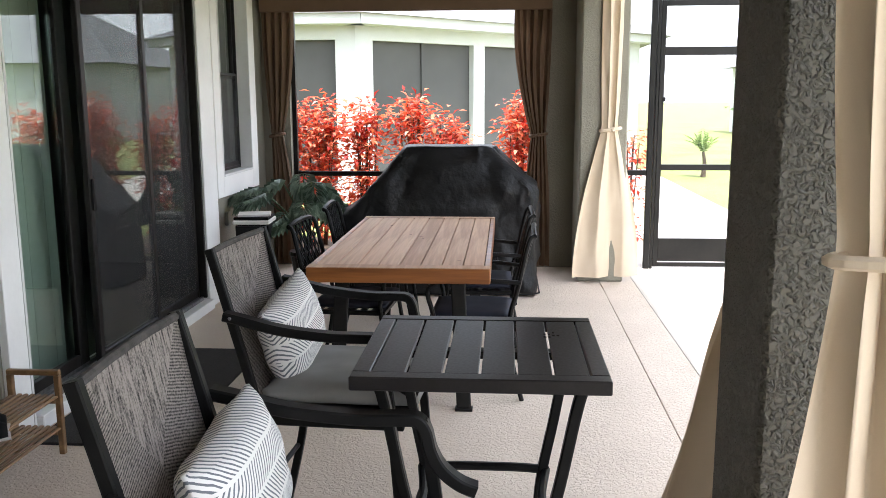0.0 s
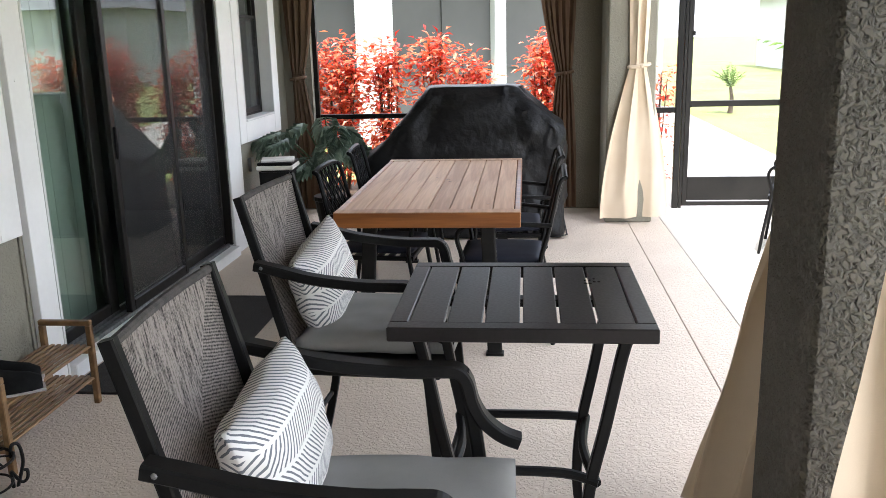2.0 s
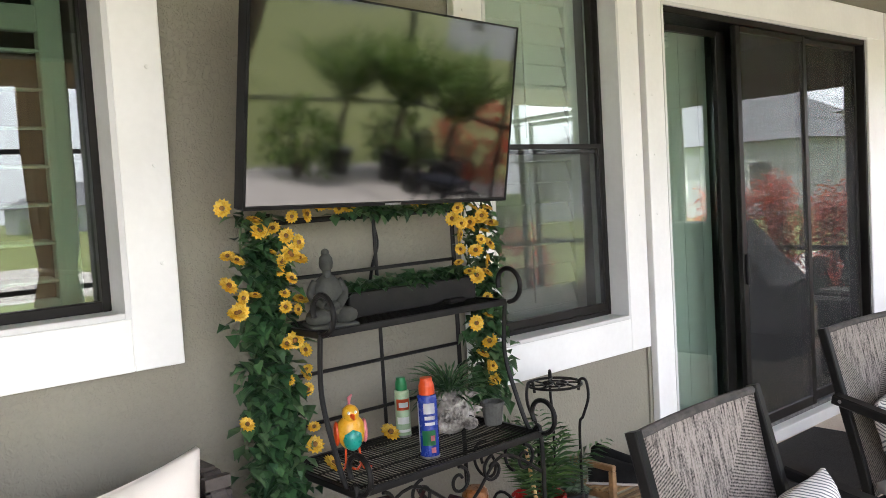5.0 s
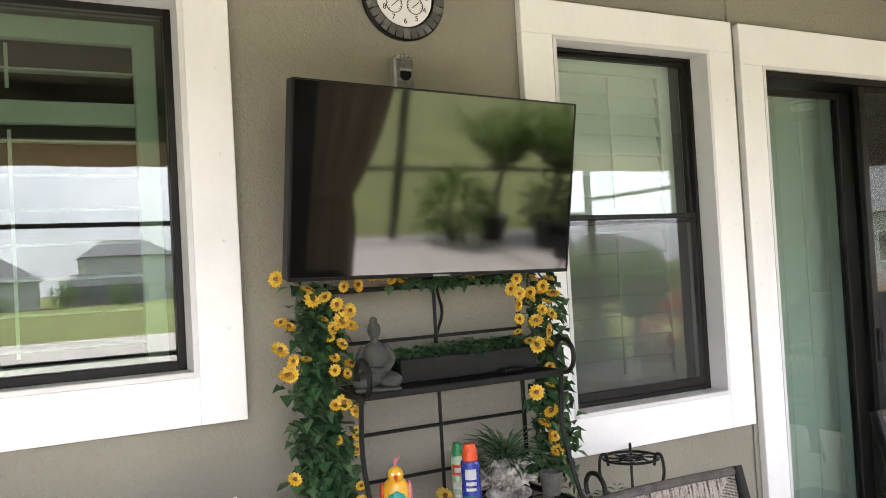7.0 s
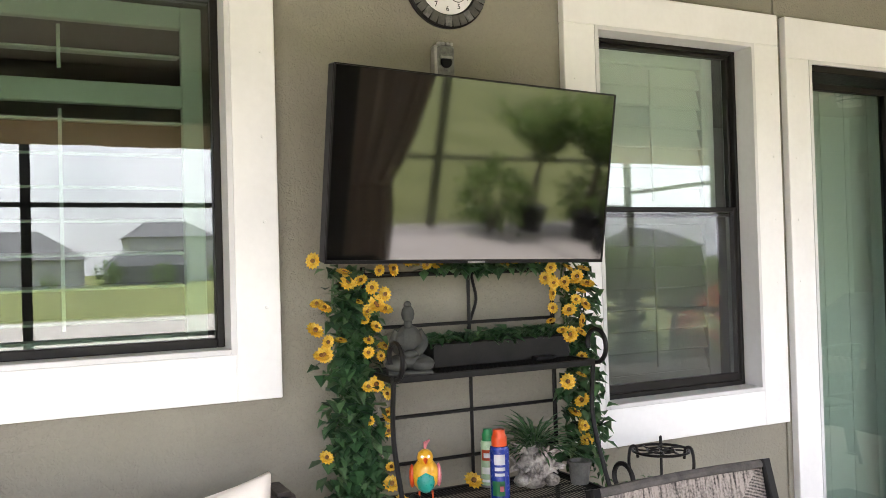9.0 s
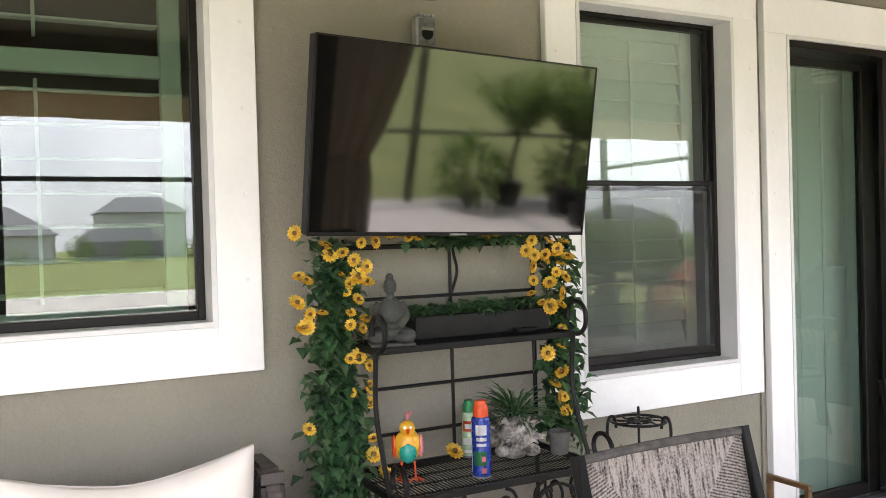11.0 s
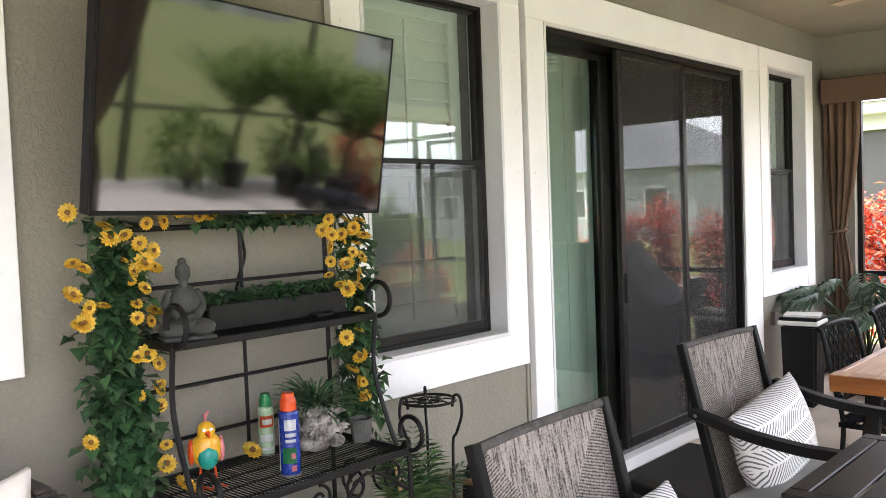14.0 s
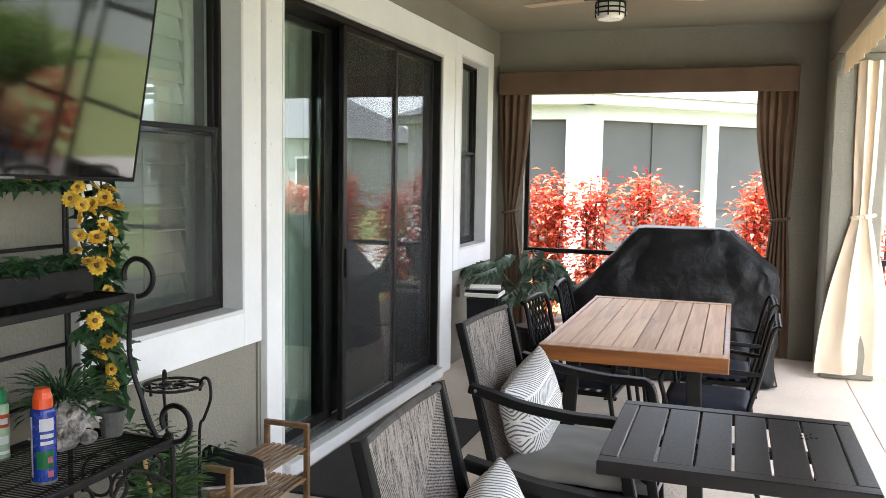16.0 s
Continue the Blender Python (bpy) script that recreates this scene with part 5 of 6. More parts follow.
part("bracket", bm, M_BLACK, tv)

ck = thing("wall_clock", (WX, 1.93, 2.685), "round outdoor clock with a slate tile rim and small dials", "clock")


def facing(bm):
    bmesh.ops.transform(bm, matrix=pose(0, 0, 0, 0, 90, 0), verts=bm.verts)
    return bm


part("case", facing(turned([(0.175, 0.0), (0.178, 0.02), (0.17, 0.028), (0.125, 0.028), (0.122, 0.02)], 40)), M_IRON, ck)
part("dial", facing(turned([(0.122, 0.0205), (0.121, 0.022)], 40)), M_WHITE, ck)
for i in range(30):
    bm = bmesh.new()
    vs = box(bm, 0.128, 0.171, -0.0145, 0.0145, 0.0282, 0.033, bev=0.002)
    bmesh.ops.transform(bm, matrix=pose(0, 0, 0, 0, 90, 0) @ Matrix.Rotation(radians(12 * i), 4, "Z"), verts=bm.verts)
    part("tile", bm, M_STONE if i % 3 else M_GREY_METAL, ck)


def letters(body, size, m, material, parent, name="numeral"):
    cu = bpy.data.curves.new(name, "FONT")
    cu.body, cu.size, cu.align_x, cu.align_y, cu.extrude = body, size, "CENTER", "CENTER", 0.0006
    tmp = bpy.data.objects.new(name, cu)
    scene.collection.objects.link(tmp)
    dg = bpy.context.evaluated_depsgraph_get()
    me = bpy.data.meshes.new_from_object(tmp.evaluated_get(dg))
    bpy.data.objects.remove(tmp)
    me.materials.clear()
    me.materials.append(material)
    o = new(name, me)
    if parent is not None:
        o.parent = parent
    o.matrix_basis = m
    return o


for i in range(1, 13):
    a = radians(90 - 30 * i)
    letters(str(i), 0.030, pose(0.0228, 0.100 * math.cos(a), 0.100 * math.sin(a), 90, 0, 90), M_BLACK, ck)
for y in (-0.045, 0.045):
    ring_ = [(0.0232, y + 0.034 * math.cos(radians(15 * k_)), -0.035 + 0.034 * math.sin(radians(15 * k_))) for k_ in range(24)]
    part("small_dial", tube(ring_, 0.0016, 6, closed=True), M_BLACK, ck, "thin dark ring of a small gauge")
    q = bmesh.new()
    for k_ in range(13):
        a = radians(-40 + 260 * k_ / 12)
        bar(q, [(0.0232, y + 0.026 * math.cos(a), -0.035 + 0.026 * math.sin(a)), (0.0232, y + 0.031 * math.cos(a), -0.035 + 0.031 * math.sin(a))], 0.002, 0.001, side=(0, -math.sin(a), math.cos(a)))
    part("gauge_ticks", q, M_BLACK, ck)
    q = bmesh.new()
    bar(q, [(0.0245, y - 0.012, -0.045), (0.0245, y + 0.018, -0.02)], 0.003, 0.0015, side=(0, 1, -1))
    part("pointer", q, M_BLACK, ck)
for ang, ln in ((60, 0.06), (150, 0.085)):
    q = bmesh.new()
    a = radians(ang)
    bar(q, [(0.026, 0, 0), (0.026, ln * math.cos(a), ln * math.sin(a))], 0.007, 0.002, side=(0, -math.sin(a), math.cos(a)))
    part("clock_hand", q, M_BLACK, ck)

ob_ = thing("outlet_box", (WX, 1.90, 2.365), "grey weatherproof wall outlet box", "outlet")
part("box", new_box(0, 0.05, -0.042, 0.042, -0.07, 0.07, bev=0.008), M_ALUMINIUM, ob_)
part("cover", new_box(0.05, 0.057, -0.036, 0.036, -0.06, 0.06, bev=0.004), M_GREY_METAL, ob_)
for y_ in (-0.026, -0.009, 0.009, 0.026):
    part("hinge_lug", new_box(0.036, 0.058, y_ - 0.006, y_ + 0.006, 0.066, 0.078, bev=0.002), M_ALUMINIUM, ob_)
q = facing(turned([(0.024, 0.057), (0.023, 0.062)], 16))
part("socket", q, M_BLACK, ob_)
part("flap", new_box(0.058, 0.066, -0.026, 0.026, 0.012, 0.022, bev=0.002), M_ALUMINIUM, ob_)
solo("power_cord", tube(smooth_path([(-1.80, 1.98, 1.62), (-1.80, 1.995, 1.52), (-1.81, 2.015, 1.44), (-1.815, 1.99, 1.36), (-1.80, 1.96, 1.28), (-1.79, 1.95, 1.20)]), 0.006, 6), M_BLACK, "black power cord hanging down the wall", "cord")
# added raised strip, in place of the line of lit stucco between the trims
cn = bmesh.new()
box(cn, WX, WX + 0.012, 3.705, 3.722, 0.0, 2.98, bev=0.003)
solo("conduit", cn, M_STUCCO, "added strip in place of lit stucco beside the door trim", "conduit", kind="structure")
oc = thing("wall_outlet", (WX, 6.98, 0.62), "small grey wall outlet by the bin", "outlet")
part("cover", new_box(0, 0.03, -0.035, 0.035, -0.055, 0.055, bev=0.004), M_GREY_PLASTIC, oc)

# ---- iron rack ----
rk = thing("bakers_rack", (0, 0, 0), "black iron bakers rack with mesh shelves and scrolled sides", "rack")
RY0, RY1 = 1.505, 2.305
US, LS = 1.205, 0.74


def mesh_shelf(x0, x1, z, wires):
    fr = bmesh.new()
    for a, b in (((x0, RY0, z), (x0, RY1, z)), ((x1, RY0, z), (x1, RY1, z)), ((x0, RY0, z), (x1, RY0, z)), ((x0, RY1, z), (x1, RY1, z))):
        bar(fr, [a, b], 0.016, 0.022, side=(1, 0, 0) if a[0] == b[0] else (0, 1, 0))
    sh = part("shelf", fr, M_IRON, rk)
    wr = bmesh.new()
    for i in range(wires):
        y = RY0 + (RY1 - RY0) * (i + 0.5) / wires
        sweep(wr, [(x0, y, z + 0.004), (x1, y, z + 0.004)], 0.0022, 5)
    for i in range(4):
        x = x0 + (x1 - x0) * (i + 0.5) / 4
        sweep(wr, [(x, RY0, z), (x, RY1, z)], 0.0035, 5)
    part("wire_mesh", wr, M_IRON, sh)


mesh_shelf(-1.710, -1.445, US, 60)
mesh_shelf(-1.710, -1.300, LS, 56)
mesh_shelf(-1.710, -1.300, 0.22, 40)
for y in (RY0, RY1):
    part("post", tube([(-1.710, y, 0.0), (-1.710, y, 1.58)], 0.009), M_IRON, rk)
    part("front_post", tube(smooth_path([(-1.300, y, 0.0), (-1.300, y, 0.30), (-1.300, y, LS), (-1.350, y, 0.74), (-1.410, y, 0.86), (-1.460, y, 1.02), (-1.445, y, US)]), 0.0085), M_IRON, rk)
    part("ring", tube(spiral((-1.425, y, US + 0.068), 0.066, 0.05, -90, 200, 22, "xz"), 0.009, 8), M_IRON, rk)
    part("ring", tube(spiral((-1.290, y, LS + 0.068), 0.066, 0.045, -90, 215, 22, "xz"), 0.009, 8), M_IRON, rk)
    bm = bmesh.new()
    for c, r, a0, a1 in (((-1.430, y, 0.60), 0.09, 90, -60), ((-1.590, y, 0.58), 0.08, 90, 270), ((-1.510, y, 0.42), 0.07, -30, 250)):
        sweep(bm, spiral(c, r, r * 0.3, a0, a1 + 300, 26, "xz"), 0.006, 6)
    part("side_scroll", bm, M_IRON, rk)
for z in (0.86, 1.03, 1.36, 1.55):
    part("back_rail", tube([(-1.710, RY0, z), (-1.710, RY1, z)], 0.007 if z < 1.5 else 0.010), M_IRON, rk)
part("back_upright", tube([(-1.710, 1.93, LS), (-1.710, 1.93, 1.55)], 0.007), M_IRON, rk)
bm = bmesh.new()
for i in range(5):
    y = RY0 + 0.09 + i * 0.155
    s = 1 if i % 2 else -1
    sweep(bm, spiral((-1.300, y, LS - 0.065), 0.048, 0.016, 90, 90 + s * 420, 26, "yz"), 0.006, 6)
sweep(bm, smooth_path([(-1.300, RY0, LS - 0.14), (-1.300, RY0 + 0.2, LS - 0.03), (-1.300, 1.93, LS - 0.15), (-1.300, RY1 - 0.2, LS - 0.03), (-1.300, RY1, LS - 0.14)]), 0.006, 6)
part("front_scroll", bm, M_IRON, rk)

# ---- on the rack ----
bd = bmesh.new()
blob(bd, (0, 0, 0.05), 0.085, (0.75, 1.0, 0.42), 0.08)
blob(bd, (0.03, 0.05, 0.04), 0.055, (0.9, 0.9, 0.6), 0.05)
blob(bd, (0.03, -0.05, 0.04), 0.055, (0.9, 0.9, 0.6), 0.05)
blob(bd, (-0.01, 0, 0.125), 0.062, (0.72, 0.95, 1.15), 0.05)
for s in (-1, 1):
    sweep(bd, smooth_path([(-0.012, 0.040 * s, 0.168), (-0.005, 0.062 * s, 0.118), (0.04, 0.025 * s, 0.078)]), [0.018] * 12 + [0.013], 8)
blob(bd, (0.045, 0, 0.08), 0.024, (1, 1.3, 0.7))
blob(bd, (-0.005, 0, 0.235), 0.032, (0.95, 0.85, 1.2))
blob(bd, (-0.008, 0, 0.272), 0.016, (1, 1, 1))
lathe(bd, [(0.016, 0.17), (0.016, 0.21)], 10)
box(bd, -0.065, 0.085, -0.09, 0.09, 0.0, 0.016, bev=0.006)
solo("statue", bd, M_STATUE, "small seated figure of grey cast stone", "statue", at=(-1.53, 1.60, US + 0.008), rz=-18, smooth=True).scale = (0.86, 0.86, 0.86)

pl = thing("planter_box", (-1.635, 2.01, US + 0.008), "long dark metal planter with low greenery", "planter")
bm = bmesh.new()
box(bm, -0.045, 0.045, -0.29, 0.29, 0.0, 0.085, bev=0.004)
part("trough", bm, M_IRON, pl)
L = Leaves(11)
for i in range(220):
    y = L.r.uniform(-0.27, 0.27)
    L.leaf((L.r.uniform(-0.03, 0.03), y, L.r.uniform(0.08, 0.11)), L.any_way(0.6) + Vector((0.3, 0, 0.15)), L.r.uniform(0.045, 0.075), L.r.uniform(0.025, 0.045))
L.ob("greenery", M_LEAF, pl)
solo("remote_control", new_box(-0.018, 0.018, -0.045, 0.045, 0, 0.016, bev=0.004), M_BLACK, "small black remote lying on the shelf", "remote control", at=(-1.565, 2.165, US + 0.008), rz=8)


def can(name, at, body, cap, r, h, label, rz):
    e = thing(name, at, label, "spray can", rz=rz)
    part("can", turned([(r * 0.94, 0), (r, 0.006), (r, h * 0.76), (r * 0.93, h * 0.785), (r * 0.7, h * 0.80)], 24), body, e)
    part("base_rim", turned([(r * 0.97, 0.0), (r * 1.01, 0.002), (r * 1.01, 0.008), (r * 0.99, 0.009)], 24), M_GREY_METAL, e)
    part("cap", turned([(r * 0.80, h * 0.785), (r * 0.80, h * 0.90), (r * 0.62, h * 0.96), (r * 0.60, h), (r * 0.4, h)], 20), cap, e)
    return e


def wrap(e, r, z0, z1, a0, a1, material, name, n=8):
    """A printed patch lying round the can."""
    bm = bmesh.new()
    lo, hi = [], []
    for i in range(n + 1):
        a = radians(a0 + (a1 - a0) * i / n)
        lo.append(bm.verts.new((r * math.cos(a), r * math.sin(a), z0)))
        hi.append(bm.verts.new((r * math.cos(a), r * math.sin(a), z1)))
    for i in range(n):
        bm.faces.new((lo[i], lo[i + 1], hi[i + 1], hi[i]))
    bmesh.ops.solidify(bm, geom=bm.faces[:], thickness=0.0006)
    return part(name, bm, material, e)


LZ = LS + 0.008
c = can("spray_can", (-1.395, 1.868, LZ), M_BLUE, M_ORANGE, 0.033, 0.265, "tall blue insect spray can with an orange cap", -30)
wrap(c, 0.0336, 0.15, 0.185, -34, 34, M_WHITE, "label_bar")
wrap(c, 0.0336, 0.13, 0.142, -30, 34, M_WHITE, "label_bar")
wrap(c, 0.0336, 0.112, 0.122, -30, 30, M_WHITE, "label_bar")
wrap(c, 0.0334, 0.045, 0.095, -50, 30, M_GREEN, "label_patch")
wrap(c, 0.0337, 0.02, 0.038, 0, 28, M_PINK, "label_patch")
wrap(c, 0.0337, 0.06, 0.078, 0, 24, M_PINK, "label_patch")
wrap(c, 0.0336, 0.02, 0.19, -85, -70, M_WHITE, "label_bar")
c = can("spray_can", (-1.655, 1.965, LZ), M_PALEGREEN, M_GREEN, 0.027, 0.215, "slim pale green insect spray can with a green cap", -25)
wrap(c, 0.0276, 0.10, 0.14, -60, 50, M_ORANGE, "label_patch")
wrap(c, 0.0278, 0.11, 0.128, -40, 35, M_WHITE, "label_bar")
wrap(c, 0.0276, 0.02, 0.03, -60, 50, M_WHITE, "label_bar")
wrap(c, 0.0276, 0.05, 0.075, -60, 40, M_WHITE, "label_bar")

rs = thing("rooster_ornament", (-1.52, 1.645, LZ), "painted metal rooster ornament in yellow and teal", "ornament", rz=-22)
bm = bmesh.new()
blob(bm, (0, 0, 0.115), 0.05, (0.72, 0.95, 1.25), 0.05)
blob(bm, (0.008, 0, 0.175), 0.030, (1, 0.95, 1.0))
part("body", bm, M_YELLOW, rs, smooth=True)
bm = bmesh.new()
blob(bm, (0.02, 0, 0.095), 0.043, (0.55, 0.75, 0.95), 0.02)
part("breast", bm, M_TEAL, rs, smooth=True)
for s in (-1, 1):
    bm = bmesh.new()
    blob(bm, (-0.008, 0.046 * s, 0.11), 0.035, (0.6, 0.3, 1.2), 0.03)
    part("wing", bm, M_PINK if s > 0 else M_ORANGE, rs, smooth=True)
    bm = bmesh.new()
    sweep(bm, [(0.005, 0.022 * s, 0.06), (0.01, 0.026 * s, 0.008)], 0.004, 6)
    for a in (-30, 0, 30):
        sweep(bm, [(0.01, 0.026 * s, 0.006), (0.01 + 0.045 * math.cos(radians(a)), 0.026 * s + 0.045 * math.sin(radians(a)), 0.004)], 0.004, 5)
    sweep(bm, [(0.01, 0.026 * s, 0.006), (-0.015, 0.026 * s, 0.004)], 0.004, 5)
    part("foot", bm, M_ORANGE, rs)
    bm = bmesh.new()
    blob(bm, (0.033, 0.011 * s, 0.183), 0.006, sub=1)
    part("eye", bm, M_WHITE, rs)
part("beak", tube([(0.034, 0, 0.172), (0.056, 0, 0.164)], [0.009, 0.002], 8), M_ORANGE, rs)
bm = bmesh.new()
for i in range(4):
    sweep(bm, smooth_path([(0.0 - i * 0.006, 0, 0.198), (-0.005 - i * 0.008, 0.003 * i, 0.215), (-0.015 - i * 0.01, 0.006 * i, 0.222)]), 0.004, 5)
part("comb", bm, M_PINK, rs)

fp = thing("face_planter", (-1.54, 2.10, LZ), "whitewashed stone planter carved as a bearded tree face", "planter", rz=-25)
bm = bmesh.new()
blob(bm, (0, 0, 0.08), 0.075, (0.8, 0.9, 1.15), 0.18)
blob(bm, (0.055, 0, 0.085), 0.016, (1, 0.8, 1.6))
for s in (-1, 1):
    blob(bm, (0.048, 0.025 * s, 0.103), 0.012, (0.8, 1.4, 0.7))
    blob(bm, (0.04, 0.055 * s, 0.04), 0.03, (1, 1, 0.8), 0.2)
part("face", bm, M_WHITE_STONE, fp, smooth=True)
rr = random.Random(5)
for i in range(26):
    bm = bmesh.new()
    a = rr.uniform(-1.9, 1.9)
    z = rr.uniform(0.06, 0.14)
    b0 = Vector((0.045 * math.cos(a), 0.062 * math.sin(a), z))
    out = Vector((0.5 * math.cos(a), math.sin(a), rr.uniform(0.2, 1.4))).normalized()
    if z < 0.085:
        out = Vector((0.5 * math.cos(a), math.sin(a), rr.uniform(-0.7, 0.1))).normalized()
    ln = rr.uniform(0.028, 0.055)
    sweep(bm, [b0, b0 + out * ln * 0.6 + Vector((0, 0, 0.006)), b0 + out * ln], [0.010, 0.008, 0.003], 5)
    part("twig", bm, M_WHITE_STONE, fp)
L = Leaves(21)
for i in range(150):
    a, e_ = L.r.uniform(0, 2 * math.pi), L.r.uniform(0.2, 1.3)
    way = Vector((math.cos(a) * math.cos(e_), math.sin(a) * math.cos(e_), math.sin(e_)))
    p0 = Vector((-0.02, 0, 0.13)) + way * 0.02
    ln = L.r.uniform(0.10, 0.20)
    for q in range(3):
        pp = p0 + way * ln * (q / 3) - Vector((0, 0, 0.06 * (q / 3) ** 2))
        L.leaf(pp, way + Vector((0, 0, -0.3 * q)), ln * 0.4, 0.010, 0.1, 0.15)
L.ob("spiky_leaves", M_LEAF, fp)
pot = thing("small_pot", (-1.510, 2.275, LZ), "small dark clay pot on the rack", "pot")
part("pot", turned([(0.032, 0), (0.042, 0.07), (0.046, 0.072), (0.046, 0.085), (0.038, 0.085), (0.036, 0.07)], 18), M_STONE, pot)


# sunflowers and garlands
def flower_meshes():
    bm = bmesh.new()
    for layer, (r, k, t) in enumerate(((0.042, 13, 0.15), (0.038, 12, 0.55), (0.028, 10, 1.1))):
        for i in range(k):
            a = 2 * math.pi * (i + 0.5 * layer) / k
            ca, sa = math.cos(a), math.sin(a)
            up = r * t * 0.5
            v = [(0.010 * ca, 0.010 * sa, 0.002), (0.62 * r * ca - 0.0115 * sa, 0.62 * r * sa + 0.0115 * ca, up * 0.8), (r * ca, r * sa, up), (0.62 * r * ca + 0.0115 * sa, 0.62 * r * sa - 0.0115 * ca, up * 0.8)]
            vs = [bm.verts.new(p_) for p_ in v]
            bm.faces.new(vs)
    pm = finish(bm, "petals", M_PETAL)
    dm = finish(turned([(0.009, 0.004), (0.010, 0.011), (0.006, 0.015)], 12), "seed_head", M_DISC)
    return pm, dm


PETALS, SEEDS = flower_meshes()


def flower(parent, m, size=1.0):
    o = new("sunflower", PETALS)
    o.parent = parent
    o.matrix_basis = m @ Matrix.Scale(size, 4)
    s = new("seed_head", SEEDS)
    s.parent = o
    return o


def garland(x, y0, y1, z0, z1, flowers, leaves, seed, label, dense_low):
    e = thing("flower_garland", (0, 0, 0), label, "garland", "sunflower garlands on the rack")
    r = random.Random(seed)
    st = bmesh.new()
    for k_ in range(3):
        pts = [(x + r.uniform(-0.02, 0.02), (y0 + y1) / 2 + (y1 - y0) * 0.3 * math.sin(i * 0.9 + k_ * 2), z1 + (z0 - z1) * i / 12) for i in range(13)]
        sweep(st, smooth_path(pts, 3), 0.004, 5)
    part("stem", st, M_GREENSTEM, e)
    L = Leaves(seed)
    for i in range(leaves):
        q = L.r.random() ** dense_low
        z = z1 + (z0 - z1) * q
        wdt = (y1 - y0) / 2 * (0.75 + 0.35 * q)
        yy = (y0 + y1) / 2 + max(-1.15, min(1.15, L.r.gauss(0, 0.45))) * wdt
        xx = x + L.r.uniform(-0.03, 0.06) * (0.6 + 0.6 * q)
        L.leaf((xx, yy, z), L.any_way() + Vector((0.5, 0, -0.35)), L.r.uniform(0.038, 0.072), L.r.uniform(0.034, 0.058), L.r.uniform(-0.1, 0.35), 0.3)
    L.ob("crown", M_LEAF, e)
    for (yy, z) in flowers:
        yy, z = yy - (0.045 if yy < 1.68 else 0.085), z + 0.008 + 0.03 * (1.55 - z)
        tilt = r.uniform(15, 100)
        flower(e, pose(x + r.uniform(0.05, 0.08), yy, z, 0, tilt, r.uniform(-70, 40)), r.uniform(0.52, 0.84))
    return e


r = random.Random(77)
left_f = [(1.33, 1.60), (1.345, 1.45), (1.33, 1.36), (1.37, 1.32), (1.35, 1.27), (1.44, 1.555), (1.46, 1.525), (1.535, 1.50), (1.585, 1.475), (1.49, 1.45), (1.585, 1.42), (1.55, 1.36), (1.52, 1.315), (1.585, 1.285), (1.545, 1.16), (1.59, 1.12), (1.59, 1.05), (1.59, 0.985), (1.59, 0.86), (1.59, 0.80), (1.36, 0.92), (1.57, 1.56), (1.615, 1.565)]
left_f += [(r.uniform(1.50, 1.61), r.uniform(0.78, 1.56)) for i in range(11)] + [(r.uniform(1.33, 1.50), r.uniform(1.25, 1.58)) for i in range(3)]
garland(-1.655, 1.325, 1.54, 0.25, 1.58, left_f, 2100, 31, "artificial sunflower garland with dense green leaves", 0.85)
right_f = [(2.30, 1.55), (2.38, 1.545), (2.45, 1.54), (2.285, 1.51), (2.41, 1.49), (2.44, 1.45), (2.30, 1.45), (2.41, 1.42), (2.375, 1.38), (2.45, 1.40), (2.30, 1.34), (2.43, 1.335), (2.42, 1.29), (2.35, 1.30), (2.42, 1.12), (2.36, 1.10), (2.42, 1.02), (2.40, 0.97), (2.43, 0.92), (2.42, 0.86)]
right_f += [(r.uniform(2.29, 2.46), r.uniform(1.25, 1.56)) for i in range(9)] + [(r.uniform(2.38, 2.45), r.uniform(0.84, 1.2)) for i in range(4)]
garland(-1.640, 2.28, 2.46, 0.78, 1.58, right_f, 620, 32, "artificial sunflower garland with sparse green leaves", 0.8)
top_f = [(1.68 + i * 0.052 + r.uniform(-0.012, 0.012), 1.585 + r.uniform(-0.01, 0.012)) for i in range(13)]
garland(-1.650, 1.66, 2.3, 1.56, 1.59, top_f, 110, 33, "artificial sunflower garland along the top rail", 1.0)
for x, y, rz in ((-1.642, 1.893, 10), (-1.50, 1.555, 40)):
    f1 = thing("fallen_sunflower", (x, y, LZ + 0.012), "single artificial sunflower lying on the shelf", "flower", rz=rz)
    flower(f1, pose(0, 0, 0.02, 0, 40, 0), 0.95)

# ---- under and beside the rack ----
lg = thing("log_ornament", (-1.55, 2.20, 0.228), "varnished carved log ornament standing on the low shelf", "ornament")
part("log", turned([(0.046, 0), (0.05, 0.015), (0.048, 0.10), (0.043, 0.115), (0.043, 0.13), (0.049, 0.145), (0.050, 0.26), (0.046, 0.28), (0.036, 0.29)], 20), M_BARREL, lg)
for c_, r_ in (((0.046, 0.012, 0.20), 0.016), ((0.046, -0.012, 0.06), 0.014)):
    bm = bmesh.new()
    blob(bm, c_, r_, (0.5, 1, 1), 0.3)
    part("carving", bm, M_WHITE_STONE, lg, "pale carved knot")
mp_ = thing("maroon_plant", (-1.53, 1.91, 0.228), "dark maroon foliage plant in a pot", "potted plant")
part("pot", turned([(0.07, 0), (0.095, 0.13), (0.102, 0.135), (0.10, 0.15), (0.085, 0.15)], 18), M_STONE, mp_)
L = Leaves(41)
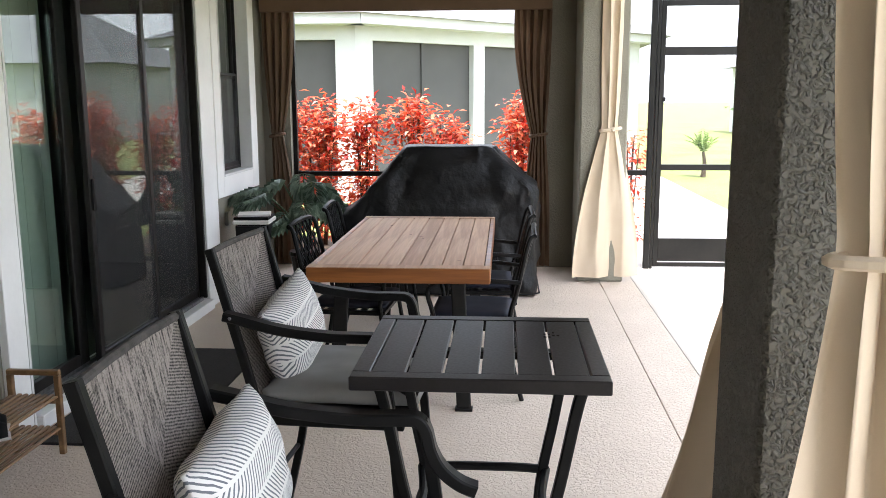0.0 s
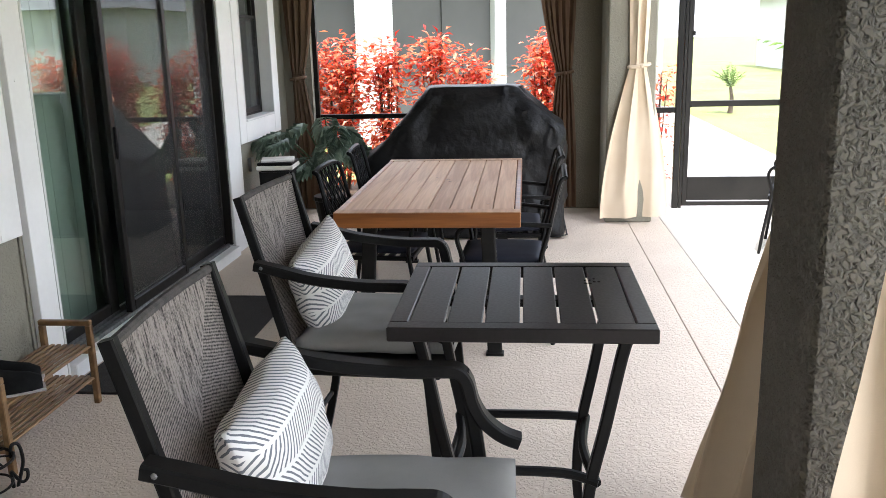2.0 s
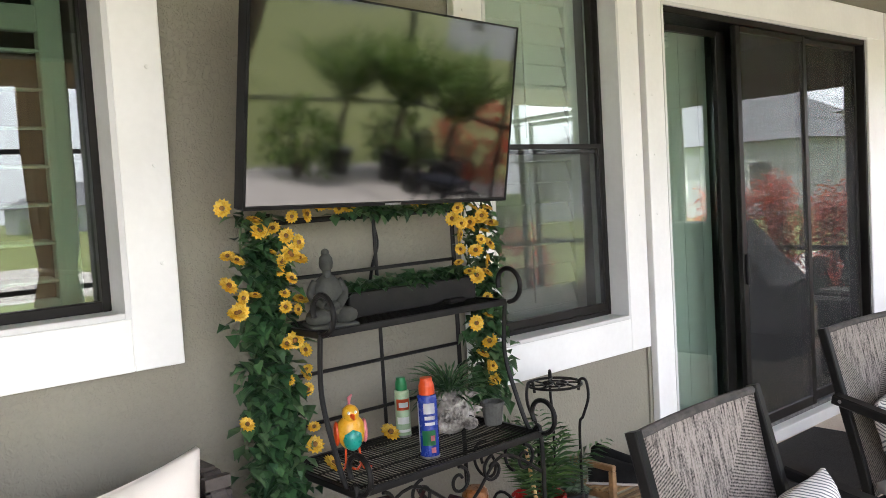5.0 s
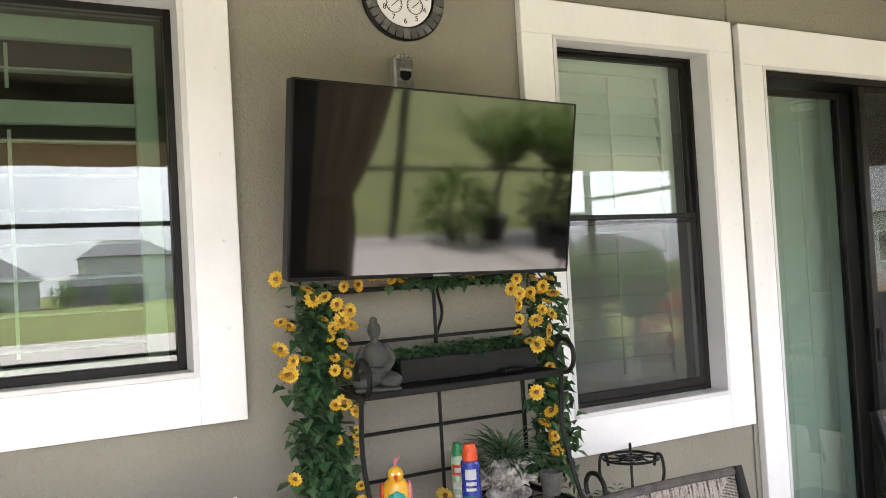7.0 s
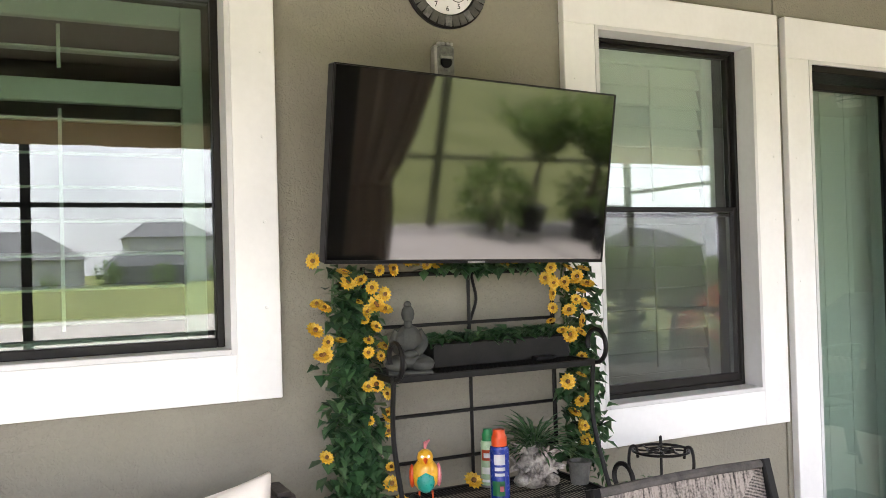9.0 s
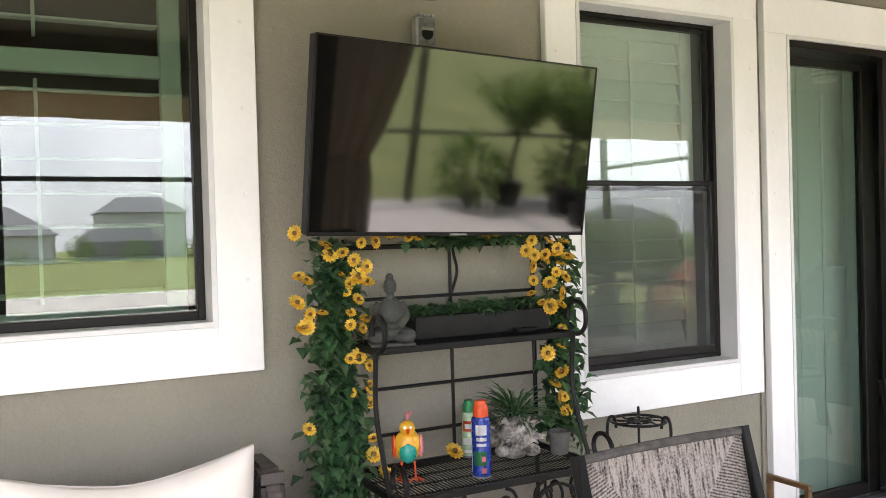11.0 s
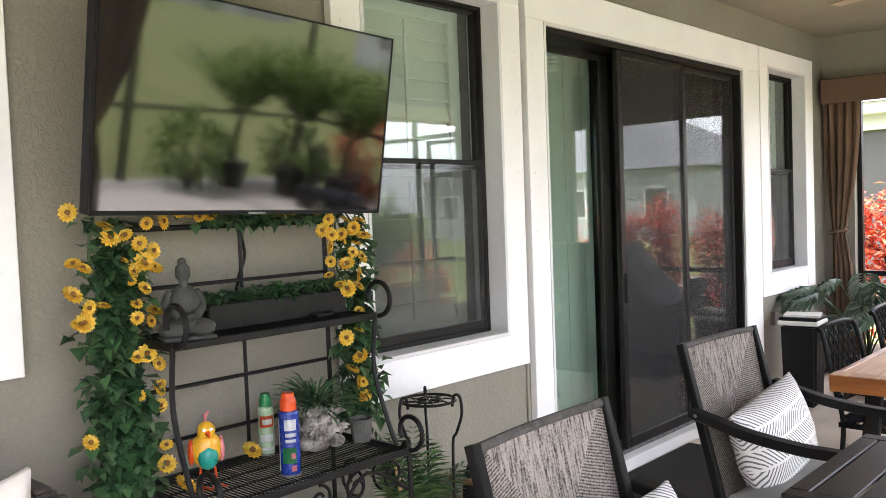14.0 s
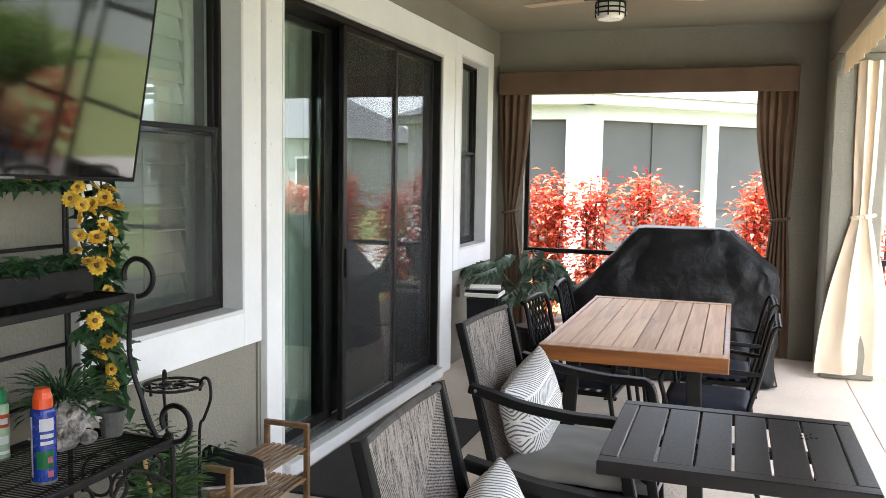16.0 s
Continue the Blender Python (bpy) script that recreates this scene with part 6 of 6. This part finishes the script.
for i in range(170):
    w_ = L.any_way()
    L.leaf(Vector((0, 0, 0.16)) + Vector((w_.x, w_.y, L.r.uniform(0, 1.6))) * L.r.uniform(0.02, 0.10), w_ + Vector((0, 0, 0.3)), L.r.uniform(0.05, 0.09), L.r.uniform(0.03, 0.05))
L.ob("crown", M_MAROON, mp_)


def plant_stand(at, h, r0, label, rz):
    e = thing("plant_stand", at, label, "plant stand", rz=rz)
    bm = bmesh.new()
    sweep(bm, arc((0, 0, h), r0, 0, 345, 23, "xy"), 0.006, 6, closed=True)
    sweep(bm, arc((0, 0, h), r0 * 0.5, 0, 330, 11, "xy"), 0.004, 6, closed=True)
    for i in range(8):
        a = radians(45 * i)
        sweep(bm, smooth_path([(r0 * 0.1 * math.cos(a), r0 * 0.1 * math.sin(a), h), (r0 * 0.6 * math.cos(a + 0.25), r0 * 0.6 * math.sin(a + 0.25), h), (r0 * math.cos(a), r0 * math.sin(a), h)]), 0.004, 5)
    part("tray", bm, M_IRON, e)
    for i in range(3):
        a = radians(120 * i + 20)
        ca, sa = math.cos(a), math.sin(a)
        prof_ = [(r0 * 0.92, h - 0.02), (r0 * 1.0, h + 0.025), (r0 * 1.22, h + 0.02), (r0 * 1.28, h - 0.05), (r0 * 1.05, h - 0.13), (r0 * 0.9, h - 0.18), (r0 * 0.88, h * 0.4), (r0 * 0.9, 0.06), (r0 * 1.15, 0.012), (r0 * 1.35, 0.02), (r0 * 1.38, 0.05), (r0 * 1.28, 0.055)]
        part("leg", tube(smooth_path([(q_ * ca, q_ * sa, z_) for q_, z_ in prof_], 5), 0.0065, 6), M_IRON, e)
    bm = bmesh.new()
    sweep(bm, arc((0, 0, h * 0.3), r0 * 0.86, 0, 345, 23, "xy"), 0.005, 6, closed=True)
    part("brace", bm, M_IRON, e)
    return e


plant_stand((-1.645, 2.775, 0), 0.785, 0.115, "tall black scrolled iron plant stand", 0)
plant_stand((-1.54, 2.83, 0), 0.14, 0.11, "low black scrolled iron plant stand", 30)


def fern(parent, base, seed, n, length, material, width=0.02, spread=1.0):
    L = Leaves(seed)
    for i in range(n):
        a = L.r.uniform(0, 2 * math.pi)
        lean = L.r.uniform(0.15, 1.0) * spread
        ln = length * L.r.uniform(0.7, 1.1)
        prev = Vector(base)
        for k_ in range(12):
            q_ = (k_ + 1) / 12
            p_ = Vector(base) + Vector((math.cos(a) * lean * ln * q_, math.sin(a) * lean * ln * q_, ln * (q_ - 0.55 * lean * q_ * q_)))
            d_ = (p_ - prev).normalized()
            side = d_.cross(Vector((0, 0, 1)))
            if side.length < 1e-3:
                side = Vector((1, 0, 0))
            side.normalize()
            for s_ in (-1, 1):
                L.leaf(prev, d_ * 0.7 + side * s_, ln * 0.26 * math.sin(math.pi * (0.15 + 0.8 * q_)) + 0.015, width, 0.1, 0.25)
            prev = p_
    return L.ob("fronds", material, parent)


rp = thing("potted_fern", (-1.536, 2.528, 0), "leafy palm fern in a red glazed pot", "potted plant")
part("pot", turned([(0.075, 0.19), (0.08, 0.205), (0.106, 0.38), (0.112, 0.385), (0.11, 0.40), (0.10, 0.40), (0.09, 0.36)], 24), M_REDPOT, rp)
ps = part("pot_stand", tube(arc((0, 0, 0.183), 0.085, 0, 345, 23, "xy"), 0.006, 6, closed=True), M_IRON, rp, "black iron pot stand")
for i in range(3):
    a = radians(120 * i - 80)
    part("leg", tube(smooth_path([(q_ * math.cos(a), q_ * math.sin(a), z_) for q_, z_ in ((0.085, 0.183), (0.09, 0.10), (0.12, 0.015), (0.16, 0.008), (0.175, 0.035), (0.155, 0.05))], 5), 0.0065, 6), M_IRON, ps)
fern(rp, (0.0, 0.02, 0.36), 51, 14, 0.45, M_FERN, 0.013, 0.8)
part("bamboo_stake", tube([(0.02, -0.03, 0.36), (0.0, -0.06, 0.60)], 0.008, 6), M_BAG, rp)
vp = thing("trailing_plant", (-1.68, 2.90, 0), "variegated trailing plant beside the shoe bench", "potted plant")
part("pot", turned([(0.05, 0), (0.065, 0.26), (0.07, 0.27), (0.065, 0.28), (0.055, 0.28)], 18), M_IRON, vp)
fern(vp, (0.0, 0.0, 0.27), 52, 9, 0.21, M_MONSTERA, 0.016, 1.2)
bg = bmesh.new()
grid = []
for i in range(15):
    v_ = i / 14
    row = []
    for j in range(23):
        u_ = j / 22
        wd = 0.05 + 0.25 * v_ ** 0.7
        x = 0.045 + (u_ - 0.68) * wd * 1.15
        fold = 0.022 * math.sin(u_ * 17 + 2 * v_) * (0.25 + v_) + 0.012 * noise.noise(Vector((u_ * 6, v_ * 5, 3)))
        z = 0.0 - 0.215 * v_ * (1 - 0.12 * (1 - u_)) + 0.012 * noise.noise(Vector((u_ * 8, v_ * 2, 7))) * v_
        row.append(bg.verts.new((x, -0.022 * math.sin(v_ * 2.2) + fold - 0.012, z)))
    grid.append(row)
for a, b in zip(grid, grid[1:]):
    for j in range(22):
        bg.faces.new((a[j], a[j + 1], b[j + 1], b[j]))
bmesh.ops.solidify(bg, geom=bg.faces[:], thickness=0.004)
solo("cloth", bg, M_BAG, "crumpled mustard cloth hanging over the red pot", "cloth", at=(-1.45, 2.405, 0.44), smooth=True)

# big-leaved plant in the far corner
mo = thing("potted_plant", (-1.26, 7.42, 0), "grey-green big-leaved plant in a dark pot", "potted plant")
part("pot", turned([(0.12, 0), (0.16, 0.24), (0.17, 0.25), (0.165, 0.28), (0.14, 0.28)], 20), M_IRON, mo)
rr = random.Random(61)
L = Leaves(62)
st = bmesh.new()
for i, (dx, dy, hz) in enumerate(((-0.36, -0.22, 0.86), (-0.28, -0.30, 0.82), (-0.20, -0.10, 0.92), (0.08, -0.15, 0.90), (0.14, -0.02, 0.88), (-0.05, 0.1, 0.95), (0.20, -0.2, 0.72), (0.05, -0.3, 0.76), (0.28, -0.05, 0.70), (-0.42, -0.05, 0.80), (-0.10, -0.35, 0.66))):
    tip = Vector((dx, dy, hz))
    sweep(st, smooth_path([(0, 0, 0.26), (dx * 0.3, dy * 0.3, hz * 0.65), tuple(tip)]), 0.007, 5)
    d_ = Vector((dx, dy, -0.15)).normalized()
    sd_ = d_.cross(Vector((0, 0, 1))).normalized()
    for k_ in range(9):
        q_ = k_ / 8
        for s_ in (-1, 1):
            L.leaf(tip + d_ * 0.22 * q_, d_ * (0.4 + q_) + sd_ * s_ * (1.1 - q_ * 0.8), 0.19 * (1 - 0.45 * abs(q_ - 0.3)), 0.10, 0.10, 0.42)
part("stalk", st, M_GREENSTEM, mo)
L.ob("crown", M_MONSTERA, mo)

# ---- red hedge ----


def red_shrub(x, y, h, w, seed, n=900):
    e = thing("red_shrub", (x, y, -0.1), "tall shrub with bright red and orange leaves", "shrub", "red hedge beyond the screen")
    L = Leaves(seed)
    st = bmesh.new()
    k = 9
    stems = []
    for i in range(k):
        a = L.r.uniform(0, 2 * math.pi)
        rr_ = w * 0.5 * L.r.uniform(0.1, 1.0)
        top = Vector((rr_ * math.cos(a), 0.55 * rr_ * math.sin(a), h * L.r.uniform(0.78, 1.0)))
        pts = smooth_path([(top.x * 0.25, top.y * 0.25, 0), (top.x * 0.6, top.y * 0.7, h * 0.4), tuple(top)], 5)
        stems.append(pts)
        sweep(st, pts, [0.014 * (1 - 0.7 * j / len(pts)) for j in range(len(pts))], 5)
    part("trunk", st, M_STEM, e)
    for i in range(n):
        pts = stems[i % k]
        q = L.r.uniform(0.15, 1.0) ** 0.8
        p_ = Vector(pts[min(len(pts) - 1, int(q * len(pts)))])
        off = Vector((L.r.gauss(0, 0.085), L.r.gauss(0, 0.085), L.r.gauss(0, 0.05)))
        L.leaf(p_ + off, L.any_way() + off * 6, L.r.uniform(0.06, 0.115), L.r.uniform(0.035, 0.062), 0.15, 0.3)
    L.ob("crown", M_RED, e)
    return e


for i, (x, h, w) in enumerate(((-3.5, 1.70, 0.9), (-2.75, 1.76, 0.9), (-2.1, 1.74, 0.7), (-1.66, 1.72, 0.55), (-1.12, 1.66, 0.36), (-0.58, 1.66, 0.42), (-0.18, 1.58, 0.42), (0.60, 1.68, 0.62), (1.1, 1.6, 0.5), (1.85, 1.30, 0.25))):
    red_shrub(x, 9.75 + 0.12 * (i % 2), h, w, 100 + i, 1900 if w > 0.5 else (1350 if w > 0.3 else 320))

# mulch under the hedge
mb = bmesh.new()
box(mb, -5.0, 2.2, 9.2, 10.4, -0.14, -0.085, bev=0.02)
solo("flower_bed", mb, M_STEM, "brown mulch bed under the hedge", "flower bed", kind="structure")

# ---- neighbouring house ----
nh = thing("house", (0, 0, -0.1), "white stucco neighbouring house with grey screened porches", "house")
AX, AY = -1.95, 14.0
ang = radians(45)
dxy = Vector((math.cos(ang), math.sin(ang), 0))


def wall_run(p0, d_, length, openings, h, parent):
    """A wall along d_ with screened openings, each (start, end, z0, z1)."""
    bm = pierced("y", 0.0, 0.25, cuts(0, length, openings, 0, 1), cuts(0, h, openings, 2, 3), openings)
    m = Matrix.Translation(p0) @ Matrix.Rotation(math.atan2(d_.y, d_.x), 4, "Z")
    bmesh.ops.transform(bm, matrix=m, verts=bm.verts)
    w_ = part("wall", bm, M_HOUSE, parent)
    for a, b, z0, z1 in openings:
        q = new_box(a, b, 0.12, 0.14, z0, z1)
        bmesh.ops.transform(q, matrix=m, verts=q.verts)
        part("screen", q, M_HOUSE_SCREEN, w_, "grey insect screen")
        q = bmesh.new()
        for zz in (z0 + 0.85,):
            box(q, a, b, 0.09, 0.12, zz, zz + 0.05)
        for xx in ((a + b) / 2,):
            box(q, xx - 0.02, xx + 0.02, 0.09, 0.12, z0, z1)
        bmesh.ops.transform(q, matrix=m, verts=q.verts)
        part("screen_frame", q, M_HOUSE_SCREEN, w_)
    return w_


wall_run(Vector((AX, AY, 0)), dxy, 7.5, [(0.343, 2.587, 0.3, 2.64), (2.86, 5.6, 0.3, 2.64)], 3.0, nh)
wall_run(Vector((AX - 9.0, AY, 0)), Vector((1, 0, 0)), 9.0, [(6.4, 8.67, 0.3, 2.64), (3.0, 5.6, 0.3, 2.64)], 3.0, nh)
wd_ = bmesh.new()
m = Matrix.Translation((AX, AY, 0)) @ Matrix.Rotation(ang, 4, "Z")
frame_box(wd_, -0.02, 0.02, 1.45, 1.95, 0.6, 2.02, 0.04)
bmesh.ops.transform(wd_, matrix=m @ pose(0, 0.08, 0, 0, 0, -90) @ Matrix.Scale(-1, 4, (0, 1, 0)), verts=wd_.verts)
part("window_frame", wd_, M_HOUSE, nh, "white inner window frame")
fb = bmesh.new()
for a, b in (((AX - 9.2, AY - 0.35, 0), (AX + 0.15, AY - 0.35, 0)), ((AX + 0.15, AY - 0.35, 0), (AX + 0.15 + 5.6, AY - 0.35 + 5.6, 0))):
    va, vb = Vector(a), Vector(b)
    d_ = (vb - va)
    q = new_box(0, d_.length, -0.02, 0.42, 2.86, 3.02)
    bmesh.ops.transform(q, matrix=Matrix.Translation(va) @ Matrix.Rotation(math.atan2(d_.y, d_.x), 4, "Z"), verts=q.verts)
    part("fascia", q, M_HOUSE, nh)
rf = bmesh.new()
pts = [(AX - 9.4, AY - 0.45, 3.02), (AX + 0.2, AY - 0.45, 3.02), (AX + 6.0, AY + 5.3, 3.02), (AX + 6.0, AY + 12, 3.02), (AX - 9.4, AY + 12, 3.02)]
vs = [rf.verts.new(p_) for p_ in pts]
ap = rf.verts.new((AX - 2.5, AY + 6.0, 5.4))
for i in range(5):
    rf.faces.new((vs[i], vs[(i + 1) % 5], ap))
rf.faces.new(vs[::-1])
part("roof", rf, M_ROOF, nh, "grey shingle roof")
bk = bmesh.new()
box(bk, AX - 8.8, AX + 0.1, AY + 1.8, AY + 2.0, 0, 2.95)
part("inner_wall", bk, M_HOUSE, nh)


def far_house(at, rz, w_, d_, h_, roof, label):
    e = thing("house", at, label, "house", "houses across the lawn", rz)
    part("wall", new_box(-w_ / 2, w_ / 2, -d_ / 2, d_ / 2, 0, h_), M_HOUSE, e)
    q = bmesh.new()
    o_ = 0.5
    b_ = [q.verts.new(p_) for p_ in ((-w_ / 2 - o_, -d_ / 2 - o_, h_), (w_ / 2 + o_, -d_ / 2 - o_, h_), (w_ / 2 + o_, d_ / 2 + o_, h_), (-w_ / 2 - o_, d_ / 2 + o_, h_))]
    t_ = [q.verts.new((-w_ / 4, 0, h_ + roof)), q.verts.new((w_ / 4, 0, h_ + roof))]
    q.faces.new((b_[0], b_[1], t_[1], t_[0]))
    q.faces.new((b_[2], b_[3], t_[0], t_[1]))
    q.faces.new((b_[1], b_[2], t_[1]))
    q.faces.new((b_[3], b_[0], t_[0]))
    q.faces.new(b_[::-1])
    part("roof", q, M_ROOF, e, "grey shingle roof")
    for i in range(4):
        x = -w_ / 2 + w_ * (i + 0.5) / 4
        for z in ([1.0] if h_ < 4 else [1.0, 3.9]):
            wnd = part("window", new_box(x - 0.6, x + 0.6, -d_ / 2 - 0.03, -d_ / 2 + 0.02, z, z + 1.4), M_TRIM, e)
            part("pane", new_box(x - 0.5, x + 0.5, -d_ / 2 - 0.04, -d_ / 2 - 0.031, z + 0.1, z + 1.3), M_ROOM, wnd)
    return e


def pool_cage(at, rz, w_, d_, h_, label):
    """A dark screened pool enclosure with a sloped shoulder."""
    e = thing("pool_cage", at, label, "screen enclosure", "houses across the lawn", rz)
    q = bmesh.new()
    lo_ = [q.verts.new((sx * w_ / 2, sy * d_ / 2, 0)) for sx, sy in ((-1, -1), (1, -1), (1, 1), (-1, 1))]
    mi_ = [q.verts.new((sx * w_ / 2, sy * d_ / 2, h_ * 0.6)) for sx, sy in ((-1, -1), (1, -1), (1, 1), (-1, 1))]
    hi_ = [q.verts.new((sx * w_ * 0.34, sy * d_ * 0.3, h_)) for sx, sy in ((-1, -1), (1, -1), (1, 1), (-1, 1))]
    for a_, b_ in ((lo_, mi_), (mi_, hi_)):
        for k_ in range(4):
            q.faces.new((a_[k_], a_[(k_ + 1) % 4], b_[(k_ + 1) % 4], b_[k_]))
    q.faces.new(hi_)
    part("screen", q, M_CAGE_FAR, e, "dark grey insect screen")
    for k_ in range(7):
        x = w_ * (k_ / 6 - 0.5)
        part("post", tube([(x, -d_ / 2 - 0.05, 0), (x, -d_ / 2 - 0.05, h_ * 0.6), (x * 0.68, -d_ * 0.3 - 0.05, h_ + 0.03)], 0.07, 4), M_BRONZE, e)
    part("rail", new_box(-w_ / 2, w_ / 2, -d_ / 2 - 0.1, -d_ / 2, h_ * 0.6 - 0.05, h_ * 0.6 + 0.05), M_BRONZE, e)
    return e


LOW, TALL = "low white house with a grey roof across the lawn", "two-storey white house with a grey roof"
for x_, y_, rz_, w_, h_, rf_, lb_ in ((97, -3, 90, 17, 3.0, 3.2, LOW), (122, 18, 90, 11, 6.2, 2.4, TALL), (104, 37, 84, 16, 3.0, 3.0, LOW),
                                      (110, 60, 80, 14, 6.2, 2.6, TALL), (98, -32, 94, 17, 3.0, 3.2, LOW), (100, 86, 70, 17, 3.0, 3.0, LOW), (92, -66, 110, 16, 3.2, 2.8, LOW), (78, 110, 60, 17, 3.2, 3.0, LOW)):
    far_house((x_, y_, -0.1), rz_, w_, 11, h_, rf_, lb_)
pool_cage((103, 13, -0.1), 90, 9, 7, 3.7, "dark screened pool enclosure behind a white house")
pool_cage((100, 55, -0.1), 84, 11, 8, 4.2, "dark screened pool enclosure behind a white house")
far_house((20, 40, -0.1), 0, 16, 11, 3.2, 2.8, "white house beyond the screen door")
rd = bmesh.new()
box(rd, 14, 27, -120, 9, -0.115, -0.085)
solo("path_far", rd, M_DECK, "pale concrete road across the lawn", "road", kind="structure")


def bush(at, r0, seed, label, n=380, material=None, category="shrub"):
    e = thing("shrub", at, label, category)
    L = Leaves(seed)
    st = bmesh.new()
    for i in range(6):
        a = i * 1.05
        sweep(st, [(0, 0, 0), (0.5 * r0 * math.cos(a), 0.5 * r0 * math.sin(a), r0)], [0.03, 0.008], 5)
    part("trunk", st, M_STEM, e)
    for i in range(n):
        d_ = Vector((L.r.gauss(0, 1), L.r.gauss(0, 1), L.r.gauss(0, 0.8))).normalized()
        p_ = Vector((0, 0, r0 * 0.85)) + d_ * r0 * L.r.uniform(0.55, 1.0) * (0.8 + 0.3 * noise.noise(d_ * 2 + Vector((seed, 0, 0))))
        L.leaf(p_, d_ + L.any_way() * 0.7, r0 * 0.25, r0 * 0.12)
    L.ob("crown", material or M_SHRUB, e)
    return e


rr = random.Random(9)
for i in range(22):
    bush((rr.uniform(82, 92), -42 + i * 5.5, -0.1), rr.uniform(0.8, 1.7), 300 + i, "green garden shrub across the lawn", 260)


def palm(at, h, ln, seed, n, label, pot=None):
    e = thing("palm", at, label, "palm")
    z0 = 0.0
    if pot:
        part("pot", turned([(pot * 0.75, 0), (pot, pot * 1.5), (pot * 1.06, pot * 1.55), (pot * 1.04, pot * 1.7), (pot * 0.88, pot * 1.7)], 22), M_IRON, e)
        z0 = pot * 1.6
    part("trunk", tube(smooth_path([(0, 0, z0 - 0.02 if pot else 0), (0.03, 0.02, z0 + h * 0.5), (0.0, 0.05, z0 + h)]), [0.06 * (1 - 0.04 * i) for i in range(13)], 8), M_STEM, e)
    fern(e, (0, 0.05, z0 + h), seed, n, ln, M_SHRUB, 0.035, 1.0)
    return e


palm((4.55, 6.95, -0.002), 0.60, 1.25, 71, 34, "green areca palm in a dark pot on the deck", 0.19)
palm((4.05, 7.45, -0.002), 0.60, 1.25, 72, 36, "green areca palm in a dark pot on the deck", 0.20)
palm((3.45, 7.75, -0.002), 0.50, 1.2, 73, 34, "green areca palm in a dark pot on the deck", 0.22)
bush((4.35, 7.75, -0.002), 0.50, 411, "leafy green shrub on the deck", 380)
bush((4.45, 6.25, -0.002), 0.55, 412, "leafy green shrub on the deck", 420)
palm((3.50, 7.25, -0.002), 0.08, 0.5, 76, 16, "low green palm in a dark pot on the deck", 0.15)
bush((4.0, 8.95, -0.1), 0.7, 414, "leafy red shrub beyond the screen", 420, M_RED)
palm((4.75, 19.0, -0.1), 0.55, 0.6, 75, 14, "small leaning palm on the lawn")
